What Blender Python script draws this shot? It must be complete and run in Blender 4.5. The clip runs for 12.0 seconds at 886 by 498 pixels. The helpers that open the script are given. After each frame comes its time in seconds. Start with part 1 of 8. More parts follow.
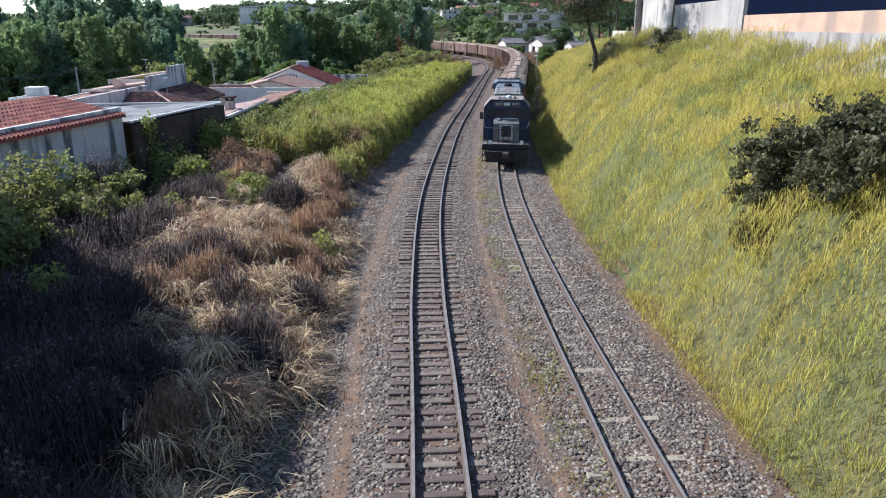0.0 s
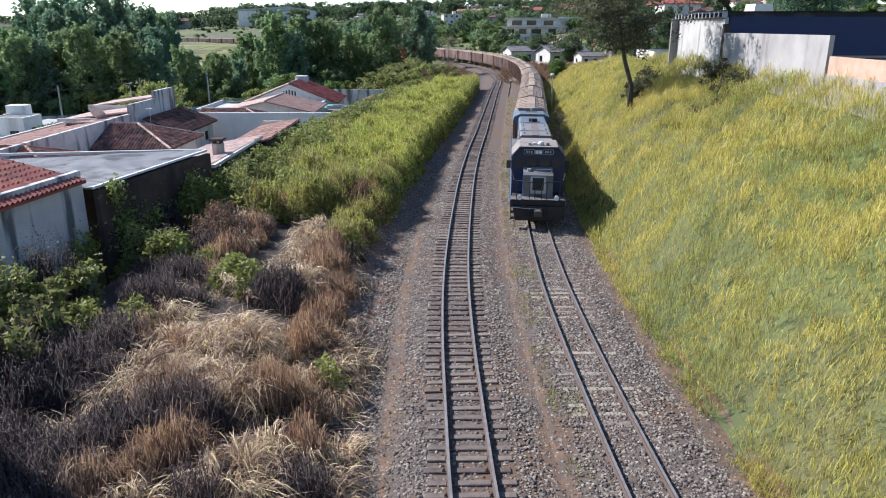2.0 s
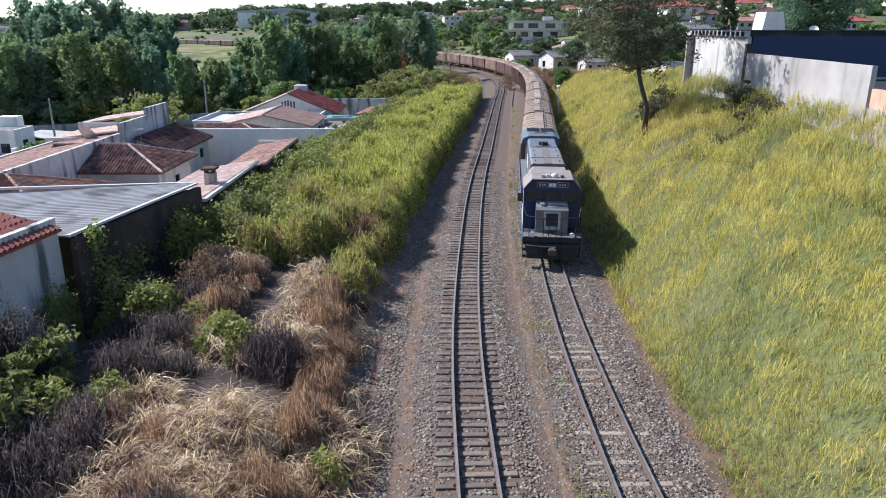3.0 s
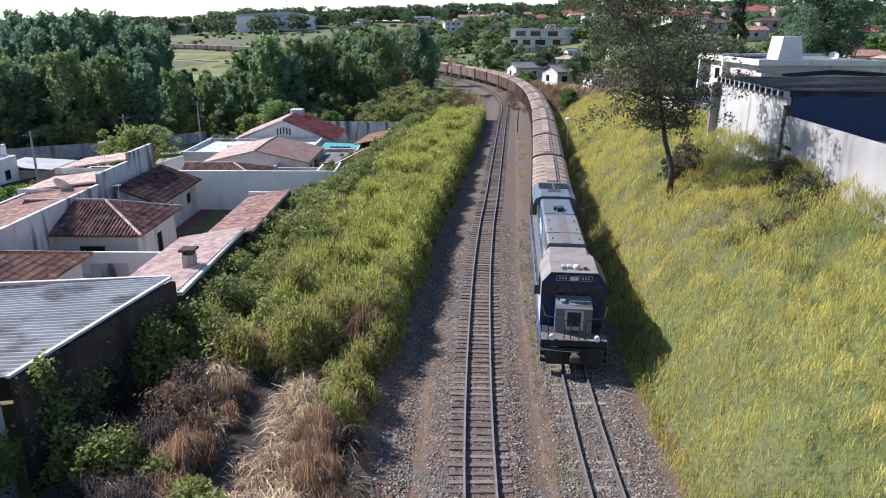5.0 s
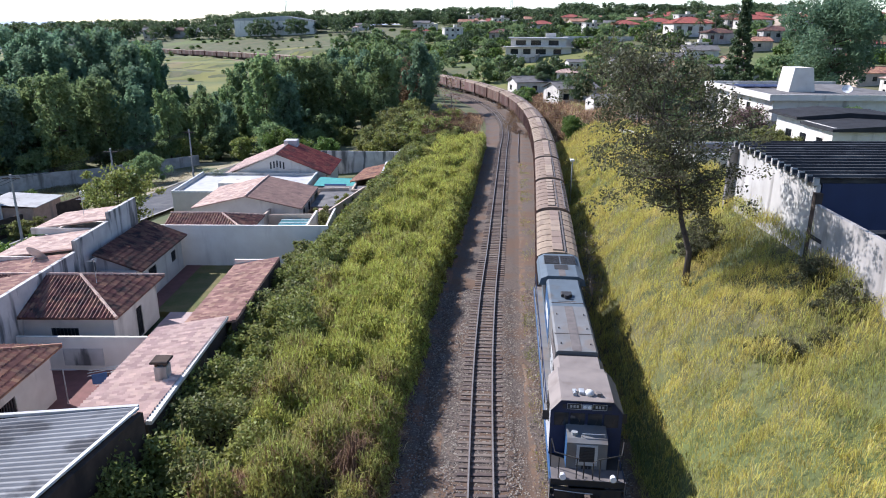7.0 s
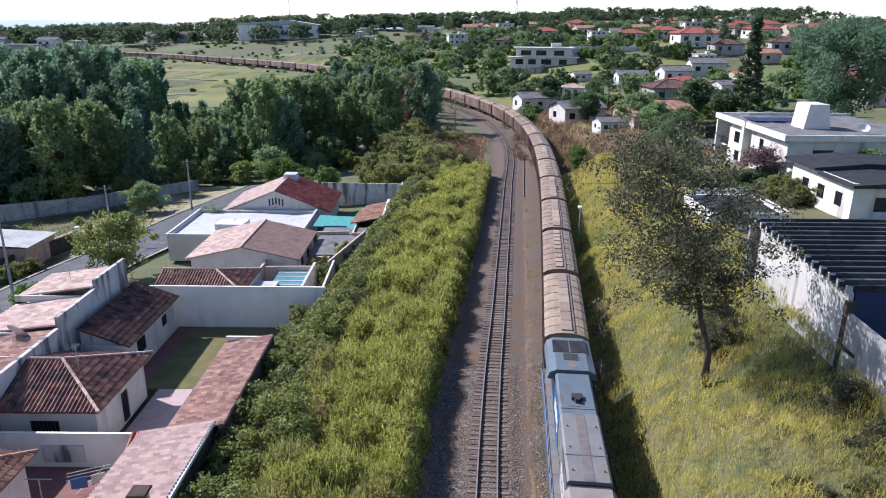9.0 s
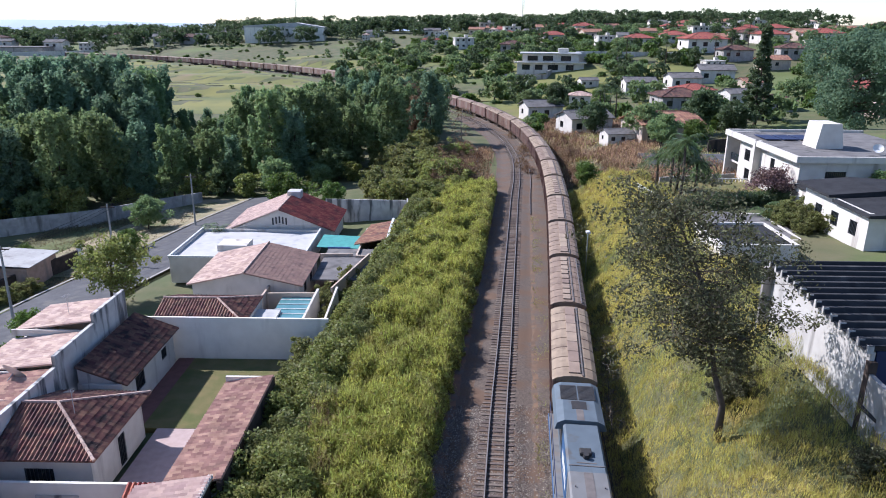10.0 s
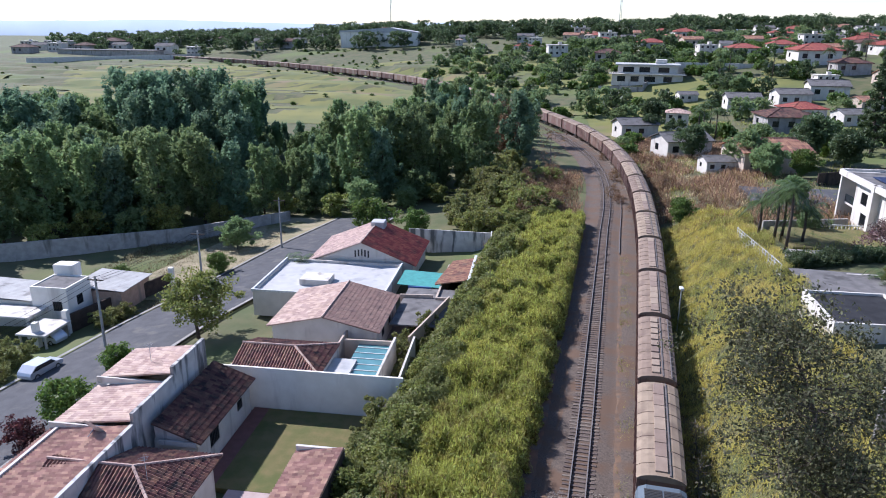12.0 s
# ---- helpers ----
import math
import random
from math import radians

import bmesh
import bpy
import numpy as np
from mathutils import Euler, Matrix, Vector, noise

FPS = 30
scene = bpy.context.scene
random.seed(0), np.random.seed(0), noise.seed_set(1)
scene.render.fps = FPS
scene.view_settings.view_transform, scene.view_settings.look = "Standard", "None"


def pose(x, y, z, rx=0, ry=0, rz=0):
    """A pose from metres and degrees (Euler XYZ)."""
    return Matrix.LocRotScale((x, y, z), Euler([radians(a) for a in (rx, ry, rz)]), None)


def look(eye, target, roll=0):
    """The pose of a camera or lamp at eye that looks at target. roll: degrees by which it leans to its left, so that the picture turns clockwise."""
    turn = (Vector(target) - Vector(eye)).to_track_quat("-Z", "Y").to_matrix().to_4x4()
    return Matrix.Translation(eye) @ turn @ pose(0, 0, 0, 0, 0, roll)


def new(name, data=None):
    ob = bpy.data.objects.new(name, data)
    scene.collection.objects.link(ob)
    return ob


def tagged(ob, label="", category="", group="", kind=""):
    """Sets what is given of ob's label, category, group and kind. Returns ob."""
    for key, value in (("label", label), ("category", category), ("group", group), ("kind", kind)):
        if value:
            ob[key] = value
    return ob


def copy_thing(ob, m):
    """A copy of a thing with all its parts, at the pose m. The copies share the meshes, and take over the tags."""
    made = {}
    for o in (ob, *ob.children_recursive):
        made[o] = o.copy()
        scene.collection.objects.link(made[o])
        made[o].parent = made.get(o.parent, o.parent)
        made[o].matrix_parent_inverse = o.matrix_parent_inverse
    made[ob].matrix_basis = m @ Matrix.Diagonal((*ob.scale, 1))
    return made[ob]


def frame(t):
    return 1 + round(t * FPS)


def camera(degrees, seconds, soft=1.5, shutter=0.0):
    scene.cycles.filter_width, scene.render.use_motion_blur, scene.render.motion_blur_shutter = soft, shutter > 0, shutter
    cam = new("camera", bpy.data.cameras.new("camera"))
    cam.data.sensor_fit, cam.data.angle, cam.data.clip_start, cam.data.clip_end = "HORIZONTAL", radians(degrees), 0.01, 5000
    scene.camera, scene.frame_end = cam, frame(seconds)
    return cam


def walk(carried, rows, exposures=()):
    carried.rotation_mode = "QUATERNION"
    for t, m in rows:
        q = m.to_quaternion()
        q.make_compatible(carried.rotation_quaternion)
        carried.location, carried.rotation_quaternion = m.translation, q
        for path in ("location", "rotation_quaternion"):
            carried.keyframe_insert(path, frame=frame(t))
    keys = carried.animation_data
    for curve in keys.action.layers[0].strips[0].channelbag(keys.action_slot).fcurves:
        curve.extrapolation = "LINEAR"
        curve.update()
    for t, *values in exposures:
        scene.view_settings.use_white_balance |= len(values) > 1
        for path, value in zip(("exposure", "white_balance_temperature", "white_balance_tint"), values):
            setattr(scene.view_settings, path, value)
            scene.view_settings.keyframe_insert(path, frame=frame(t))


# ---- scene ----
cam = camera(64.4, 12.0, 1.0)
METRES, EYE, TILT, LEAN, TURN = 37.0, 8.6, -17.6, 0.0, 0.0
ROWS = [
    (0.0, 0.0, 0.0, 0.0, 0.0, 0.0, 0.0),
    (0.5, -0.0104, 0.0457, 0.0256, -0.02, 0.0, -0.03),
    (1.0, -0.0193, 0.0884, 0.0518, -0.04, 0.02, -0.04),
    (1.5, -0.0271, 0.1286, 0.0782, -0.07, 0.05, -0.07),
    (2.0, -0.0329, 0.1673, 0.1038, -0.07, 0.07, -0.07),
    (2.5, -0.0376, 0.2024, 0.1314, -0.06, 0.08, -0.05),
    (3.0, -0.0425, 0.2354, 0.159, -0.06, 0.06, -0.07),
    (5.0, -0.0521, 0.3493, 0.2837, -0.1, 0.03, -0.2),
    (5.5, -0.0518, 0.3731, 0.3182, -0.11, 0.01, -0.2),
    (6.0, -0.0514, 0.3949, 0.3532, -0.12, -0.02, -0.21),
    (6.5, -0.0515, 0.416, 0.3881, -0.14, -0.03, -0.22),
    (7.0, -0.0512, 0.4359, 0.4224, -0.15, -0.06, -0.23),
    (7.5, -0.0509, 0.4548, 0.4581, -0.19, -0.07, -0.27),
    (9.5, -0.0497, 0.5218, 0.6001, 0.24, -0.21, -0.51),
    (10.0, -0.0495, 0.5375, 0.6348, 0.61, -0.22, -0.66),
    (10.5, -0.0492, 0.5525, 0.6708, 2.5, -0.25, -1.3),
    (11.0, -0.0474, 0.5681, 0.7033, 4.67, -0.33, -1.98),
    (11.5, -0.0476, 0.5839, 0.734, 5.99, -0.4, -2.41),
    (12.0, -0.0484, 0.599, 0.7643, 7.55, -0.48, -2.87),
]
walk(cam, [(t, pose(0, 0, EYE, TILT, LEAN, TURN) @ pose(METRES * x, METRES * y, METRES * z, 90 + pitch, roll, yaw)) for t, x, y, z, yaw, pitch, roll in ROWS],
     [(0.0, 0.66, 5880.0, 12.0), (6.0, 0.63, 5880.0, 15.0), (12.0, 0.46, 5700.0, 18.0)])

# ---- sky, sun, exposure ----
SUN_WAY = Vector((1.05, -0.60, -1.0)).normalized()
world = bpy.data.worlds.new("sky")
scene.world = world
world.use_nodes = True
wn = world.node_tree
sky = wn.nodes.new("ShaderNodeTexSky")
sky.sky_type = "NISHITA"
sky.sun_disc = False
sky.sun_elevation = math.asin(-SUN_WAY.z)
sky.sun_rotation = math.atan2(-SUN_WAY.x, -SUN_WAY.y) % (2 * math.pi)
sky.altitude = 500
sky.air_density, sky.dust_density, sky.ozone_density = 1.0, 0.3, 2.5
wn.nodes["Background"].inputs["Strength"].default_value = 0.13
wn.links.new(sky.outputs[0], wn.nodes["Background"].inputs["Color"])
sun = new("sun", bpy.data.lights.new("sun", "SUN"))
sun.data.energy, sun.data.angle, sun.data.color = 5.9, radians(0.55), (1.0, 0.95, 0.88)
sun.matrix_world = look((-105, 60, 100), (0, 0, 0))


# ---- materials ----
def mat(name, base, other=None, scale=2.0, rough=0.85, metal=0.0, bump=0.3, fine=30.0, stain=None, stain_scale=0.6, stain_at=0.55,
        vary=0.0, island=0.0, through_light=0.0, spec=0.4, streak=False):
    """Two tones mixed by noise, a larger stain, a fine relief; vary: change from object to object, island: from piece to piece."""
    m = bpy.data.materials.new(name)
    m.use_nodes = True
    nt = m.node_tree
    N, L = nt.nodes, nt.links
    b = N["Principled BSDF"]
    b.inputs["Roughness"].default_value, b.inputs["Metallic"].default_value = rough, metal
    b.inputs["Specular IOR Level"].default_value = spec
    other = other or tuple(c * 0.7 for c in base)
    tc = N.new("ShaderNodeTexCoord")
    co = tc.outputs["Object"]
    if streak:
        mp = N.new("ShaderNodeMapping")
        mp.inputs["Scale"].default_value = (1, 1, 0.16)
        L.new(co, mp.inputs["Vector"])
        co_s = mp.outputs["Vector"]
    else:
        co_s = co

    def noise_of(sc, detail, vec):
        n = N.new("ShaderNodeTexNoise")
        n.inputs["Scale"].default_value, n.inputs["Detail"].default_value = sc, detail
        L.new(vec, n.inputs["Vector"])
        return n.outputs["Fac"]

    def mixed(fac, a, c):
        x = N.new("ShaderNodeMix")
        x.data_type = "RGBA"
        if hasattr(fac, "is_linked"):
            L.new(fac, x.inputs[0])
        else:
            x.inputs[0].default_value = fac
        for sock, v in ((x.inputs[6], a), (x.inputs[7], c)):
            if hasattr(v, "is_linked"):
                L.new(v, sock)
            else:
                sock.default_value = (*v, 1)
        return x.outputs[2]

    def ramp(fac, lo, hi):
        r = N.new("ShaderNodeMapRange")
        r.inputs["From Min"].default_value, r.inputs["From Max"].default_value = lo, hi
        L.new(fac, r.inputs["Value"])
        return r.outputs["Result"]

    col = mixed(ramp(noise_of(scale, 5, co), 0.35, 0.65), base, other)
    if stain:
        col = mixed(ramp(noise_of(stain_scale, 6, co_s), stain_at, stain_at + 0.12), col, stain)
    if vary or island:
        hv = N.new("ShaderNodeHueSaturation")
        amount = max(island, vary)
        if island and vary:
            mean = N.new("ShaderNodeMath")
            mean.operation = "MULTIPLY_ADD"
            L.new(N.new("ShaderNodeNewGeometry").outputs["Random Per Island"], mean.inputs[0])
            mean.inputs[1].default_value = island / (island + vary)
            part_ = N.new("ShaderNodeMath")
            part_.operation = "MULTIPLY"
            L.new(N.new("ShaderNodeObjectInfo").outputs["Random"], part_.inputs[0])
            part_.inputs[1].default_value = vary / (island + vary)
            L.new(part_.outputs[0], mean.inputs[2])
            rnd = mean.outputs[0]
        elif island:
            rnd = N.new("ShaderNodeNewGeometry").outputs["Random Per Island"]
        else:
            rnd = N.new("ShaderNodeObjectInfo").outputs["Random"]
        r = ramp(rnd, 0, 1)
        r.node.inputs["To Min"].default_value, r.node.inputs["To Max"].default_value = 1 - amount, 1 + amount
        L.new(r, hv.inputs["Value"])
        h = ramp(rnd, 0, 1)
        h.node.inputs["To Min"].default_value, h.node.inputs["To Max"].default_value = 0.5 - amount * 0.06, 0.5 + amount * 0.05
        L.new(h, hv.inputs["Hue"])
        L.new(col, hv.inputs["Color"])
        col = hv.outputs["Color"]
    L.new(col, b.inputs["Base Color"])
    if bump:
        bp = N.new("ShaderNodeBump")
        bp.inputs["Strength"].default_value, bp.inputs["Distance"].default_value = bump, 0.02
        L.new(noise_of(fine, 4, co), bp.inputs["Height"])
        L.new(bp.outputs["Normal"], b.inputs["Normal"])
    if through_light:
        tr = N.new("ShaderNodeBsdfTranslucent")
        L.new(col, tr.inputs["Color"])
        mx = N.new("ShaderNodeMixShader")
        mx.inputs[0].default_value = through_light
        L.new(b.outputs[0], mx.inputs[1])
        L.new(tr.outputs[0], mx.inputs[2])
        L.new(mx.outputs[0], N["Material Output"].inputs["Surface"])
    return m


M = {}
M["ground"] = mat("ground", (0.068, 0.082, 0.030), (0.115, 0.105, 0.05), 0.25, 0.95, stain=(0.10, 0.125, 0.036), stain_scale=0.03, stain_at=0.50, fine=5, bump=1.0)
M["dirt"] = mat("dirt", (0.16, 0.098, 0.059), (0.098, 0.064, 0.044), 1.6, 0.95, stain=(0.10, 0.074, 0.056), stain_scale=1.2, stain_at=0.50, fine=18, bump=1.0)
M["ballast"] = mat("ballast", (0.132, 0.100, 0.078), (0.066, 0.051, 0.041), 9.0, 0.95, stain=(0.112, 0.069, 0.044), stain_scale=0.35, stain_at=0.46, fine=14, bump=1.0)
M["stone"] = mat("stone", (0.205, 0.170, 0.143), (0.108, 0.090, 0.077), 3.0, 0.9, island=0.75, bump=0.2)
M["rail_top"] = mat("rail_top", (0.25, 0.225, 0.205), (0.18, 0.158, 0.145), 4, 0.5, metal=0.35, bump=0.05)
M["rail_side"] = mat("rail_side", (0.10, 0.065, 0.05), (0.07, 0.05, 0.04), 5, 0.8)
M["sleeper"] = mat("sleeper", (0.16, 0.122, 0.10), (0.10, 0.078, 0.066), 3, 0.9, vary=0.35, fine=40, bump=0.6)
M["sleeper_dusty"] = mat("sleeper_dusty", (0.26, 0.22, 0.17), (0.20, 0.165, 0.13), 3, 0.9, vary=0.25, fine=40, bump=0.6)
M["verge"] = mat("verge", (0.20, 0.105, 0.062), (0.085, 0.062, 0.048), 0.9, 0.95, stain=(0.115, 0.094, 0.078), stain_scale=0.9, stain_at=0.50, fine=14, bump=1.0)
M["iron"] = mat("iron", (0.09, 0.055, 0.04), None, 8, 0.8)
M["asphalt"] = mat("asphalt", (0.075, 0.075, 0.08), (0.055, 0.055, 0.06), 0.8, 0.9, stain=(0.10, 0.095, 0.09), fine=50)
M["concrete"] = mat("concrete", (0.38, 0.36, 0.33), (0.28, 0.265, 0.245), 1.2, 0.9, stain=(0.15, 0.14, 0.125), stain_scale=0.8, stain_at=0.56, streak=True)
M["lot"] = mat("lot", (0.30, 0.245, 0.15), (0.20, 0.18, 0.10), 0.5, 0.95, stain=(0.12, 0.13, 0.05), stain_scale=0.16, stain_at=0.52, fine=14, bump=1.0)
M["sheet_pale"] = mat("sheet_pale", (0.42, 0.41, 0.39), (0.33, 0.32, 0.305), 0.6, 0.8, stain=(0.22, 0.21, 0.20), stain_scale=0.7, stain_at=0.57, fine=10, spec=0.3)
M["kerb"] = mat("kerb", (0.28, 0.265, 0.245), (0.20, 0.19, 0.18), 2, 0.9)
M["white_wall"] = mat("white_wall", (0.60, 0.56, 0.505), (0.51, 0.47, 0.42), 0.8, 0.85, stain=(0.34, 0.305, 0.265), stain_scale=0.7, stain_at=0.57, streak=True)
M["mouldy_wall"] = mat("mouldy_wall", (0.57, 0.55, 0.52), (0.44, 0.42, 0.40), 0.9, 0.9, stain=(0.12, 0.12, 0.12), stain_scale=1.3, stain_at=0.49, streak=True)
M["plaster"] = mat("plaster", (0.36, 0.335, 0.31), (0.27, 0.25, 0.232), 0.7, 0.9, stain=(0.155, 0.142, 0.13), stain_scale=0.8, stain_at=0.55, streak=True)
M["beige_wall"] = mat("beige_wall", (0.50, 0.40, 0.32), (0.42, 0.34, 0.27), 0.8, 0.9, stain=(0.3, 0.24, 0.2), streak=True)
M["brick_wall"] = mat("brick_wall", (0.50, 0.33, 0.24), (0.42, 0.27, 0.19), 2.0, 0.9, stain=(0.30, 0.22, 0.17), streak=True)
# brown dark enough to carry the shade on walls facing the line
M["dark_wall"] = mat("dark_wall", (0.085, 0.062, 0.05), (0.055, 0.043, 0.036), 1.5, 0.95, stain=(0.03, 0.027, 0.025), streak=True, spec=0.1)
M["tile"] = mat("tile", (0.25, 0.115, 0.080), (0.125, 0.062, 0.048), 1.4, 0.85, stain=(0.055, 0.036, 0.032), stain_scale=1.3, stain_at=0.54, fine=12, island=0.38)
# old brown tile, darkened further for roof slopes on the shade side
M["tile_old_shaded"] = mat("tile_old_shaded", (0.135, 0.062, 0.046), (0.072, 0.038, 0.031), 1.4, 0.85, stain=(0.04, 0.028, 0.026), stain_scale=1.4, stain_at=0.53, fine=12, island=0.4)
M["tile_pink"] = mat("tile_pink", (0.50, 0.36, 0.295), (0.40, 0.27, 0.215), 1.2, 0.85, stain=(0.34, 0.23, 0.185), stain_scale=1.1, stain_at=0.55, fine=12, island=0.22)
M["tile_new"] = mat("tile_new", (0.58, 0.41, 0.345), (0.49, 0.345, 0.285), 1.8, 0.8, stain=(0.40, 0.275, 0.23), stain_at=0.6, fine=12, island=0.22)
M["tile_orange"] = mat("tile_orange", (0.36, 0.18, 0.11), (0.25, 0.125, 0.082), 1.5, 0.8, stain=(0.18, 0.10, 0.075), fine=12, island=0.3)
M["tile_red"] = mat("tile_red", (0.33, 0.088, 0.062), (0.24, 0.066, 0.05), 1.5, 0.8, stain=(0.17, 0.06, 0.048), fine=12, island=0.25)
# pink tile browned and darkened for the slope turned from the sun
M["tile_pink_shaded"] = mat("tile_pink_shaded", (0.27, 0.165, 0.13), (0.21, 0.13, 0.105), 1.2, 0.85, stain=(0.15, 0.095, 0.08), stain_scale=1.1, stain_at=0.55, fine=12, island=0.1)
M["tin"] = mat("tin", (0.33, 0.325, 0.315), (0.23, 0.227, 0.222), 0.5, 0.75, stain=(0.125, 0.12, 0.118), stain_scale=0.6, stain_at=0.53, fine=10, spec=0.35)
M["roof_dark"] = mat("roof_dark", (0.040, 0.040, 0.043), (0.028, 0.028, 0.03), 1.0, 0.9, spec=0.1)
M["roof_channel"] = mat("roof_channel", (0.055, 0.054, 0.056), (0.038, 0.038, 0.04), 0.8, 0.9, stain=(0.09, 0.088, 0.086), spec=0.1)
M["roof_grey"] = mat("roof_grey", (0.18, 0.17, 0.163), (0.125, 0.118, 0.115), 0.8, 0.9, stain=(0.085, 0.08, 0.077), spec=0.2)
M["roof_white"] = mat("roof_white", (0.46, 0.45, 0.435), (0.40, 0.39, 0.375), 0.8, 0.8, stain=(0.33, 0.33, 0.33))
M["teal"] = mat("teal", (0.07, 0.30, 0.27), (0.055, 0.24, 0.22), 2, 0.6)
M["blue_wall"] = mat("blue_wall", (0.06, 0.13, 0.30), (0.05, 0.11, 0.25), 2, 0.8)
M["navy_sheet"] = mat("navy_sheet", (0.02, 0.03, 0.08), (0.017, 0.025, 0.07), 1, 0.6)
M["glass"] = mat("glass", (0.02, 0.025, 0.03), (0.015, 0.02, 0.025), 1, 0.08, bump=0.0, spec=0.6)
M["pool_glass"] = mat("pool_glass", (0.11, 0.24, 0.25), (0.08, 0.19, 0.20), 1, 0.2, bump=0.0)
M["frame_dark"] = mat("frame_dark", (0.04, 0.04, 0.042), None, 5, 0.6)
M["frame_white"] = mat("frame_white", (0.65, 0.65, 0.63), None, 5, 0.6)
M["metal_grey"] = mat("metal_grey", (0.45, 0.46, 0.47), (0.36, 0.37, 0.38), 3, 0.5, metal=0.4, bump=0.1)
M["lawn"] = mat("lawn", (0.105, 0.105, 0.032), (0.155, 0.125, 0.05), 0.9, 0.95, stain=(0.09, 0.10, 0.028), stain_scale=0.5, fine=40, bump=0.9)
M["red_paving"] = mat("red_paving", (0.19, 0.085, 0.075), (0.15, 0.07, 0.06), 2, 0.85)
M["pink_paving"] = mat("pink_paving", (0.42, 0.32, 0.30), (0.36, 0.27, 0.25), 2, 0.85)
# train
M["loco_grey"] = mat("loco_grey", (0.165, 0.165, 0.165), (0.135, 0.131, 0.126), 1.0, 0.65, stain=(0.16, 0.135, 0.115), stain_scale=0.9, stain_at=0.5, bump=0.1)
M["pale_plaster"] = mat("pale_plaster", (0.45, 0.43, 0.40), (0.36, 0.34, 0.315), 0.7, 0.9, stain=(0.20, 0.185, 0.17), stain_scale=0.8, stain_at=0.57, streak=True)
M["loco_roof"] = mat("loco_roof", (0.235, 0.198, 0.175), (0.19, 0.16, 0.143), 1.2, 0.8, stain=(0.15, 0.115, 0.095), bump=0.1)
M["loco_white"] = mat("loco_white", (0.44, 0.44, 0.44), (0.37, 0.365, 0.36), 1.2, 0.6, stain=(0.26, 0.225, 0.2), stain_at=0.58, bump=0.1)
M["loco_blue"] = mat("loco_blue", (0.028, 0.085, 0.19), (0.024, 0.072, 0.16), 1.2, 0.6, stain=(0.045, 0.07, 0.11), bump=0.1)
M["loco_pale_blue"] = mat("loco_pale_blue", (0.098, 0.124, 0.148), (0.082, 0.104, 0.124), 1.2, 0.7, stain=(0.085, 0.082, 0.08), stain_scale=0.8, bump=0.1)
M["loco_navy"] = mat("loco_navy", (0.018, 0.028, 0.075), (0.014, 0.022, 0.06), 1.5, 0.5, bump=0.1)
M["black_steel"] = mat("black_steel", (0.022, 0.021, 0.022), (0.035, 0.03, 0.027), 3, 0.7)
M["soot"] = mat("soot", (0.15, 0.13, 0.12), (0.11, 0.095, 0.09), 2, 0.9)
M["rust_steel"] = mat("rust_steel", (0.11, 0.075, 0.055), (0.075, 0.055, 0.045), 3, 0.85)
M["lamp_glass"] = mat("lamp_glass", (0.75, 0.76, 0.78), (0.7, 0.7, 0.72), 3, 0.15, bump=0)
M["sign_white"] = mat("sign_white", (0.60, 0.60, 0.59), (0.52, 0.52, 0.51), 3, 0.6, bump=0)
M["wagon_body"] = mat("wagon_body", (0.19, 0.11, 0.085), (0.14, 0.085, 0.068), 0.9, 0.85, stain=(0.215, 0.16, 0.13), stain_scale=0.7, stain_at=0.5, vary=0.3, streak=True)
M["wagon_roof"] = mat("wagon_roof", (0.235, 0.170, 0.122), (0.185, 0.132, 0.096), 0.9, 0.85, stain=(0.145, 0.10, 0.074), stain_scale=0.7, stain_at=0.55, vary=0.22)
M["wagon_hatch"] = mat("wagon_hatch", (0.285, 0.212, 0.158), (0.235, 0.172, 0.128), 1.2, 0.85, vary=0.22)
M["tile_mid"] = mat("tile_mid", (0.46, 0.27, 0.205), (0.31, 0.175, 0.13), 1.3, 0.85, stain=(0.26, 0.15, 0.115), stain_scale=1.2, stain_at=0.56, fine=12, island=0.3)
# gum leaves lightened and cooled so their colour stands in for haze
M["leaf_gum_hazed"] = mat("leaf_gum_hazed", (0.165, 0.240, 0.140), (0.115, 0.185, 0.112), 0.12, 0.75, island=0.3, vary=0.3, through_light=0.5, bump=0, spec=0.15)
M["leaf_weed"] = mat("leaf_weed", (0.27, 0.285, 0.08), (0.17, 0.20, 0.052), 0.35, 0.6, island=0.5, vary=0.25, through_light=0.45, bump=0, spec=0.35)
M["field"] = mat("field", (0.185, 0.175, 0.045), (0.11, 0.125, 0.036), 0.06, 0.95, stain=(0.19, 0.14, 0.075), stain_scale=0.035, stain_at=0.56, fine=1.5, bump=1.0)
M["flower"] = mat("flower", (0.23, 0.13, 0.14), (0.15, 0.105, 0.08), 0.5, 0.7, island=0.5, through_light=0.3, bump=0)
M["leaf_creeper"] = mat("leaf_creeper", (0.22, 0.225, 0.075), (0.15, 0.165, 0.055), 0.35, 0.6, island=0.5, vary=0.2, through_light=0.45, bump=0, spec=0.3)
M["cream_wall"] = mat("cream_wall", (0.80, 0.755, 0.68), (0.72, 0.67, 0.595), 0.8, 0.85, stain=(0.56, 0.51, 0.45), stain_scale=0.6, stain_at=0.58, streak=True)
M["grass_stalk"] = mat("grass_stalk", (0.46, 0.37, 0.16), (0.33, 0.27, 0.11), 0.6, 0.7, island=0.5, through_light=0.3, bump=0)
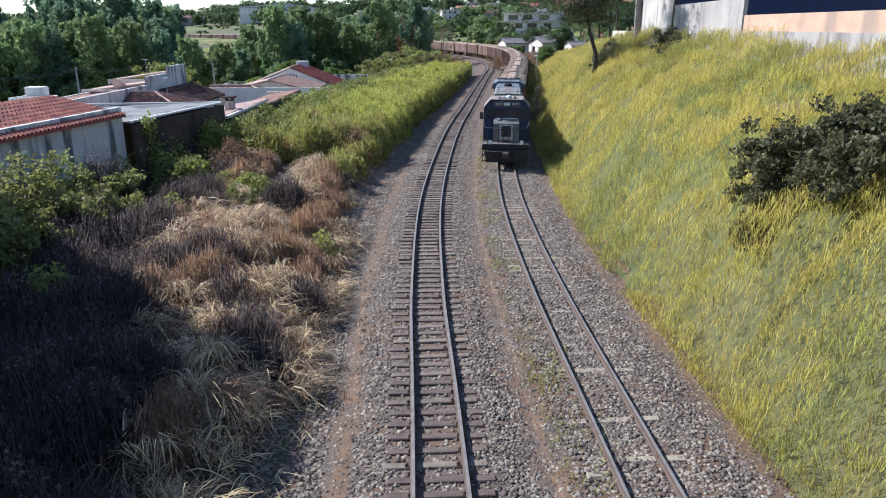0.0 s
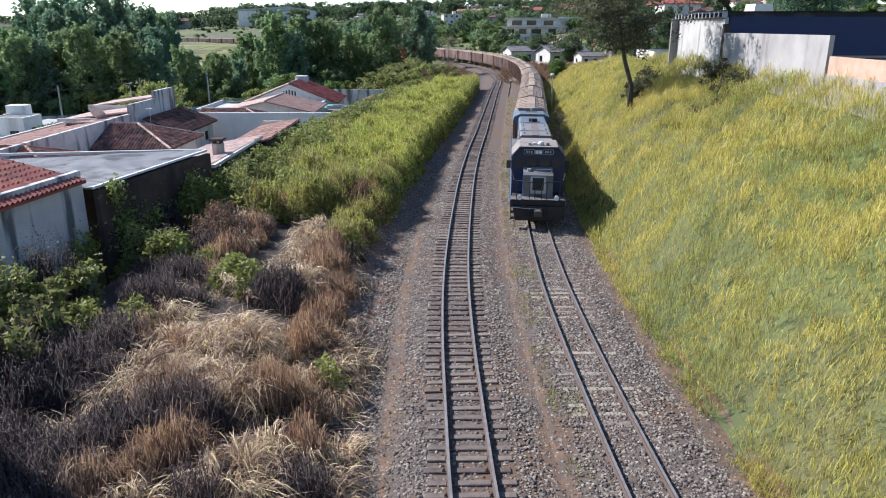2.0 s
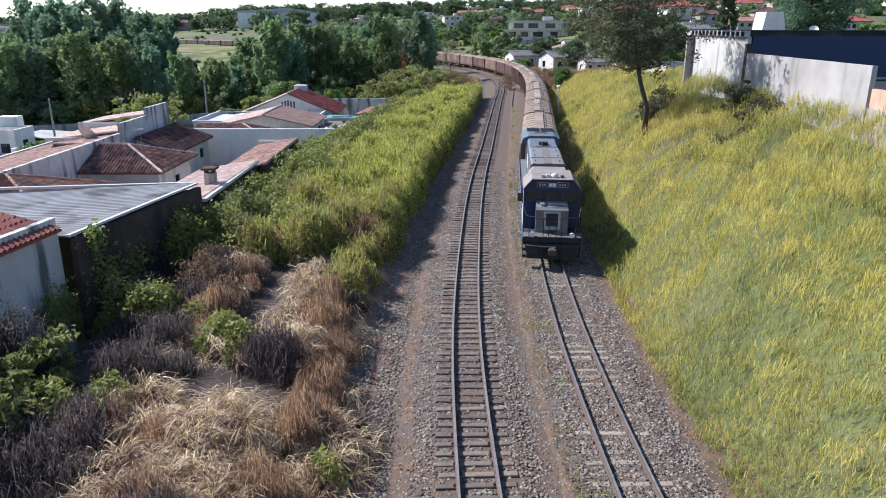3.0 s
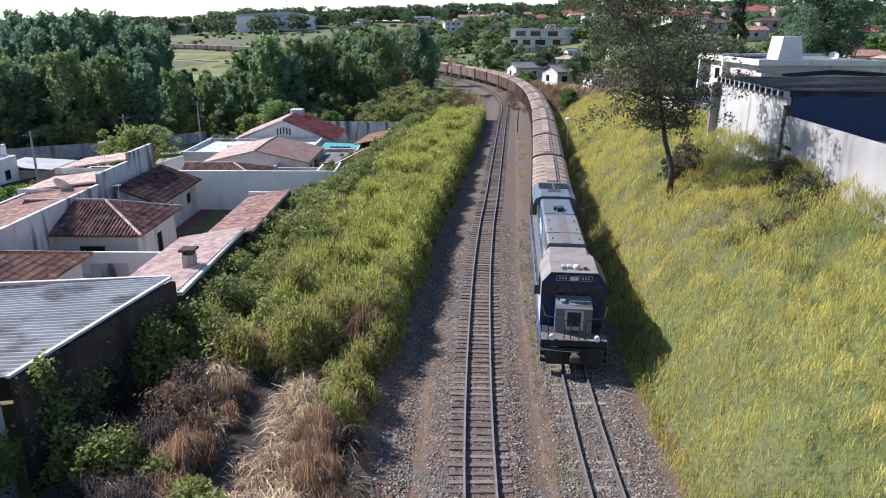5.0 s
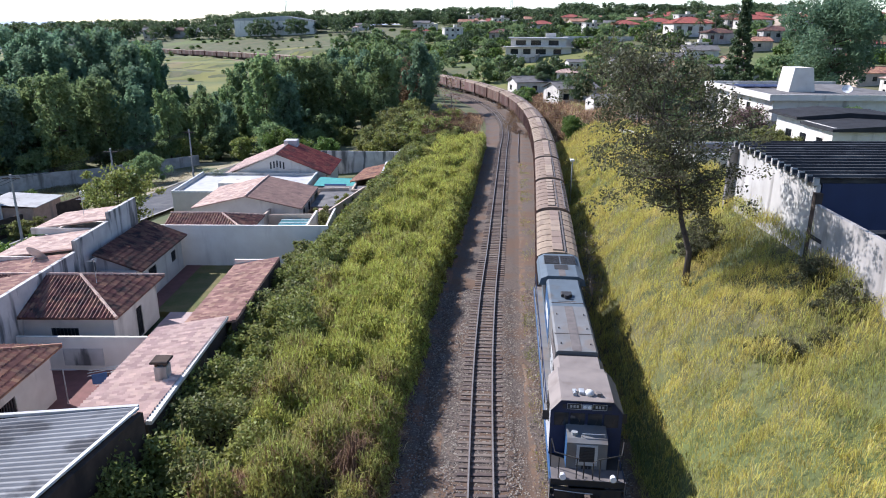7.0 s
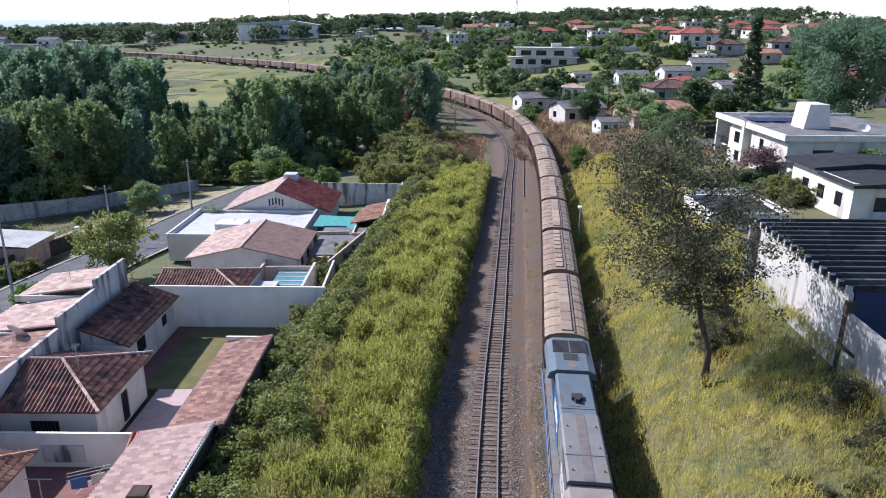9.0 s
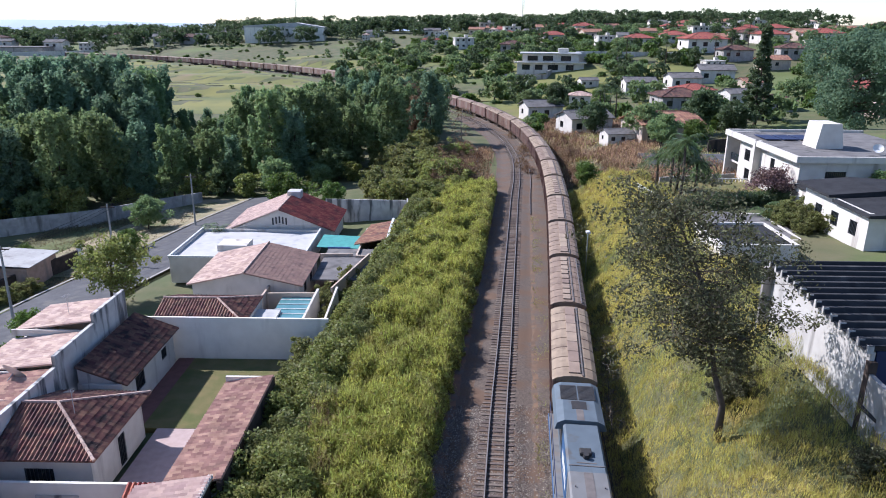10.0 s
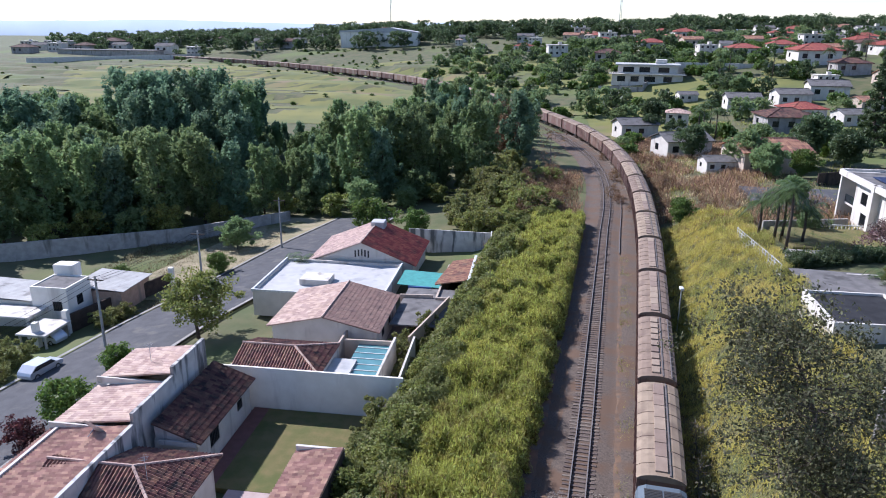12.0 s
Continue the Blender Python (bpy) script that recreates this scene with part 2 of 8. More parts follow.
# plants
M["leaf_maroon"] = mat("leaf_maroon", (0.11, 0.035, 0.04), (0.07, 0.03, 0.032), 0.5, 0.6, island=0.5, through_light=0.3, bump=0)
M["bark"] = mat("bark", (0.10, 0.075, 0.058), (0.06, 0.046, 0.038), 4, 0.95, fine=14, bump=1.0)
M["twig"] = mat("twig", (0.20, 0.165, 0.14), (0.14, 0.115, 0.1), 4, 0.9)
# woodland green, also lightened to stand in for haze
M["leaf_forest"] = mat("leaf_forest", (0.215, 0.275, 0.115), (0.145, 0.215, 0.098), 0.12, 0.75, island=0.3, vary=0.35, through_light=0.5, bump=0, spec=0.15)
M["leaf_dark"] = mat("leaf_dark", (0.095, 0.135, 0.055), (0.07, 0.105, 0.045), 0.2, 0.6, island=0.4, vary=0.3, through_light=0.45, bump=0, spec=0.5)
M["leaf_olive"] = mat("leaf_olive", (0.128, 0.124, 0.060), (0.084, 0.086, 0.043), 0.3, 0.6, island=0.5, through_light=0.4, bump=0, spec=0.3)
M["leaf_bright"] = mat("leaf_bright", (0.135, 0.20, 0.045), (0.095, 0.155, 0.032), 0.3, 0.6, island=0.45, vary=0.2, through_light=0.4, bump=0, spec=0.35)
M["leaf_brown"] = mat("leaf_brown", (0.25, 0.155, 0.09), (0.165, 0.11, 0.06), 0.4, 0.8, island=0.5, vary=0.2, through_light=0.3, bump=0, spec=0.2)
M["grass_slope"] = mat("grass_slope", (0.555, 0.465, 0.11), (0.41, 0.375, 0.085), 0.35, 0.6, island=0.3, through_light=0.45, bump=0, spec=0.3, stain=(0.55, 0.45, 0.14), stain_scale=0.3, stain_at=0.57)
M["grass_green"] = mat("grass_green", (0.26, 0.285, 0.062), (0.33, 0.30, 0.08), 0.3, 0.6, island=0.5, through_light=0.45, bump=0, spec=0.3)
M["grass_lush"] = mat("grass_lush", (0.37, 0.345, 0.085), (0.27, 0.275, 0.068), 0.3, 0.6, island=0.45, through_light=0.45, bump=0, spec=0.3)
M["seed_head"] = mat("seed_head", (0.16, 0.115, 0.10), (0.095, 0.07, 0.07), 0.6, 0.8, island=0.5, through_light=0.2, bump=0)
M["grass_yellow"] = mat("grass_yellow", (0.475, 0.46, 0.088), (0.31, 0.345, 0.064), 0.3, 0.6, island=0.45, through_light=0.45, bump=0, spec=0.3, stain=(0.42, 0.36, 0.11), stain_scale=0.4, stain_at=0.60)
M["grass_dry"] = mat("grass_dry", (0.62, 0.465, 0.285), (0.32, 0.21, 0.12), 0.8, 0.6, island=0.7, through_light=0.2, bump=0, spec=0.4, stain=(0.19, 0.10, 0.056), stain_scale=0.7, stain_at=0.55)
M["grass_low"] = mat("grass_low", (0.20, 0.155, 0.085), (0.15, 0.135, 0.06), 0.6, 0.8, island=0.5, through_light=0.3, bump=0)
# pale blue base colour stands in for haze over the distant hills
M["haze_blue_hills"] = mat("haze_blue_hills", (0.50, 0.57, 0.66), (0.45, 0.52, 0.61), 0.004, 1.0, bump=0, spec=0.0)
M["car_paint"] = mat("car_paint", (0.55, 0.57, 0.60), (0.5, 0.52, 0.55), 1, 0.3, metal=0.3, bump=0)
M["palm_leaf"] = mat("palm_leaf", (0.09, 0.13, 0.04), (0.06, 0.10, 0.03), 1, 0.5, island=0.3, through_light=0.25, bump=0)
# purple-brown dead stems, darkened to carry some of the bank's shade
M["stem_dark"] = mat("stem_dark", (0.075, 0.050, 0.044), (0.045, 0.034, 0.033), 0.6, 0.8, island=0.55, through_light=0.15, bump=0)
# soil and litter, darkened further to paint shade between the weeds
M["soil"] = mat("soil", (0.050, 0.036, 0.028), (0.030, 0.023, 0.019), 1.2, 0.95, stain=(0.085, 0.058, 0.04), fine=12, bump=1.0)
M["stem_brown"] = mat("stem_brown", (0.34, 0.20, 0.11), (0.20, 0.12, 0.074), 0.6, 0.8, island=0.5, through_light=0.2, bump=0)


# ---- mesh tools ----
class Build:
    """Collects faces of one mesh."""

    def __init__(self):
        self.v, self.f = [], []

    def poly(self, pts):
        i = len(self.v)
        self.v += [tuple(p) for p in pts]
        self.f.append(tuple(range(i, i + len(pts))))
        return self

    def extrude(self, prof, a0, a1, axis="y", scale1=1.0):
        """A convex profile drawn out along an axis; prof is (x, z) for y, (y, z) for x, (x, y) for z."""
        n, i = len(prof), len(self.v)
        for a, s in ((a0, 1.0), (a1, scale1)):
            for p, q in prof:
                p, q = p * s, q * s if axis == "z" else q
                self.v.append({"y": (p, a, q), "x": (a, p, q), "z": (p, q, a)}[axis])
        self.f.append(tuple(range(i, i + n)))
        self.f.append(tuple(range(i + 2 * n - 1, i + n - 1, -1)))
        for k in range(n):
            m = (k + 1) % n
            self.f.append((i + k, i + n + k, i + n + m, i + m))
        return self

    def box(self, x0, x1, y0, y1, z0, z1, c=0.0):
        if c <= 0:
            return self.extrude([(x0, z0), (x1, z0), (x1, z1), (x0, z1)], y0, y1)
        i = len(self.v)
        for z, d in ((z0, c), (z0 + c, 0), (z1 - c, 0), (z1, c)):
            self.v += [(x0 + d, y0 + d, z), (x1 - d, y0 + d, z), (x1 - d, y1 - d, z), (x0 + d, y1 - d, z)]
        self.f.append((i + 3, i + 2, i + 1, i))
        self.f.append((i + 12, i + 13, i + 14, i + 15))
        for r in range(3):
            for k in range(4):
                m = (k + 1) % 4
                self.f.append((i + 4 * r + k, i + 4 * r + m, i + 4 * r + 4 + m, i + 4 * r + 4 + k))
        return self

    def tube(self, pts, radii, n=6, cap=True):
        pts = [Vector(p) for p in pts]
        if not hasattr(radii, "__len__"):
            radii = [radii] * len(pts)
        i0 = len(self.v)
        for k, p in enumerate(pts):
            d = (pts[min(k + 1, len(pts) - 1)] - pts[max(k - 1, 0)]).normalized()
            a = d.cross(Vector((0, 0, 1)) if abs(d.z) < 0.9 else Vector((1, 0, 0))).normalized()
            b = d.cross(a)
            for j in range(n):
                t = 2 * math.pi * j / n
                self.v.append(tuple(p + radii[k] * (math.cos(t) * a + math.sin(t) * b)))
        for k in range(len(pts) - 1):
            for j in range(n):
                m = (j + 1) % n
                a, b = i0 + k * n, i0 + (k + 1) * n
                self.f.append((a + j, a + m, b + m, b + j))
        if cap:
            self.f.append(tuple(i0 + j for j in range(n - 1, -1, -1)))
            self.f.append(tuple(i0 + (len(pts) - 1) * n + j for j in range(n)))
        return self

    def moved(self, m):
        self.v = [tuple(m @ Vector(p)) for p in self.v]
        return self

    def mesh(self, name, material, smooth=False):
        me = bpy.data.meshes.new(name)
        me.from_pydata(self.v, [], self.f)
        me.materials.append(material)
        if smooth:
            me.shade_smooth()
        return me


def part(name, b, material=None, parent=None, label="", smooth=False):
    """One mesh object from a Build or a mesh, under a thing or a part."""
    ob = new(name, b if isinstance(b, bpy.types.Mesh) else b.mesh(name, material, smooth))
    if parent:
        ob.parent = parent
    if label:
        ob["label"] = label
    return ob


def thing(name, label, category, m=None, group="", kind=""):
    ob = new(name)
    ob.empty_display_size = 0.3
    if m is not None:
        ob.matrix_basis = m
    return tagged(ob, label, category, group, kind)


def cloud_mesh(name, verts, tris, material):
    me = bpy.data.meshes.new(name)
    me.vertices.add(len(verts))
    me.vertices.foreach_set("co", np.asarray(verts, dtype=np.float32).ravel())
    tris = np.asarray(tris, dtype=np.int32)
    me.loops.add(tris.size)
    me.loops.foreach_set("vertex_index", tris.ravel())
    me.polygons.add(len(tris))
    me.polygons.foreach_set("loop_start", np.arange(0, tris.size, 3, dtype=np.int32))
    me.update(calc_edges=True)
    me.validate()
    me.materials.append(material)
    return me


def blade_mesh(name, P, h, w, bend, material, rng, az=None, droop=None):
    """Grass blades: five corners each, bent over towards their tip."""
    n = len(P)
    az = rng.uniform(0, 2 * math.pi, n) if az is None else az
    face = az + rng.normal(math.pi / 2, 0.5, n)
    d = np.stack([np.cos(az), np.sin(az), 0 * az], 1)
    s = np.stack([np.cos(face), np.sin(face), 0 * az], 1) * (w / 2)[:, None]
    up = np.array([0, 0, 1.0])
    h, bend = np.asarray(h)[:, None], np.asarray(bend)[:, None]
    if droop is None:
        mid, tip = P + up * h * 0.6 + d * bend * 0.28, P + up * h + d * bend
    else:
        mid, tip = P + up * h * 0.95 + d * bend * 0.42, P + up * h * np.asarray(droop)[:, None] + d * bend
    V = np.stack([P - s, P + s, mid + s * 0.8, mid - s * 0.8, tip], 1).reshape(-1, 3)
    base = (np.arange(n) * 5)[:, None]
    F = np.concatenate([base + np.array([0, 1, 2]), base + np.array([0, 2, 3]), base + np.array([3, 2, 4])], 1).reshape(-1, 3)
    return cloud_mesh(name, V, F, material)


def leaf_mesh(name, C, size, material, rng, long=1.6, flat=0.0, small=False):
    """Leaves: a folded diamond each, or a pointed wedge if small, turned at random; flat pulls them level."""
    n = len(C)
    a = rng.normal(size=(n, 3))
    a[:, 2] *= 1 - flat
    a /= np.linalg.norm(a, axis=1)[:, None] + 1e-9
    b = rng.normal(size=(n, 3))
    b[:, 2] *= 1 - flat
    b -= a * (a * b).sum(1)[:, None]
    b /= np.linalg.norm(b, axis=1)[:, None] + 1e-9
    c = np.cross(a, b)
    s = np.asarray(size)[:, None] / 2
    if small:
        V = np.stack([C + a * s * long, C - a * s * 0.6 * long + b * s, C - a * s * 0.6 * long - b * s], 1).reshape(-1, 3)
        return cloud_mesh(name, V, np.arange(3 * n).reshape(-1, 3), material)
    V = np.stack([C - a * s * long, C + b * s * 0.8 + c * s * 0.25, C + a * s * long, C - b * s * 0.8 + c * s * 0.25], 1).reshape(-1, 3)
    base = (np.arange(n) * 4)[:, None]
    F = np.concatenate([base + np.array([0, 1, 2]), base + np.array([0, 2, 3])], 1).reshape(-1, 3)
    return cloud_mesh(name, V, F, material)


# ---- the lines of the two tracks ----
class Line:
    """A smooth line through points, by its length."""

    def __init__(self, pts):
        pts = [np.array(p, float) for p in pts]
        pts = [2 * pts[0] - pts[1]] + pts + [2 * pts[-1] - pts[-2]]
        out = []
        for k in range(1, len(pts) - 2):
            a, b, c, d = pts[k - 1:k + 3]
            for t in np.linspace(0, 1, 16, endpoint=False):
                out.append(0.5 * (2 * b + (c - a) * t + (2 * a - 5 * b + 4 * c - d) * t * t + (3 * b - a - 3 * c + d) * t ** 3))
        out.append(pts[-2])
        self.p = np.array(out)
        self.s = np.concatenate([[0], np.cumsum(np.linalg.norm(np.diff(self.p, axis=0), axis=1))])
        self.length = self.s[-1]

    def at(self, s):
        return np.array([np.interp(s, self.s, self.p[:, k]) for k in (0, 1)])

    def way(self, s):
        d = self.at(s + 0.8) - self.at(s - 0.8)
        return d / np.linalg.norm(d)

    def side(self, s, off):
        d = self.way(s)
        return self.at(s) + off * np.array([d[1], -d[0]])

    def s_at_y(self, y):
        k = int(np.argmax(self.p[:, 1] >= y))
        return self.s[k]


MAIN_POINTS = [(2.6, -60), (1.3, -20), (-0.05, 11.8), (-0.55, 23.2), (-0.6, 36), (0.25, 52.4), (1.35, 66), (2.7, 78.9), (3.75, 89.5), (5.3, 105),
               (7.7, 129), (9.5, 146), (10.5, 165), (9.6, 187), (7.4, 201), (4, 217), (-4, 242), (-15, 270), (-30, 304), (-49, 339), (-78, 381),
               (-124, 427), (-206, 491), (-330, 545)]
main_line = Line(MAIN_POINTS)
SPREAD_Y = [-60, 10, 45, 71, 107, 125, 141, 160, 190, 900]
SPREAD = [4.05, 4.05, 4.2, 4.85, 5.6, 5.8, 5.2, 4.4, 3.9, 3.9]
train_line = Line([main_line.side(s, np.interp(main_line.at(s)[1], SPREAD_Y, SPREAD)) for s in np.arange(0, main_line.length, 12)])


# ---- the lie of the land ----
def station(y, *xz):
    return y, np.array(xz[0::2], float), np.array(xz[1::2], float)


def cut(y):
    """Section of the railway cutting and what lies beside it, across the line."""
    return station(y, -400, -6, -150, -7, -60, -5, -38, -3.2, -30, -1.8, -15.6, -1.5, -14.4, 0.1, -12, 0.5, -8, 0.45, -5, 0.1, -3.3, -0.3,
                   7.3, -0.3, 7.9, 0.3, 9.6, 2.6, 11.2, 4.2, 13, 5.2, 16.5, 7.0, 30, 8.0, 60, 9, 150, 11, 500, 20)


STATIONS = [
    cut(-300), cut(62),
    station(100, -300, -6, -90, -7, -60, -6, -45, -4, -38, -3.2, -20, -1.8, -16.8, -1.7, -13.5, 0.1, -8, 0.5, -5, 0.1, -3.3, -0.3,
            8.2, -0.3, 8.9, 0.3, 12.2, 3.4, 15, 4.8, 17.5, 5.4, 40, 6.0, 100, 9, 400, 20),
    station(135, -300, -5, -90, -8, -58, -6.5, -45, -5, -25, -3, -18, -2.5, -12, -0.6, -4, -0.3, 7.2, -0.3, 9, 0.6, 13, 2.4, 18, 3.4, 40, 4, 100, 8, 400, 20),
    station(170, -300, -4, -100, -8, -50, -7, -20, -3, -8, -0.6, -4, -0.3, 6.5, -0.3, 12, 1, 20, 2, 40, 2.6, 100, 6, 400, 20),
    station(215, -300, -2, -100, -6, -50, -4, -20, -1, -10, -0.3, 6, -0.3, 15, 0.5, 30, 1, 60, 3, 100, 7, 400, 22),
    station(270, -300, 0, -150, -3, -60, -3, -20, -1, 0, 0, 30, 1.5, 60, 5, 100, 9, 400, 24),
    station(330, -400, 2, -150, -1, -50, 0, 0, 5, 30, 9, 70, 15, 150, 19, 400, 26),
    station(450, -500, 2, -250, 0, -120, 1, -60, 7, 0, 13, 50, 17, 150, 21, 400, 27),
    station(600, -800, -2, -300, 8, -150, 16, 0, 20, 100, 23, 400, 27),
    station(1000, -1500, -10, -500, 0, -200, 12, 0, 16, 400, 20),
    station(3500, -3000, -60, 0, -40, 3000, -30),
]


def land(x, y):
    """Height of the ground, for arrays of x and y."""
    x, y = np.atleast_1d(np.asarray(x, float)), np.atleast_1d(np.asarray(y, float))
    u = x - np.interp(np.minimum(y, 200), main_line.p[:250, 1], main_line.p[:250, 0])
    rows = np.array([np.interp(u, sx, sz) for _, sx, sz in STATIONS])
    ys = np.array([s[0] for s in STATIONS], float)
    k = np.clip(np.searchsorted(ys, y) - 1, 0, len(ys) - 2)
    f = np.clip((y - ys[k]) / (ys[k + 1] - ys[k]), 0, 1)
    i = np.arange(len(x))
    z = rows[k, i] * (1 - f) + rows[k + 1, i] * f
    fld = np.clip((x + 420) / 60, 0, 1) * np.clip((-30 - x) / 40, 0, 1) * np.clip((y - 275) / 30, 0, 1) * np.clip((470 - y) / 40, 0, 1)
    z = z + fld * 2.2 * (np.tanh(np.sin((y + 0.25 * x) * 0.16) * 4) * 0.5 + 0.5)
    far = (y > 185) & (np.abs(x) < 420) & (y < 620)
    if far.any():
        q = main_line.p[::6][main_line.p[::6][:, 1] > 170]
        d = np.sqrt(((np.stack([x[far], y[far]], 1)[:, None] - q[None]) ** 2).sum(2)).min(1)
        w = np.clip((26 - d) / 16, 0, 1)
        z[far] = z[far] * (1 - w) - 0.3 * w
    return z


def height(x, y):
    return float(land([x], [y])[0])


def spaced(a, b, step):
    return np.arange(a, b, step)


def widening(a, b, first, grow):
    out, d = [a], first
    while out[-1] < b:
        out.append(out[-1] + d)
        d *= grow
    return np.array(out)


xs = np.concatenate([-widening(95, 3000, 6, 1.18)[::-1], spaced(-93, -22, 2.5), spaced(-22, 32, 0.8), spaced(32, 96, 2.5), widening(97, 3000, 6, 1.18)])
ys_ = np.concatenate([-widening(20, 400, 5, 1.25)[::-1], spaced(-18, 140, 1.3), spaced(140, 480, 2.6), widening(482, 3600, 8, 1.12)])
gx, gy = np.meshgrid(xs, ys_)
gz = land(gx.ravel(), gy.ravel())
rough_land = np.array([noise.noise((a * 0.11, b * 0.11, 0)) * 0.25 + noise.noise((a * 0.5, b * 0.5, 3)) * 0.08 for a, b in zip(gx.ravel(), gy.ravel())])
gz = gz + np.where(np.abs(gz + 0.3) < 0.02, 0.0, rough_land)
nx = len(xs)
gi = (np.arange(len(ys_) - 1)[:, None] * nx + np.arange(nx - 1)[None]).ravel()
gf = np.concatenate([np.stack([gi, gi + 1, gi + nx + 1], 1), np.stack([gi, gi + nx + 1, gi + nx], 1)])
ground = part("ground", cloud_mesh("ground", np.stack([gx.ravel(), gy.ravel(), gz], 1), gf, M["ground"]), None)
ground.data.shade_smooth()
tagged(ground, "uneven earth with dry and green grass reaching the hills", "ground", kind="structure")


# ---- track bed, rails and sleepers ----
def strip(line, s0, s1, step, left, right, z_of, material, name, cols=2):
    """A band along a line between two offsets."""
    ss = np.arange(s0, s1 + 0.01, step)
    V, F = [], []
    for i, s in enumerate(ss):
        for c in range(cols):
            o = left + (right - left) * c / (cols - 1)
            x, y = line.side(s, o)
            V.append((x, y, z_of(o, x, y)))
    for i in range(len(ss) - 1):
        for c in range(cols - 1):
            a = i * cols + c
            F += [(a, a + 1, a + cols + 1), (a, a + cols + 1, a + cols)]
    return cloud_mesh(name, V, F, material)


S0, S_FAR = main_line.s_at_y(-30), main_line.s_at_y(225)


def bed_z(o, x, y):
    shoulder = min(abs(o), abs(o - 4.4))
    z = -0.05 if shoulder < 1.5 else -0.05 - 0.17 * min(1, (shoulder - 1.5) / 0.9)
    return z + 0.03 * noise.noise((x * 0.9, y * 0.9, 0))


bed = part("ballast_bed", strip(main_line, S0, S_FAR, 0.7, -3.6, 7.6, bed_z, M["ballast"], "ballast_bed", 22), None)
bed.data.shade_smooth()
tagged(bed, "grey-brown crushed stone bed under both railway tracks", "ballast", kind="structure")


def rail_mesh(line, s0, s1, off, z, step=1.5):
    prof = [(-0.06, -0.14), (0.06, -0.14), (0.06, -0.125), (0.012, -0.10), (0.012, -0.04), (0.035, -0.03), (0.035, 0.0), (-0.035, 0.0), (-0.035, -0.03),
            (-0.012, -0.04), (-0.012, -0.10), (-0.06, -0.125)]
    n = len(prof)
    ss = np.arange(s0, s1, step)
    V, F, top = [], [], []
    for s in ss:
        for o, h in prof:
            x, y = line.side(s, off + o)
            V.append((x, y, z + h))
    for i in range(len(ss) - 1):
        for k in range(n):
            m = (k + 1) % n
            F.append((i * n + k, i * n + m, i * n + n + m, i * n + n + k))
            top.append(1 if k == 6 else 0)
    me = bpy.data.meshes.new("rail")
    me.from_pydata(V, [], F)
    me.materials.append(M["rail_side"])
    me.materials.append(M["rail_top"])
    me.polygons.foreach_set("material_index", top)
    return me


GAUGE = 1.065
sleeper_shape = Build().box(-1.08, 1.08, -0.105, 0.105, -0.12, 0.0, 0.018).mesh("sleeper", M["sleeper"])
sleeper_dusty = Build().box(-1.08, 1.08, -0.105, 0.105, -0.12, 0.0, 0.018).mesh("sleeper", M["sleeper_dusty"])
plate_shape = Build().box(-0.10, 0.10, -0.075, 0.075, 0.0, 0.018, 0.004)
plate_shape.box(-0.09, -0.05, -0.05, 0.05, 0.018, 0.055, 0.008).box(0.05, 0.09, -0.05, 0.05, 0.018, 0.055, 0.008)
plate_shape = plate_shape.mesh("rail_plate", M["iron"])
rng = np.random.default_rng(7)


def track(name, label, line, far_y, near_y, shape, z, buried):
    top = thing(name, label, "railway track", kind="structure")
    for off in (-GAUGE / 2, GAUGE / 2):
        part("rail", rail_mesh(line, line.s_at_y(-30), line.s_at_y(far_y) if far_y < 500 else line.length - 30, off, z), None, top)
    s, n = line.s_at_y(4), 0
    rest = Build()
    while s < line.s_at_y(min(far_y, 225)):
        x, y = line.at(s)
        d = line.way(s)
        turn = math.degrees(math.atan2(d[1], d[0])) - 90 + rng.normal(0, 1.2)
        m = pose(x + rng.normal(0, 0.04), y, z - 0.155 - buried * rng.uniform(0, 1), 0, rng.normal(0, 0.4), turn)
        if y < near_y and n < 296:
            ob = part("sleeper", shape, None, top)
            ob.matrix_basis = m
            if y < 34:
                for off in (-GAUGE / 2, GAUGE / 2):
                    q = part("rail_plate", plate_shape, None, ob)
                    q.location = (off, 0, 0.0)
        else:
            rest.v += [tuple(m @ v.co) for v in shape.vertices]
            k = len(rest.v) - len(shape.vertices)
            rest.f += [tuple(k + i for i in p.vertices) for p in shape.polygons]
        n += 1
        s += 0.5 + rng.normal(0, 0.02)
    if rest.v:
        ob = part("sleepers", rest, shape.materials[0], top)
        ob["kind"] = "stuff"
    return top


track("railway_track", "metre-gauge main track with polished steel rails on worn timber sleepers", main_line, 900, 150, sleeper_shape, 0.16, 0.015)
track("siding_track", "second track with dusty half-buried sleepers carrying the freight train", train_line, 900, 60, sleeper_dusty, 0.13, 0.05)


# ---- the locomotive ----
def on_line(line, s, z=0.0):
    x, y = line.at(s)
    d = line.way(s)
    return pose(x, y, z, 0, 0, math.degrees(math.atan2(d[1], d[0])) - 90)


def on_two(line, s0, s1, z=0.0):
    a, b = line.at(s0), line.at(s1)
    d = b - a
    return pose(*a, z, 0, 0, math.degrees(math.atan2(d[1], d[0])) - 90)


RAIL2 = 0.13


def wheel_mesh(r):
    b = Build()
    b.tube([(-0.07, 0, 0), (-0.045, 0, 0), (-0.045, 0, 0), (0.07, 0, 0)], [r + 0.03, r + 0.03, r, r], 20)
    b.tube([(0.07, 0, 0), (0.13, 0, 0)], [0.12, 0.10], 10)
    return b.mesh("wheel", M["rust_steel"], False)


LOCO_WHEEL, WAGON_WHEEL = wheel_mesh(0.47), wheel_mesh(0.40)


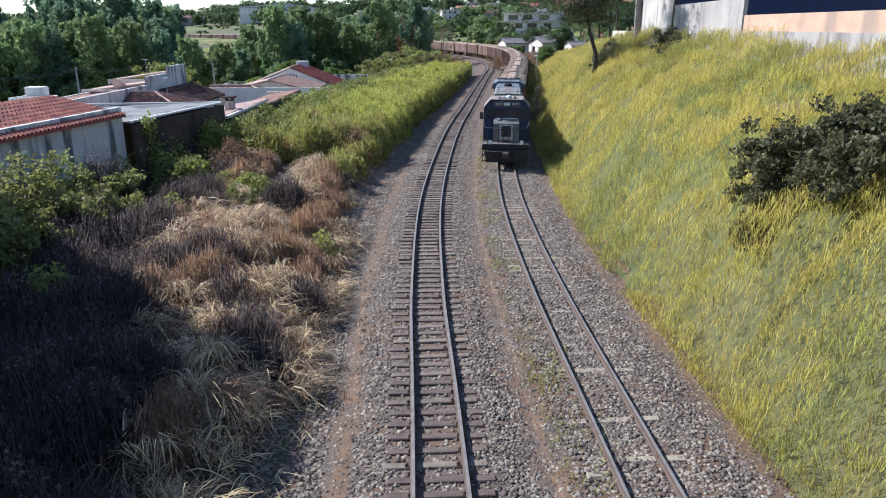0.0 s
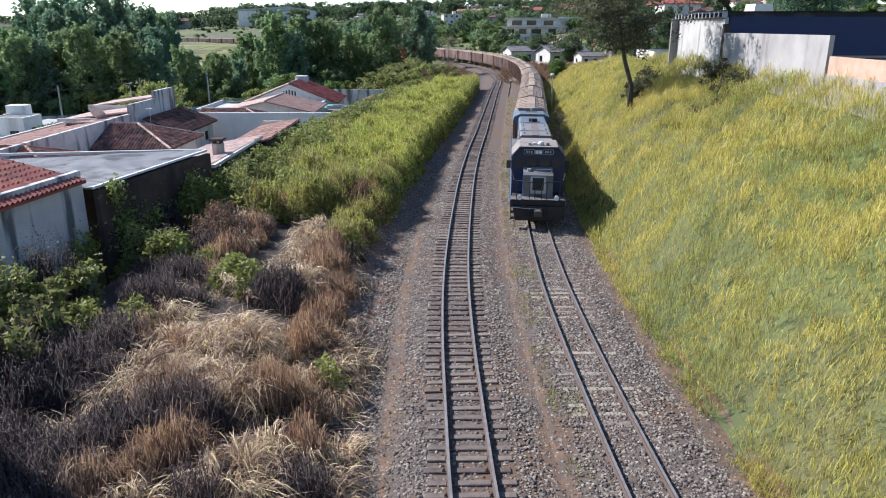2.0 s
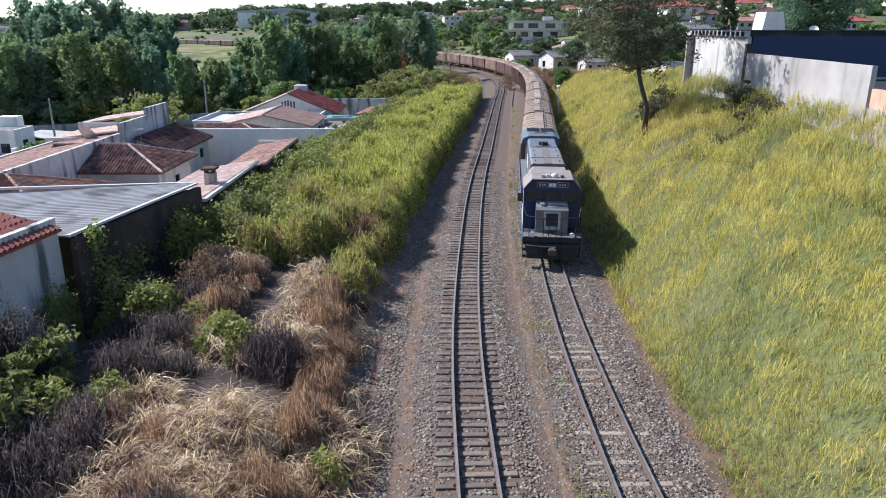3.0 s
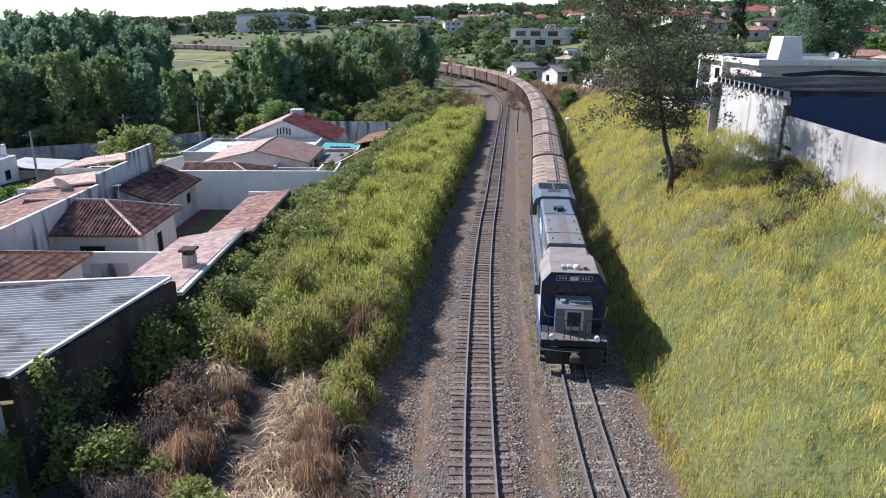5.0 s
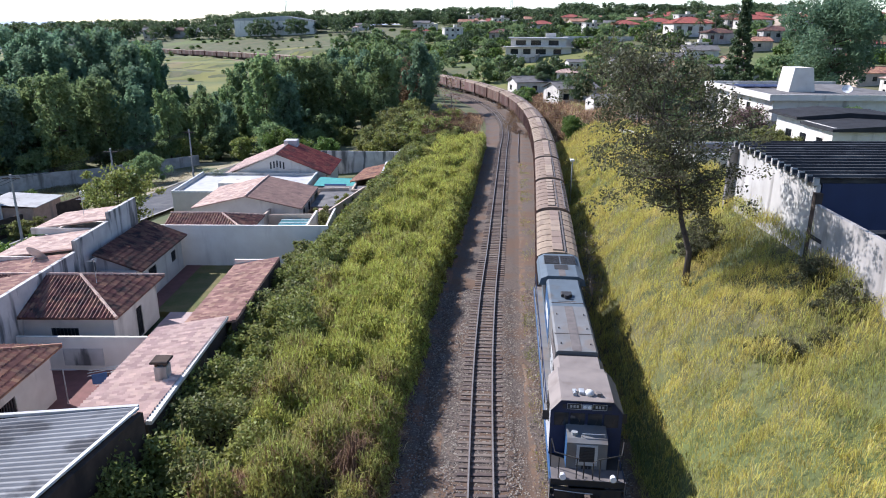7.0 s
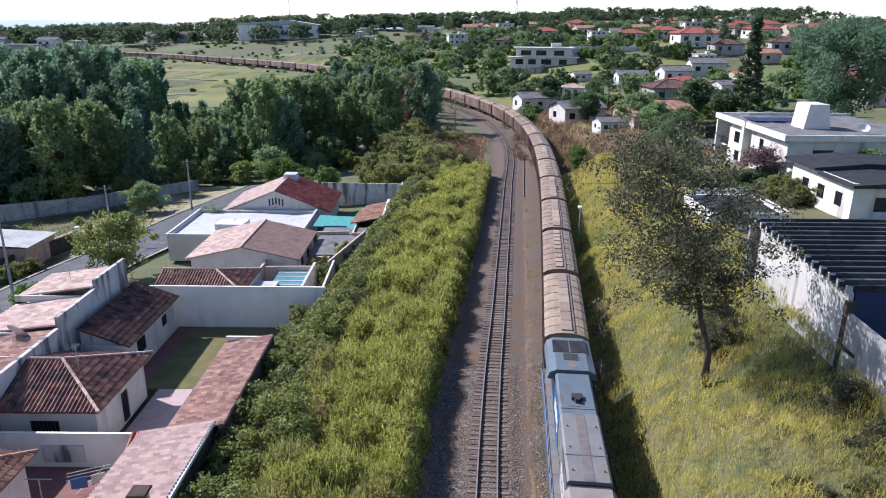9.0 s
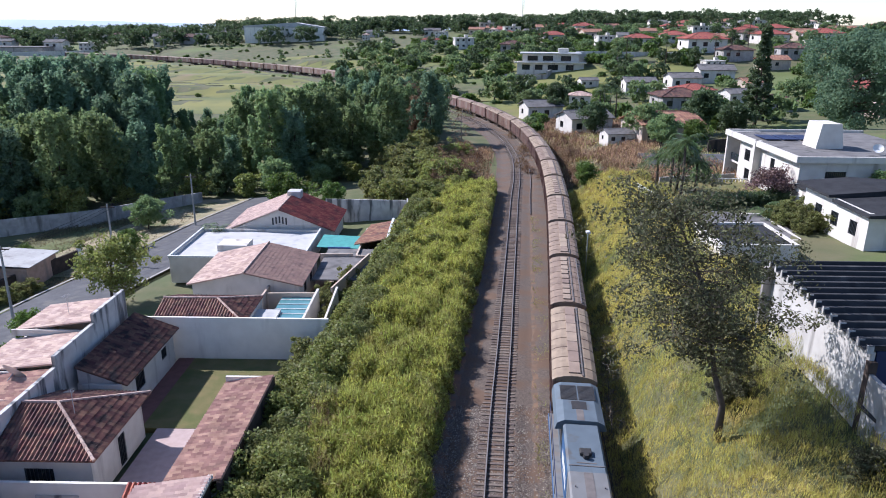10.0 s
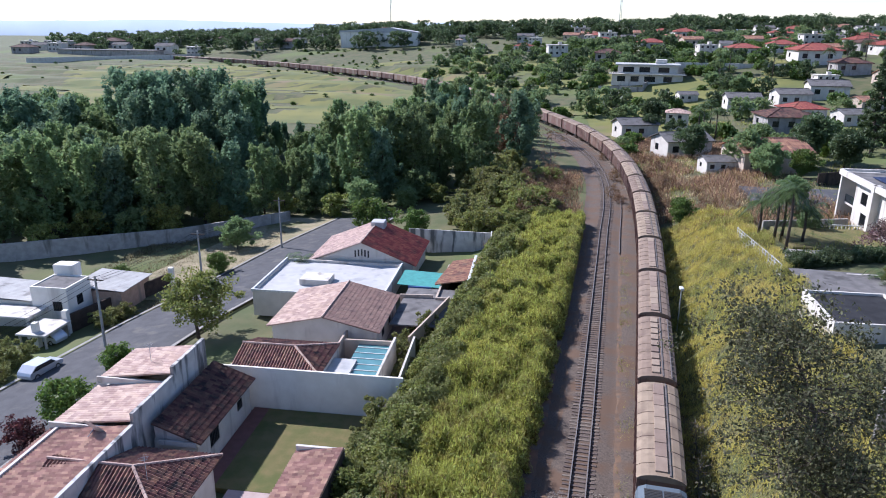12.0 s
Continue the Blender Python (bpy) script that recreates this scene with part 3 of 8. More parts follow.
def bogie(parent, y, axles, wheel, r, length, material):
    """A truck with its side frames, springs, axle boxes and wheels."""
    frame_ = Build()
    for s in (-1, 1):
        x0, x1 = sorted((s * 0.78, s * 0.96))
        frame_.extrude([(y - length / 2, r + 0.06), (y - length / 2 + 0.25, r - 0.12), (y + length / 2 - 0.25, r - 0.12), (y + length / 2, r + 0.06),
                        (y + length / 2, r + 0.22), (y - length / 2, r + 0.22)], x0, x1, "x")
        for a in axles:
            frame_.box(*sorted((s * 0.94, s * 1.06)), y + a - 0.16, y + a + 0.16, r - 0.16, r + 0.16, 0.03)
        for a in axles[:-1]:
            k = (axles[1] - axles[0]) / 2
            for e in (-0.13, 0.13):
                frame_.tube([(s * 0.99, y + a + k + e, r - 0.08), (s * 0.99, y + a + k + e, r + 0.28)], 0.075, 8)
    frame_.box(-0.8, 0.8, y - 0.25, y + 0.25, r - 0.05, r + 0.25)
    bg = part("bogie", frame_, material, parent)
    for a in axles:
        for s in (-1, 1):
            w = part("wheel", wheel, None, bg)
            w.matrix_basis = pose(s * GAUGE / 2, y + a, r, 0, 0, 0 if s > 0 else 180)
        ax = part("axle", Build().tube([(-0.5, y + a, r), (0.5, y + a, r)], 0.075, 8), M["rust_steel"], bg)
    return bg


def octo(x, z0, z1, c, cz):
    """A hood's section: upright sides and cut-off upper corners."""
    return [(-x, z0), (x, z0), (x, z1 - cz), (x - c, z1), (-x + c, z1), (-x, z1 - cz)]


def locomotive(m):
    top = thing("locomotive", "blue, grey and white diesel freight locomotive with dusty roof", "locomotive", m)
    fr = Build().box(-1.42, 1.42, -1.75, 19.8, 1.12, 1.42, 0.03).box(-0.7, 0.7, -1.9, 20.0, 0.75, 1.12)
    part("underframe", fr, M["black_steel"], top)
    for s in (-1, 1):
        part("walkway", Build().box(*sorted((s * 0.93, s * 1.46)), 2.4, 19.7, 1.424, 1.47, 0.01), M["loco_grey"], top)
        part("sill", Build().box(*sorted((s * 1.40, s * 1.49)), -1.7, 19.8, 1.10, 1.42, 0.015), M["loco_blue"] if s < 0 else M["loco_navy"], top)
    # cab
    cab = part("cab", Build().extrude(octo(1.45, 1.42, 3.98, 0.42, 0.5), 0.06, 2.4), M["loco_white"], top, "off-white dusty cab")
    roof = Build()
    for a, b in (((1.47, 3.50), (1.05, 4.0)), ((1.05, 4.0), (-1.05, 4.0)), ((-1.05, 4.0), (-1.47, 3.50))):
        roof.extrude([a, (a[0], a[1] + 0.03), (b[0], b[1] + 0.03), b], -0.14, 2.42)
    part("cab_roof", roof, M["loco_roof"], cab, "dusty brown-grey cab roof")
    front = part("cab_front", Build().extrude(octo(1.45, 1.44, 3.97, 0.42, 0.5), -0.03, 0.057), M["loco_navy"], cab, "dark navy cab front")
    for x0, x1 in ((-1.30, -0.72), (-0.64, -0.06), (0.06, 0.64), (0.72, 1.30)):
        wf = part("windscreen", Build().box(x0, x1, -0.055, -0.033, 2.82, 3.42, 0.008), M["glass"], cab)
        part("wiper", Build().tube([((x0 + x1) / 2, -0.07, 2.8), ((x0 + x1) / 2 + 0.12, -0.07, 3.2)], 0.008, 4), M["black_steel"], wf)
    for s in (-1, 1):
        nb = part("number_board", Build().box(*sorted((s * 0.22, s * 0.80)), -0.09, -0.033, 3.62, 3.86, 0.01), M["frame_dark"], cab)
        rim = Build()
        x0, x1 = sorted((s * 0.22, s * 0.80))
        for q in ((x0, x1, 3.855, 3.875), (x0, x1, 3.605, 3.625), (x0, x0 + 0.02, 3.625, 3.855), (x1 - 0.02, x1, 3.625, 3.855)):
            rim.box(q[0], q[1], -0.1, -0.088, q[2], q[3])
        part("rim", rim, M["metal_grey"], nb)
        for k in (-1, 0, 1):
            x = (x0 + x1) / 2 + k * 0.13
            part("digit_bar", Build().box(x - 0.04, x + 0.04, -0.097, -0.092, 3.68, 3.80), M["metal_grey"], nb)
        part("marker_lamp", Build().box(*sorted((s * 0.84, s * 0.98)), -0.08, -0.033, 3.62, 3.80, 0.01), M["frame_dark"], cab)
        win = part("cab_side_window", Build().box(*sorted((s * 1.448, s * 1.47)), 0.7, 1.75, 2.62, 3.35, 0.01), M["glass"], cab)
        fb = Build()
        for q in ((0.64, 0.70, 2.56, 3.41), (1.75, 1.81, 2.56, 3.41), (0.70, 1.75, 3.35, 3.41), (0.70, 1.75, 2.56, 2.62), (1.2, 1.24, 2.62, 3.35)):
            fb.box(*sorted((s * 1.455, s * 1.485)), *q)
        part("window_frame", fb, M["black_steel"], win)
        part("mirror", Build().box(*sorted((s * 1.5, s * 1.74)), 0.5, 0.54, 2.7, 3.15, 0.01), M["black_steel"], cab)
    hl = part("headlight", Build().box(-0.19, 0.19, -0.10, -0.033, 3.60, 3.84, 0.02), M["metal_grey"], cab)
    for s in (-1, 1):
        part("lens", Build().tube([(s * 0.095, -0.10, 3.72), (s * 0.095, -0.125, 3.72)], [0.075, 0.065], 12), M["lamp_glass"], hl)
    part("antenna_dome", Build().tube([(0.12, 0.42, 4.03), (0.12, 0.42, 4.12), (0.12, 0.42, 4.20), (0.12, 0.42, 4.24)], [0.19, 0.19, 0.15, 0.06], 14), M["sign_white"], cab, "white antenna dome", True)
    part("horn", Build().tube([(-0.48, 0.25, 4.10), (-0.48, 0.45, 4.10), (-0.48, 0.65, 4.10)], [0.09, 0.05, 0.035], 8).box(-0.56, -0.40, 0.5, 0.7, 4.02, 4.12), M["metal_grey"], cab)
    part("antenna_box", Build().box(-0.30, -0.08, 0.35, 0.7, 4.03, 4.16, 0.015), M["metal_grey"], cab)
    part("roof_hatch", Build().extrude([(0.25, 4.03), (0.65, 4.03), (0.65, 4.07), (0.25, 4.18)], 0.42, 0.58, "x"), M["soot"], cab)
    # nose
    nose = part("nose", Build().extrude([(-1.00, 1.42), (0.0, 1.42), (0.0, 2.90), (-0.82, 2.74), (-1.00, 2.62)], -0.80, 0.80, "x"), M["loco_grey"], top, "pale grey nose")
    part("nose_side", Build().extrude([(-0.99, 1.44), (-0.02, 1.44), (-0.02, 2.86), (-0.83, 2.70), (-0.99, 2.60)], -0.815, -0.803, "x"), M["loco_blue"], nose)
    part("nose_side", Build().extrude([(-0.99, 1.44), (-0.02, 1.44), (-0.02, 2.86), (-0.83, 2.70), (-0.99, 2.60)], 0.803, 0.815, "x"), M["loco_navy"], nose)
    part("nose_door", Build().box(-0.42, 0.42, -1.035, -1.002, 1.62, 2.56, 0.01), M["loco_white"], nose)
    part("nose_grille", Build().box(-0.30, 0.30, -1.05, -1.037, 1.80, 2.48, 0.004), M["black_steel"], nose)
    gr = Build()
    for k in range(9):
        gr.box(-0.29, 0.29, -1.062, -1.051, 1.83 + k * 0.07, 1.855 + k * 0.07)
    part("louvre", gr, M["frame_dark"], nose)
    for k in (-1, 0, 1):
        part("digit_bar", Build().box(k * 0.14 - 0.05, k * 0.14 + 0.05, -1.04, -1.003, 1.47, 1.58), M["black_steel"], nose)
    part("sand_filler", Build().tube([(-0.5, -0.6, 2.78), (-0.5, -0.6, 2.90)], [0.12, 0.13], 10), M["metal_grey"], nose)
    part("nose_rail", Build().tube([(-0.2, -0.75, 2.76), (-0.2, -0.75, 2.90), (0.7, -0.75, 2.90), (0.7, -0.75, 2.76)], 0.018, 6), M["metal_grey"], nose)
    # front platform, steps, rails, lamps, pilot and coupler
    part("front_platform", Build().box(-1.42, 1.42, -1.78, -1.01, 1.424, 1.46, 0.01), M["soot"], top)
    part("pilot", Build().extrude([(-1.35, 1.12), (-1.2, 0.32), (1.2, 0.32), (1.35, 1.12)], -1.85, -1.76), M["black_steel"], top)
    cp = part("coupler", Build().box(-0.12, 0.12, -2.35, -1.80, 0.72, 0.98, 0.03).box(-0.2, 0.2, -2.50, -2.30, 0.68, 1.02, 0.05), M["rust_steel"], top)
    part("uncoupling_lever", Build().tube([(-1.3, -1.92, 1.05), (-0.5, -1.95, 1.0), (0.2, -2.00, 1.0)], 0.018, 6), M["metal_grey"], top)
    for x in (-0.5, -0.32, 0.34, 0.5):
        part("air_hose", Build().tube([(x, -1.86, 0.95), (x, -2.05, 0.75), (x + 0.03, -2.02, 0.42)], 0.028, 6), M["black_steel"], top)
    for s in (-1, 1):
        st = Build()
        for k in range(3):
            st.box(*sorted((s * 1.05, s * 1.45)), -1.75, -1.35, 0.35 + k * 0.34, 0.38 + k * 0.34)
        st.box(*sorted((s * 1.44, s * 1.47)), -1.78, -1.30, 0.3, 1.42)
        part("step", st, M["soot"], top)
        part("ditch_light", Build().tube([(s * 0.98, -1.62, 1.56), (s * 0.98, -1.82, 1.56)], [0.11, 0.13], 12).box(s * 0.98 - 0.05, s * 0.98 + 0.05, -1.70, -1.60, 1.46, 1.56), M["lamp_glass"], top)
        part("handrail", Build().tube([(s * 1.42, -0.95, 1.46), (s * 1.42, -0.97, 2.75), (s * 1.30, -1.40, 2.42), (s * 0.35, -1.74, 2.38), (s * 0.18, -1.74, 2.25), (s * 0.18, -1.74, 1.50)], 0.026, 7), M["black_steel"], top)
        for x in (1.15, 0.45):
            part("rail_post", Build().tube([(s * x, -1.70, 1.45), (s * x, -1.70, 2.40)], 0.024, 6), M["black_steel"], top)
    # section behind the cab and the long hood
    part("equipment_hood", Build().extrude(octo(1.40, 1.47, 3.90, 0.38, 0.4), 2.46, 3.0).extrude(octo(1.12, 1.47, 3.84, 0.22, 0.25), 3.06, 4.32), M["loco_roof"], top)
    part("side_grille", Build().box(-1.135, -1.122, 3.2, 4.2, 2.6, 3.5), M["black_steel"], top)
    part("side_grille", Build().box(1.122, 1.135, 3.2, 4.2, 2.6, 3.5), M["black_steel"], top)
    part("blower_gap", Build().extrude(octo(1.06, 1.47, 3.76, 0.2, 0.2), 4.32, 4.62), M["black_steel"], top)
    hood = part("long_hood", Build().extrude(octo(0.98, 1.47, 3.95, 0.10, 0.08), 4.62, 10.2), M["loco_grey"], top, "grey dusty engine hood")
    part("roof_stripe", Build().box(-0.22, 0.22, 4.66, 10.15, 3.952, 3.966), M["soot"], hood)
    for s in (-1, 1):
        for y0, y1 in ((4.8, 6.1), (6.3, 7.5)):
            g = Build().box(*sorted((s * 0.982, s * 1.0)), y0, y1, 2.95, 3.75)
            gp = part("hood_grille", g, M["black_steel"], hood)
            lv = Build()
            for k in range(9):
                lv.box(*sorted((s * 1.001, s * 1.02)), y0 + 0.03, y1 - 0.03, 3.0 + k * 0.08, 3.03 + k * 0.08)
            part("louvre", lv, M["soot"], gp)
        for k in range(7):
            dr = part("hood_door", Build().box(*sorted((s * 0.982, s * 1.0)), 4.75 + k * 0.76, 5.43 + k * 0.76, 1.6, 2.8, 0.006), M["loco_white"] if k < 4 else M["loco_grey"], hood)
            part("latch", Build().box(*sorted((s * 1.002, s * 1.02)), 5.3 + k * 0.76, 5.36 + k * 0.76, 2.15, 2.3), M["black_steel"], dr)
    for y in (5.4, 7.2, 9.0):
        for x in (-0.7, 0.7):
            part("lifting_eye", Build().tube([(x, y, 3.95), (x, y, 4.03)], 0.04, 6), M["soot"], hood)
    part("roof_seam", Build().box(-0.97, 0.97, 6.55, 6.60, 3.952, 3.975), M["soot"], hood)
    eng = part("engine_hood", Build().extrude(octo(0.98, 1.47, 3.90, 0.12, 0.12), 10.2, 14.6), M["loco_pale_blue"], top, "faded blue engine hood with white emblem")
    for s in (-1, 1):
        part("blue_panel", Build().box(*sorted((s * 0.983, s * 0.995)), 10.4, 14.4, 1.6, 3.7, 0.005), M["loco_blue"], eng)
        em = Build()
        for k, (a, b) in enumerate(((11.0, 11.35), (11.5, 12.2), (12.35, 12.75), (12.9, 13.6))):
            em.box(*sorted((s * 0.997, s * 1.005)), a, b, 2.2 + 0.12 * (k % 2), 2.95 + 0.1 * (k % 3))
        part("emblem", em, M["sign_white"], eng)
    part("exhaust_stack", Build().box(-0.3, 0.3, 11.6, 12.1, 3.9, 4.10, 0.04).tube([(0, 11.45, 3.95), (0, 11.45, 4.14)], [0.17, 0.15], 10), M["black_steel"], eng)
    part("roof_seam", Build().box(-0.9, 0.9, 10.75, 10.80, 3.90, 3.93).box(-0.5, 0.5, 11.0, 11.06, 3.90, 3.92), M["soot"], eng)
    rad = part("radiator_house", Build().extrude(octo(0.98, 1.47, 3.75, 0.1, 0.1), 14.9, 19.3)
               .extrude([(-1.42, 3.45), (1.42, 3.45), (1.30, 3.85), (0.9, 4.05), (-0.9, 4.05), (-1.30, 3.85)], 14.75, 19.1), M["loco_pale_blue"], top, "pale blue winged radiator housing")
    part("wing_gap", Build().extrude(octo(0.9, 1.47, 3.7, 0.1, 0.1), 14.6, 14.9), M["black_steel"], top)
    for x0, x1 in ((-1.0, -0.04), (0.04, 1.0)):
        gp = part("radiator_grille", Build().box(x0, x1, 17.0, 18.7, 4.052, 4.07), M["black_steel"], rad)
        lv = Build()
        for k in range(12):
            lv.box(x0 + 0.03, x1 - 0.03, 17.05 + k * 0.135, 17.09 + k * 0.135, 4.07, 4.085)
        part("louvre", lv, M["frame_dark"], gp)
    part("radiator_grille", Build().box(-0.42, 0.42, 16.0, 16.85, 4.052, 4.068), M["black_steel"], rad)
    part("roof_stripe", Build().box(-0.2, 0.2, 14.8, 15.95, 4.052, 4.062), M["soot"], rad)
    for s in (-1, 1):
        part("radiator_intake", Build().box(*sorted((s * 0.985, s * 1.0)), 15.1, 18.9, 2.2, 3.4), M["black_steel"], rad)
        # side rails
        hr = Build().tube([(s * 1.44, 2.5, 2.45), (s * 1.44, 19.4, 2.45)], 0.022, 6)
        part("side_handrail", hr, M["loco_navy"] if s < 0 else M["black_steel"], top)
        for k in range(12):
            part("rail_post", Build().tube([(s * 1.44, 2.5 + k * 1.53, 1.45), (s * 1.44, 2.5 + k * 1.53, 2.46)], 0.02, 6), M["black_steel"], top)
    tank = part("fuel_tank", Build().extrude([(-1.30, 0.55), (-1.0, 0.30), (1.0, 0.30), (1.30, 0.55), (1.38, 1.10), (-1.38, 1.10)], 6.6, 10.8), M["loco_white"], top, "pale grey fuel tank")
    part("battery_box", Build().box(-1.40, -1.0, 4.9, 6.4, 0.55, 1.10, 0.03), M["black_steel"], top)
    part("battery_box", Build().box(1.0, 1.40, 4.9, 6.4, 0.55, 1.10, 0.03), M["black_steel"], top)
    for x in (-1.15, 1.15):
        part("air_reservoir", Build().tube([(x, 11.0, 0.85), (x, 12.3, 0.85)], 0.2, 10), M["metal_grey"], top)
    for y in (2.2, 15.0):
        bogie(top, y, (-1.7, 0.0, 1.7), LOCO_WHEEL, 0.47, 4.6, M["black_steel"])
    return top


LOCO_S = train_line.s_at_y(45.0)
locomotive(on_two(train_line, LOCO_S, LOCO_S + 17, RAIL2))


# ---- the wagons ----
def wagon(m, style, near):
    label = ("dusty brown covered hopper wagon with a long line of hatches", "brown ribbed hopper wagon with square hatches and roof ladder rungs")[style]
    top = thing("hopper_wagon", label, "freight wagon", m, "wagons of the train")
    L = 12.0
    wall = Build().extrude([(-1.33, 1.05), (1.33, 1.05), (1.38, 1.3), (1.38, 3.3), (-1.38, 3.3), (-1.38, 1.3)], 0.25, L - 0.25)
    body = part("body", wall, M["wagon_body"], top)
    prof = [(-1.42, 3.28), (-1.42, 3.34), (-1.15, 3.52), (-0.75, 3.64), (-0.3, 3.70), (0.3, 3.70), (0.75, 3.64), (1.15, 3.52), (1.42, 3.34), (1.42, 3.28)]
    roof = part("roof", Build().extrude(prof, 0.2, L - 0.2), M["wagon_roof"], top)
    if near:
        rib = Build().box(-0.04, 0.04, -0.05, 0.05, 1.1, 3.28, 0.01).mesh("rib", M["wagon_body"])
        for s in (-1, 1):
            for k in range(11):
                part("rib", rib, None, body).location = (s * 1.415, 0.7 + k * 1.06, 0)
        hoop = Build()
        for y in (-0.03, 0.03):
            hoop.v += [(p[0], y, p[1]) for p in prof[1:9]] + [(p[0], y, p[1] + 0.028) for p in prof[1:9]]
        for i in range(7):
            hoop.f += [(i + 8, i + 24, i + 25, i + 9), (i, i + 1, i + 9, i + 8), (i + 16, i + 24, i + 25, i + 17)]
        hoop = hoop.mesh("roof_hoop", M["wagon_roof"])
        for k in range(1, 8):
            part("roof_hoop", hoop, None, roof).location = (0, k * L / 8, 0)
        n = 7 if style == 0 else 9
        for k in range(n):
            y0, y1 = 0.55 + k * (L - 1.1) / n, 0.55 + (k + 1) * (L - 1.1) / n
            if style == 0:
                h = part("hatch", Build().box(-0.36, 0.36, y0 + 0.03, y1 - 0.03, 3.69, 3.79, 0.015), M["wagon_hatch"], roof)
            else:
                h = part("hatch", Build().box(-0.42, 0.18, y0 + 0.12, y1 - 0.12, 3.69, 3.80, 0.015), M["wagon_hatch"], roof)
        for x in ((0.46,) if style == 0 else (0.34, 0.98)):
            wk = Build().box(x, x + 0.09, 0.3, L - 0.3, 3.60 if x > 0.8 else 3.68, 3.74 if x < 0.8 else 3.62)
            part("running_board", wk, M["soot"], roof)
        if style == 1:
            for k in range(14):
                part("rung", Build().box(0.80, 1.22, 0.7 + k * 0.8, 0.78 + k * 0.8, 3.56, 3.60), M["wagon_hatch"], roof)
        for y, sg in ((0.25, -1), (L - 0.25, 1)):
            ld = Build()
            for k in range(6):
                ld.tube([(-1.2, y + sg * 0.06, 1.25 + k * 0.35), (-0.8, y + sg * 0.06, 1.25 + k * 0.35)], 0.015, 5)
            ld.tube([(-1.2, y + sg * 0.06, 1.1), (-1.2, y + sg * 0.06, 3.4)], 0.018, 5).tube([(-0.8, y + sg * 0.06, 1.1), (-0.8, y + sg * 0.06, 3.4)], 0.018, 5)
            part("ladder", ld, M["rust_steel"], top)
        hp = Build()
        for k in range(3):
            c = L * (0.36 + 0.14 * k)
            hp.extrude([(c - 0.75, 1.05), (c - 0.3, 0.45), (c + 0.3, 0.45), (c + 0.75, 1.05)], -0.8, 0.8, "x")
        part("discharge_chutes", hp, M["wagon_body"], top)
    part("underframe", Build().box(-0.45, 0.45, -0.2, L + 0.2, 0.75, 1.05).box(-1.3, 1.3, 0.1, L - 0.1, 0.92, 1.06), M["rust_steel"], top)
    part("coupler", Build().box(-0.1, 0.1, -0.33, -0.15, 0.75, 0.98).box(-0.1, 0.1, L + 0.15, L + 0.33, 0.75, 0.98), M["rust_steel"], top)
    if near:
        for y in (1.9, L - 1.9):
            bogie(top, y, (-0.8, 0.8), WAGON_WHEEL, 0.40, 2.3, M["rust_steel"])
    else:
        for y in (1.9, L - 1.9):
            b = Build().box(-0.95, 0.95, y - 1.2, y + 1.2, 0.25, 0.65, 0.1)
            for a in (-0.8, 0.8):
                b.tube([(-0.6, y + a, 0.4), (0.6, y + a, 0.4)], 0.4, 10)
            part("bogie", b, M["rust_steel"], top)
    return top


PITCH = 12.62
proto = {}
for k in range(46):
    s = LOCO_S + 20.4 + k * PITCH
    if s + 14 > train_line.length:
        break
    m = on_two(train_line, s, s + 12, RAIL2)
    style = (0, 1, 0, 0, 1, 0, 1)[k % 7]
    key = (style, k < 12)
    if key in proto:
        copy_thing(proto[key], m)
    else:
        proto[key] = wagon(m, style, key[1])


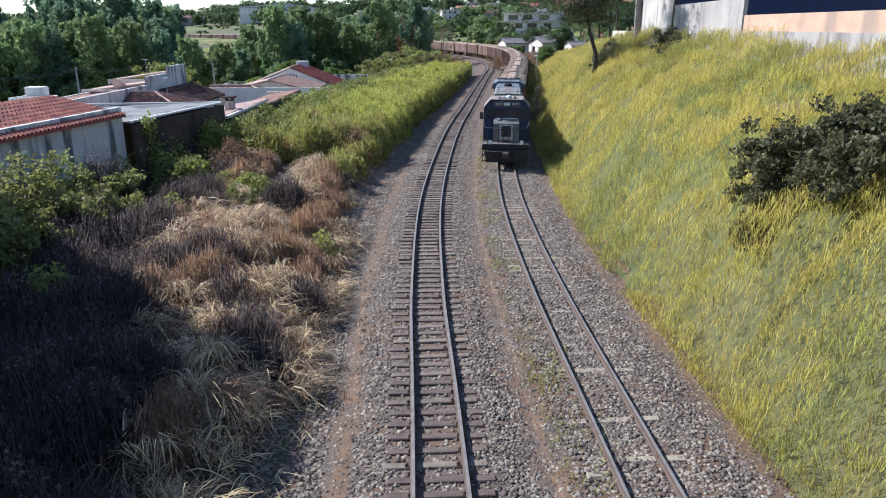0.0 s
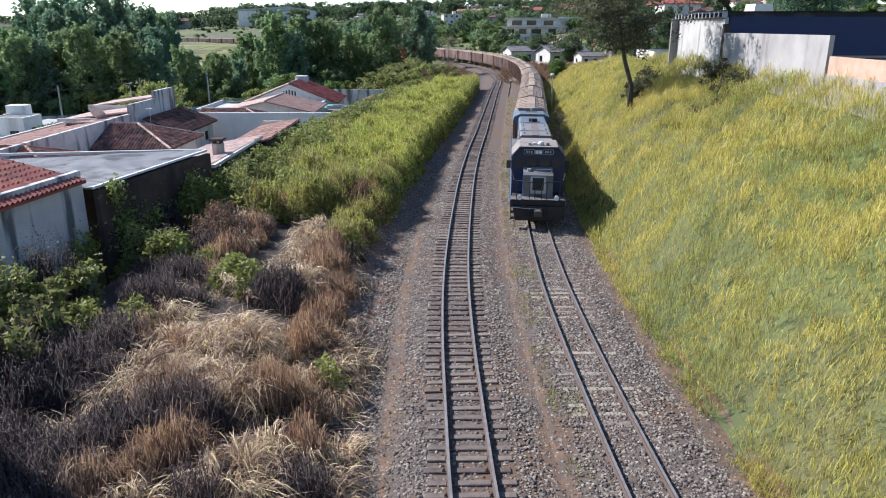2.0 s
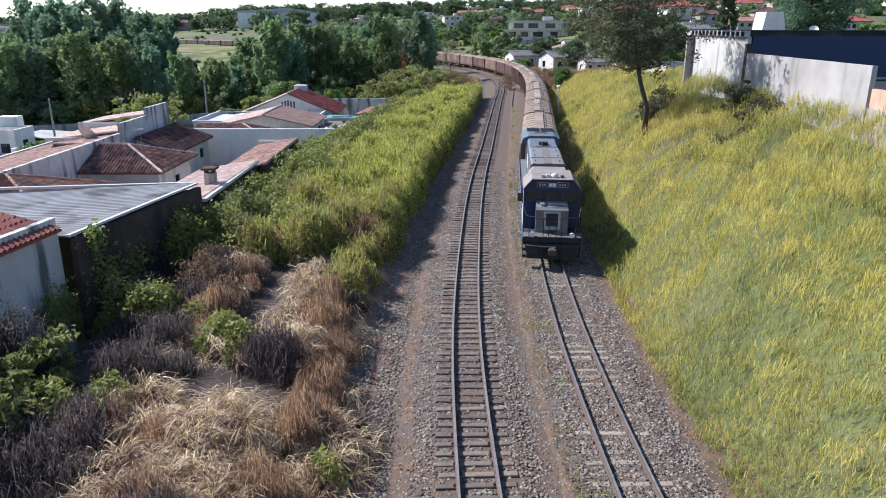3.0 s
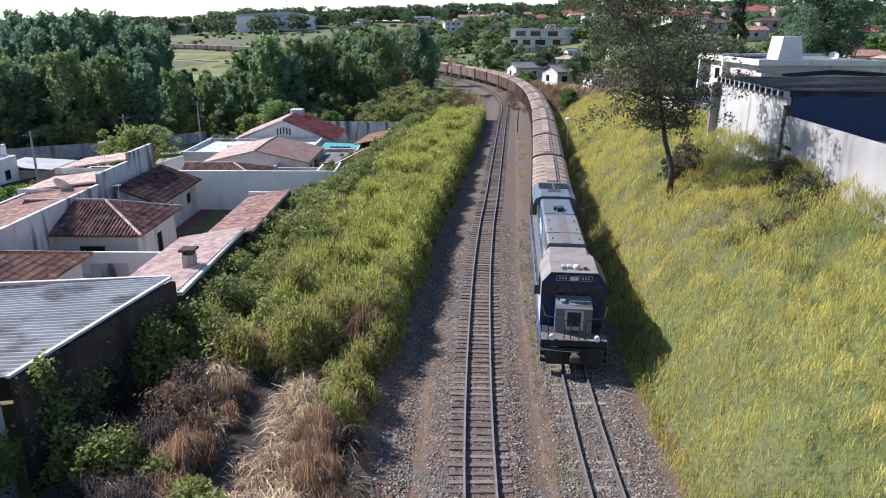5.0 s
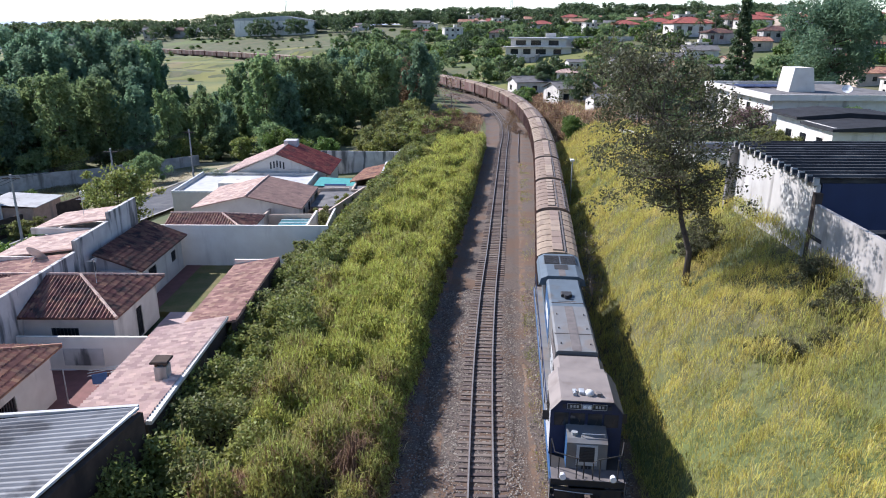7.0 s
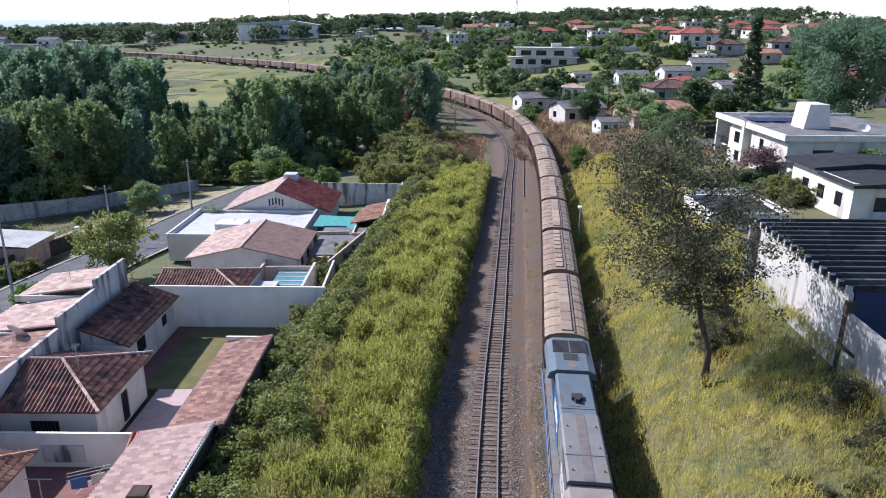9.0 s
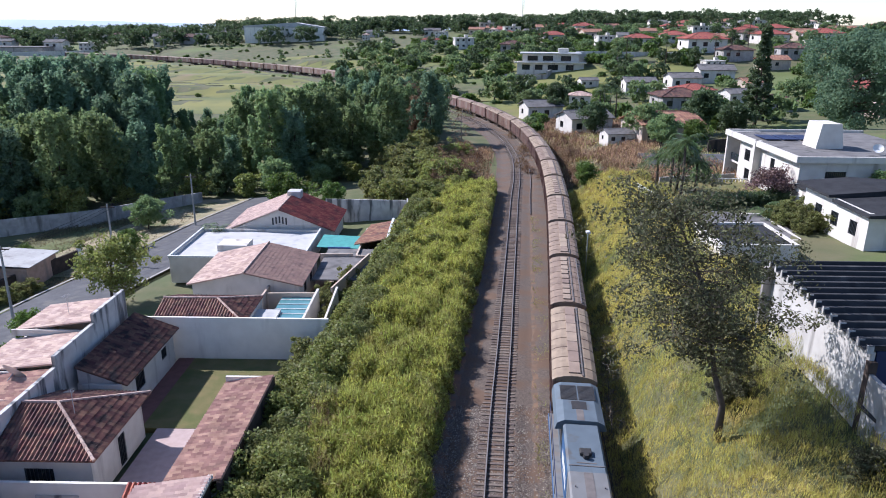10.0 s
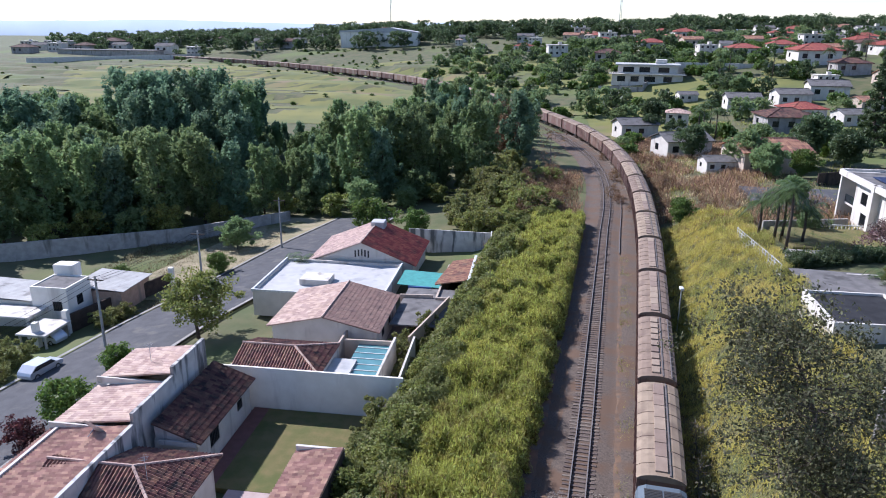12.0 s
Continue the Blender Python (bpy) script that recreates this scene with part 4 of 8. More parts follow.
# ---- plants: prototypes ----
def limb_tree(name, label, category, seed, h, spread, leaves, size, leaf_mat, trunk_r, m=None, crown_from=0.35, lean=(0, 0), clumps=26, clump_r=1.1,
              flat=0.0, long=1.6, shape="round", branch_depth=2, group="", bark="bark", hollow=0.0, small=True, tall=0.75):
    """A tapered trunk, forking limbs and a crown of many leaves in clumps at the limbs' ends."""
    r = np.random.default_rng(seed)
    top = thing(name, label, category, m, group)
    b = Build()
    n = 7
    axis = [np.array([lean[0] * (k / n) ** 1.5 + r.normal(0, 0.012 * h) * (k > 0), lean[1] * (k / n) ** 1.5 + r.normal(0, 0.012 * h) * (k > 0), h * 0.92 * k / n - 0.25 * (k == 0)]) for k in range(n + 1)]
    b.tube(axis, [trunk_r * (1.25 if k == 0 else 1) * (1 - 0.88 * k / n) for k in range(n + 1)], 8)
    C, R = [], []
    for k in range(clumps):
        f = crown_from + (1 - crown_from) * (k + r.uniform(0, 1)) / clumps
        p0 = np.array([np.interp(f * n * 0.97, range(n + 1), [a[i] for a in axis]) for i in range(3)])
        if shape == "round":
            reach = spread * math.sqrt(max(0.05, 1 - ((f - crown_from) / (1 - crown_from) * 1.55 - 0.62) ** 2)) * r.uniform(0.5 + hollow, 1.05)
        elif shape == "cone":
            reach = spread * (1.05 - (f - crown_from) / (1 - crown_from)) * r.uniform(0.7, 1.05)
        else:
            reach = spread * (0.55 + 0.6 * math.sin(math.pi * (f - crown_from) / (1 - crown_from))) * r.uniform(0.35, 1.0)
        a = k * 2.4 + r.normal(0, 0.4)
        rise = r.uniform(0.05, 0.5) * reach if shape != "cone" else r.uniform(-0.15, 0.05) * reach
        p1 = p0 + np.array([math.cos(a) * reach, math.sin(a) * reach, rise])
        mid = (p0 + p1) / 2 + np.array([0, 0, -0.06 * reach]) + r.normal(0, 0.05 * reach, 3)
        w = max(0.015, trunk_r * 0.42 * (1 - 0.75 * f))
        b.tube([p0, mid, p1], [w, w * 0.65, w * 0.25], 5, False)
        ends = [p1]
        for q in range(branch_depth):
            e = mid + (p1 - mid) * r.uniform(0.2, 0.9) + r.normal(0, 0.33 * reach + 0.2, 3) * np.array([1, 1, 0.6])
            b.tube([mid + (p1 - mid) * 0.3, e], [w * 0.4, w * 0.15], 4, False)
            ends.append(e)
        for e in ends:
            C.append(e)
            R.append(clump_r * r.uniform(0.6, 1.25))
    C, R = np.array(C), np.array(R)
    part("trunk", b, M[bark], top, "", True)
    pick = r.integers(0, len(C), leaves)
    d = r.normal(size=(leaves, 3))
    d /= np.linalg.norm(d, axis=1)[:, None]
    P = C[pick] + d * (R[pick] * r.uniform(0.15, 1, leaves) ** 0.6)[:, None] * np.array([1, 1, tall])
    P[:, 2] = np.maximum(P[:, 2], 0.1)
    part("crown", leaf_mesh("crown", P, size * r.uniform(0.6, 1.3, leaves), M[leaf_mat], r, long, flat, small), None, top)
    return top


# ---- buildings ----
def wall_panel(a, b, z0, z1, openings=(), thick=0.2):
    """A straight wall from a to b (x, y), one closed mesh, with openings (along, width, sill, height) that go through it."""
    a, b = np.array(a, float), np.array(b, float)
    L = float(np.linalg.norm(b - a))
    sx = sorted({0.0, L, *[o[0] for o in openings], *[o[0] + o[1] for o in openings]})
    sz = sorted({z0, z1, *[z0 + o[2] for o in openings], *[z0 + o[2] + o[3] for o in openings]})
    nx_, nz_ = len(sx), len(sz)
    w = Build()
    w.v = [(x, y, z) for y in (0.0, thick) for x in sx for z in sz]

    def solid(i, j):
        if not (0 <= i < nx_ - 1 and 0 <= j < nz_ - 1):
            return False
        cx, cz = (sx[i] + sx[i + 1]) / 2, (sz[j] + sz[j + 1]) / 2
        return not any(o[0] < cx < o[0] + o[1] and z0 + o[2] < cz < z0 + o[2] + o[3] for o in openings)

    def at(f, i, j):
        return f * nx_ * nz_ + i * nz_ + j
    for i in range(nx_ - 1):
        for j in range(nz_ - 1):
            if not solid(i, j):
                continue
            w.f.append((at(0, i, j), at(0, i + 1, j), at(0, i + 1, j + 1), at(0, i, j + 1)))
            w.f.append((at(1, i, j + 1), at(1, i + 1, j + 1), at(1, i + 1, j), at(1, i, j)))
            if not solid(i - 1, j):
                w.f.append((at(0, i, j), at(0, i, j + 1), at(1, i, j + 1), at(1, i, j)))
            if not solid(i + 1, j):
                w.f.append((at(1, i + 1, j), at(1, i + 1, j + 1), at(0, i + 1, j + 1), at(0, i + 1, j)))
            if not solid(i, j - 1):
                w.f.append((at(1, i, j), at(1, i + 1, j), at(0, i + 1, j), at(0, i, j)))
            if not solid(i, j + 1):
                w.f.append((at(0, i, j + 1), at(0, i + 1, j + 1), at(1, i + 1, j + 1), at(1, i, j + 1)))
    d = (b - a) / L
    return w.moved(pose(a[0], a[1], 0, 0, 0, math.degrees(math.atan2(d[1], d[0]))))


def fit_window(parent, a, b, z0, o, frame_mat, bars=True):
    """A window or door set back in its opening: pane, frame, bars."""
    a, b = np.array(a, float), np.array(b, float)
    d = (b - a) / np.linalg.norm(b - a)
    m = pose(a[0], a[1], z0, 0, 0, math.degrees(math.atan2(d[1], d[0])))
    s, w, sill, h = o
    k = max(2, int(w / 0.22)) if bars else 1
    gap = (w - 0.14) / k
    f = wall_panel((s, 0), (s + w, 0), sill, sill + h, [(0.07 + i * gap + 0.014, gap - 0.028, 0.06, h - 0.12) for i in range(k)], 0.06)
    f.moved(Matrix.Translation((0, 0.05, 0)))
    win = part("window", f.moved(m), frame_mat, parent)
    part("pane", Build().box(s + 0.05, s + w - 0.05, 0.10, 0.115, sill + 0.04, sill + h - 0.04).moved(m), M["glass"], win)
    return win


def tiled(o, u, v, L, vtop, pitch=0.25, course=0.42, amp=0.10, step=0.02):
    """A roof slope of ridged tile courses: o corner of the eave, u along it, v up the slope, vtop(u) the slope's length there."""
    o, u, v = Vector(o), Vector(u).normalized(), Vector(v).normalized()
    n = u.cross(v).normalized()
    if n.z < 0:
        n = -n
    cols, most = max(1, int(L / pitch)), max(vtop(L * k / 60) for k in range(61))
    rows = max(1, int(most / course))
    rnd = random.Random(int(L * 1000) + rows)
    b = Build()
    for c in range(cols):
        for j in range(rows):
            lift = step + rnd.uniform(-0.008, 0.012)
            i = len(b.v)
            for q in range(5):
                x = L * (c + q / 4) / cols
                wave = amp * (0.5 - 0.5 * math.cos(2 * math.pi * q / 4))
                lim = vtop(x)
                for e in (0, 1):
                    y = min((j + e) * most / rows, lim)
                    b.v.append(tuple(o + u * x + v * y + n * (wave + lift * (1 - e) + 0.06)))
            for q in range(4):
                k = i + 2 * q
                if (Vector(b.v[k]) - Vector(b.v[k + 1])).length + (Vector(b.v[k + 2]) - Vector(b.v[k + 3])).length > 1e-3:
                    b.f.append((k, k + 2, k + 3, k + 1))
    return b


def slab(o, u, v, L, vtop, thick=0.1):
    """The boards under the tiles."""
    o, u, v = Vector(o), Vector(u).normalized(), Vector(v).normalized()
    n = u.cross(v).normalized()
    if n.z < 0:
        n = -n
    pts = [(0, 0), (L, 0)] + [(L * k / 8, vtop(L * k / 8)) for k in range(8, -1, -1) if vtop(L * k / 8) > 0.01]
    up = [o + u * x + v * y + n * 0.05 for x, y in pts]
    dn = [p - n * thick for p in up]
    b = Build()
    i = len(up)
    b.v = [tuple(p) for p in up + dn]
    b.f = [tuple(range(i)), tuple(range(2 * i - 1, i - 1, -1))] + [(k, i + k, i + (k + 1) % i, (k + 1) % i) for k in range(i)]
    return b


def roof_side(parent, o, u, v, L, vtop, tile_mat, **kw):
    p = part("roof", slab(o, u, v, L, vtop), M["tile_old_shaded"] if tile_mat is None else tile_mat, parent)
    part("tiles", tiled(o, u, v, L, vtop, **kw), tile_mat, p)
    return p


def caps(parent, pts, tile_mat, r=0.11):
    b = Build()
    for a, c in zip(pts, pts[1:]):
        a, c = Vector(a), Vector(c)
        n = max(1, int((c - a).length / 0.4))
        for k in range(n):
            b.tube([a + (c - a) * k / n, a + (c - a) * (k + 1.08) / n], [r, r * 0.8], 6)
    part("ridge_tiles", b, tile_mat, parent)


def hip(parent, x0, x1, y0, y1, ze, zr, tile_mat, over=0.4, gable_ends=False, axis=None, ends=(True, True), cap_mat=None, first_mat=None, **kw):
    """A hipped roof, or a gabled one, over a rectangle; ends: which ends slope."""
    x0, x1, y0, y1 = x0 - over, x1 + over, y0 - over, y1 + over
    W, D = x1 - x0, y1 - y0
    along_x = W >= D if axis is None else axis == "x"
    if not along_x:
        # built along x and then turned
        def P(a, c, z):
            return Vector((x0 + c, y1 - a, z))
        W, D = D, W
    else:
        def P(a, c, z):
            return Vector((x0 + a, y0 + c, z))
    rise, half = zr - ze, D / 2
    sl = math.hypot(rise, half)
    i0, i1 = (half if ends[0] and not gable_ends else 0), (half if ends[1] and not gable_ends else 0)
    i0, i1 = min(i0, W / 2), min(i1, W / 2)

    def long_top(x):
        t = sl
        if i0:
            t = min(t, sl * x / i0)
        if i1:
            t = min(t, sl * (W - x) / i1)
        return max(t, 0)
    roof_side(parent, P(0, 0, ze), P(W, 0, ze) - P(0, 0, ze), P(0, half, zr) - P(0, 0, ze), W, long_top, first_mat or tile_mat, **kw)
    roof_side(parent, P(0, D, ze), P(W, D, ze) - P(0, D, ze), P(0, half, zr) - P(0, D, ze), W, long_top, tile_mat, **kw)
    for i, a in ((i0, 0), (i1, W)):
        if i:
            se = math.hypot(rise, i)
            q = i if a == 0 else W - i
            roof_side(parent, P(a, 0, ze), P(a, D, ze) - P(a, 0, ze), P(q, half, zr) - P(a, half, ze), D, lambda y: max(0, se * (1 - abs(y - half) / half)), tile_mat, **kw)
    lift = Vector((0, 0, 0.12))
    cm = cap_mat or tile_mat
    caps(parent, [P(i0, half, zr) + lift, P(W - i1, half, zr) + lift], cm)
    for i, a in ((i0, 0), (i1, W)):
        if i:
            q = i if a == 0 else W - i
            caps(parent, [P(a, 0, ze) + lift, P(q, half, zr) + lift], cm)
            caps(parent, [P(a, D, ze) + lift, P(q, half, zr) + lift], cm)
    if gable_ends or not (ends[0] and ends[1]):
        return P, W, D, half
    return None


def box_walls(parent, x0, x1, y0, y1, z0, z1, wall_mat, windows=None, frame_mat=None, label=""):
    """Four walls; windows: side -> list of (along, width, sill, height)."""
    windows = windows or {}
    t = 0.2
    sides = {"south": ((x0, y0), (x1, y0)), "east": ((x1, y0 + t), (x1, y1 - t)), "north": ((x1, y1), (x0, y1)), "west": ((x0, y1 - t), (x0, y0 + t))}
    for k, (a, b) in sides.items():
        ops = windows.get(k, ())
        w = part("wall", wall_panel(a, b, z0, z1, ops, t), wall_mat, parent, label)
        for o in ops:
            fit_window(w, a, b, z0, o, frame_mat or M["frame_dark"])
    if windows:
        part("inside", Build().box(x0 + 0.9, x1 - 0.9, y0 + 0.9, y1 - 0.9, z0 + 0.02, z1 - 0.4), M["frame_dark"], parent)


def lean(parent, o, e, top_o, L, tile_mat, **kw):
    """One slope: o eave corner, e eave's direction, top_o the corner above o."""
    o, top_o = Vector(o), Vector(top_o)
    ln = (top_o - o).length
    roof_side(parent, o, e, top_o - o, L, lambda x: ln, tile_mat, **kw)


def flat_house(x0, x1, y0, y1, z0, z1, wall_mat, roof_mat, label, windows=None, parapet=0.35, name="house", m=None, roof_drop=0.3):
    top = thing(name, label, "house", m)
    box_walls(top, x0, x1, y0, y1, z0, z1, wall_mat, windows)
    part("roof", Build().box(x0 + 0.2, x1 - 0.2, y0 + 0.2, y1 - 0.2, z1 - roof_drop - 0.12, z1 - roof_drop), roof_mat, top)
    return top


# white boundary wall and the houses beside the line
G = -1.45
wall_1 = part("garden_wall", wall_panel((-27.0, 78.1), (-11.6, 78.1), G - 0.3, 2.2, (), 0.18), M["cream_wall"])
tagged(wall_1, "tall white rendered garden wall with grey stains", "wall", kind="structure")

h = thing("house", "white house with a dark lean-to clay tile roof beside a lawn", "house")
box_walls(h, -27.2, -24.05, 68.6, 77.4, G, 1.35, M["white_wall"], {"east": [(1.6, 1.5, 1.1, 1.2), (6.2, 1.0, 1.3, 0.9)]})
# lean-to tiles hold the slope's shade in their dark colour
lean(h, (-23.55, 68.2, 1.45), (0, 1, 0), (-27.0, 68.2, 2.75), 9.4, M["tile_old_shaded"])
part("gable_wall", Build().extrude([(-27.0, 1.3), (-24.05, 1.3), (-24.05, 1.5), (-26.9, 2.6), (-27.0, 2.6)], 68.5, 68.6), M["mouldy_wall"], h)
part("parapet", Build().box(-26.6, -23.9, 68.15, 68.3, 1.2, 1.55), M["mouldy_wall"], h)

h = thing("house", "white house with a hipped weathered clay tile roof", "house")
box_walls(h, -29.0, -22.0, 59.9, 66.6, G, 1.5, M["white_wall"], {"south": [(3.1, 1.7, 1.15, 1.05)], "east": [(3.0, 0.9, 0.05, 2.1)]})
hip(h, -30.5, -22.0, 59.9, 66.6, 1.55, 2.95, M["tile"], 0.5, axis="x", ends=(False, True), cap_mat=M["tile_pink"])

# long stained party wall in three steps, with the pale roofs that lean on it
for y0, y1, zt in ((72.6, 77.6, 4.75), (67.2, 72.6, 4.1), (46.0, 67.2, 3.35)):
    w = part("party_wall", wall_panel((-27.55, y0), (-27.55, y1), G - 0.4, zt, (), 0.25), M["mouldy_wall"])
    tagged(w, "grey party wall streaked with black mould", "wall", kind="structure")
h = thing("house", "long terraced house with faded pink tile roofs in steps", "house")
box_walls(h, -33.2, -28.0, 46.0, 77.4, -3.2, 2.7, M["white_wall"])
lean(h, (-33.5, 72.7, 3.35), (0, 1, 0), (-27.85, 72.7, 4.15), 4.8, M["tile_pink"], pitch=0.3, amp=0.05)
lean(h, (-33.6, 67.3, 2.75), (0, 1, 0), (-27.85, 67.3, 3.45), 5.2, M["tile_pink"], pitch=0.3, amp=0.05)
lean(h, (-33.7, 46.0, 2.35), (0, 1, 0), (-27.85, 46.0, 3.1), 21.2, M["tile_mid"])
part("fascia", Build().box(-33.7, -27.9, 72.5, 72.66, 3.0, 3.5), M["white_wall"], h)
part("fascia", Build().box(-33.8, -27.9, 67.1, 67.26, 2.5, 2.95), M["white_wall"], h)
dish = thing("satellite_dish", "pale mesh satellite dish on a roof", "satellite dish", pose(-30.0, 66.0, 3.05, 55, 0, 160))
b = Build()
for k in range(4):
    r0, r1 = 0.2 * k, 0.2 * (k + 1)
    b.tube([(0, 0, 0.25 * r0 * r0 + 0.4), (0, 0, 0.25 * r1 * r1 + 0.4)], [r0 + 0.001, r1], 18, False)
part("dish", b, M["metal_grey"], dish)
part("mast", Build().tube([(0, 0, -0.3), (0, 0, 0.42)], 0.03, 6).tube([(0, 0, 0.4), (0, 0, 0.9)], 0.012, 5), M["metal_grey"], dish)

# yard wall, laundry yard, long shed roof along the line
w = part("yard_wall", wall_panel((-27.3, 58.6), (-16.4, 58.6), G - 0.3, 0.75, (), 0.18), M["cream_wall"])
tagged(w, "white rendered yard wall with a smooth top", "wall", kind="structure")
shed = thing("shed", "long narrow lean-to shed with clay tile roof along the railway", "shed")
box_walls(shed, -16.2, -13.6, 56.3, 67.2, G, 1.9, M["mouldy_wall"])
# dark colour paints in the shade on the side facing the line
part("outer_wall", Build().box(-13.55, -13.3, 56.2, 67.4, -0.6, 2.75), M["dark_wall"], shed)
lean(shed, (-16.5, 56.3, 2.25), (0, 1, 0), (-13.3, 56.3, 2.85), 11.0, M["tile_mid"], course=0.36)
part("end_wall", Build().box(-16.5, -13.3, 67.25, 67.45, G, 2.75), M["white_wall"], shed)
shed2 = thing("shed", "lean-to shed with a bright pink tile roof and white fascia", "shed")
box_walls(shed2, -17.6, -14.0, 45.6, 56.2, G, 2.0, M["white_wall"])
# again the shaded side is put into the wall colour
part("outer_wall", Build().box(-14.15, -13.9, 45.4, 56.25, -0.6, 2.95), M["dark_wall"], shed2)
lean(shed2, (-17.9, 45.5, 2.35), (0.02, 1, 0), (-13.95, 45.5, 3.05), 10.75, M["tile_new"], pitch=0.24, course=0.36)
part("fascia", Build().box(-13.97, -13.72, 45.4, 56.3, 2.95, 3.12), M["white_wall"], shed2)
ch = thing("roof_chimney", "small mossy concrete chimney with a cap", "chimney", pose(-14.7, 49.3, 2.95))
part("shaft", Build().box(-0.28, 0.28, -0.28, 0.28, -0.1, 0.75, 0.02), M["concrete"], ch)
part("cap", Build().box(-0.40, 0.40, -0.40, 0.40, 0.92, 1.05, 0.03).box(-0.25, -0.15, -0.25, 0.25, 0.75, 0.92).box(0.15, 0.25, -0.25, 0.25, 0.75, 0.92), M["dark_wall"], ch)
h = thing("house", "white house with an orange clay tile roof", "house")
box_walls(h, -34.0, -23.3, 47.0, 55.0, G, 1.6, M["white_wall"], {"east": [(3.0, 1.4, 1.0, 1.2)]})
hip(h, -34.0, -23.3, 47.0, 55.0, 1.6, 3.1, M["tile_orange"], 0.5)
pk = thing("porch_roof", "small red tiled canopy over a yard door", "canopy")
lean(pk, (-19.3, 57.3, 0.4), (1, 0, 0), (-19.3, 58.5, 0.9), 1.9, M["tile_red"])
part("post", Build().box(-19.2, -19.05, 57.35, 57.5, G, 0.45).box(-17.7, -17.55, 57.35, 57.5, G, 0.45), M["white_wall"], pk)

# corrugated roof beside the line and the stained house before it
tin = thing("workshop", "low workshop with a weathered corrugated sheet roof", "workshop")
b = Build()
nU, nV = 240, 12
A, B_, C_, D_ = Vector((-15.75, 35.6, 3.95)), Vector((-14.1, 44.9, 4.0)), Vector((-27.3, 43.0, 3.65)), Vector((-27.3, 35.6, 3.65))
for i in range(nU + 1):
    f = i / nU
    p, q = A.lerp(B_, f), D_.lerp(C_, f)
    wv = 0.05 * math.cos(2 * math.pi * f * 30)
    for j in range(nV + 1):
        r_ = p.lerp(q, j / nV)
        b.v.append((r_.x, r_.y, r_.z + wv + 0.012 * (j % 4 == 0)))
for i in range(nU):
    for j in range(nV):
        a = i * (nV + 1) + j
        b.f.append((a, a + nV + 1, a + nV + 2, a + 1))
part("corrugated_roof", b, M["tin"], tin, "weathered grey corrugated sheets")
# workshop walls darkened in colour for the side turned from the sun
part("outer_wall", wall_panel((-15.7, 35.6), (-14.0, 44.9), -0.6, 3.85, (), -0.25), M["dark_wall"], tin, "brick wall darkened to stand for its shaded side")
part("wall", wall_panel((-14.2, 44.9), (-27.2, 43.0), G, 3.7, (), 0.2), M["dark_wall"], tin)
part("edge_trim", wall_panel((-15.8, 35.6), (-14.05, 44.95), 3.95, 4.05, (), -0.14), M["sign_white"], tin)
part("edge_trim", wall_panel((-14.0, 45.0), (-27.3, 43.1), 3.93, 4.05, (), -0.18), M["roof_white"], tin)

sh = thing("house", "old house with a white wall blackened by mould", "house")
part("wall", wall_panel((-17.68, 24.45), (-16.05, 35.5), -1.0, 4.75, (), 0.25), M["mouldy_wall"], sh, "white render covered in black mould")
part("wall", wall_panel((-16.3, 35.3), (-27.0, 35.3), -1.5, 4.6, (), 0.2), M["mouldy_wall"], sh)
# unseen tall block, added only to cast shade over the near weedy bank
part("upper_wall", wall_panel((-19.0, -8.0), (-18.4, 24.4), -1.0, 14.2, (), 0.25), M["plaster"], sh)
part("upper_wall", wall_panel((-18.5, 24.3), (-28.0, 24.3), -1.0, 14.2, (), 0.25), M["plaster"], sh)
lean(sh, (-17.18, 24.6, 4.35), (0.14, 1, 0), (-20.98, 25.0, 5.2), 10.7, M["tile_red"])
# roof of the same unseen block
part("upper_roof", Build().extrude([(-30.0, 14.2), (-18.4, 14.2), (-18.4, 14.4), (-24.0, 15.8), (-30.0, 14.4)], -8.0, 24.4), M["tile_old_shaded"], sh)

# lawn, paved yard
for nm, lab, q, z, mt in (("lawn", "mown back garden lawn partly in shade", (-24.0, -13.4, 67.6, 78.0), G + 0.06, "lawn"), ("paved_yard", "dark red paved yard", (-27.2, -17.6, 47.0, 58.5), G + 0.06, "red_paving"),
                          ("paved_path", "pinkish paved path beside the shed", (-21.6, -16.3, 58.8, 67.55), G + 0.065, "pink_paving")):
    ob = part(nm, Build().box(q[0], q[1], q[2], q[3], z - 0.4, z), M[mt])
    tagged(ob, lab, nm.split("_")[0] if nm == "lawn" else "paving", kind="structure")

ob = part("house_path", Build().box(-24.0, -22.7, 67.6, 78.0, G - 0.3, G + 0.075), M["red_paving"])
tagged(ob, "narrow dark red paved path along the house wall", "paving", kind="structure")

# next houses up the street
h = thing("house", "low house with clay tile roofs and a glazed pool cover", "house")
box_walls(h, -27.0, -19.0, 79.5, 85.6, G - 0.3, 1.0, M["white_wall"])
hip(h, -26.4, -19.2, 79.8, 85.4, 1.0, 2.0, M["tile"], 0.3, axis="x", ends=(False, True), cap_mat=M["tile_pink"])
part("parapet_wall", Build().box(-19.2, -14.2, 79.4, 79.6, G, 0.6).box(-14.4, -14.2, 79.6, 88.0, G, 1.0), M["white_wall"], h)
part("porch", Build().box(-19.0, -16.9, 80.0, 84.0, 0.3, 0.5), M["roof_white"], h)
pg = part("pool_cover", Build().box(-17.6, -14.6, 81.8, 87.6, 0.2, 0.28), M["pool_glass"], h, "green-blue glazed cover")
for k in range(5):
    part("glazing_bar", Build().box(-17.6, -14.6, 82.4 + k * 1.1, 82.48 + k * 1.1, 0.28, 0.34), M["frame_white"], pg)
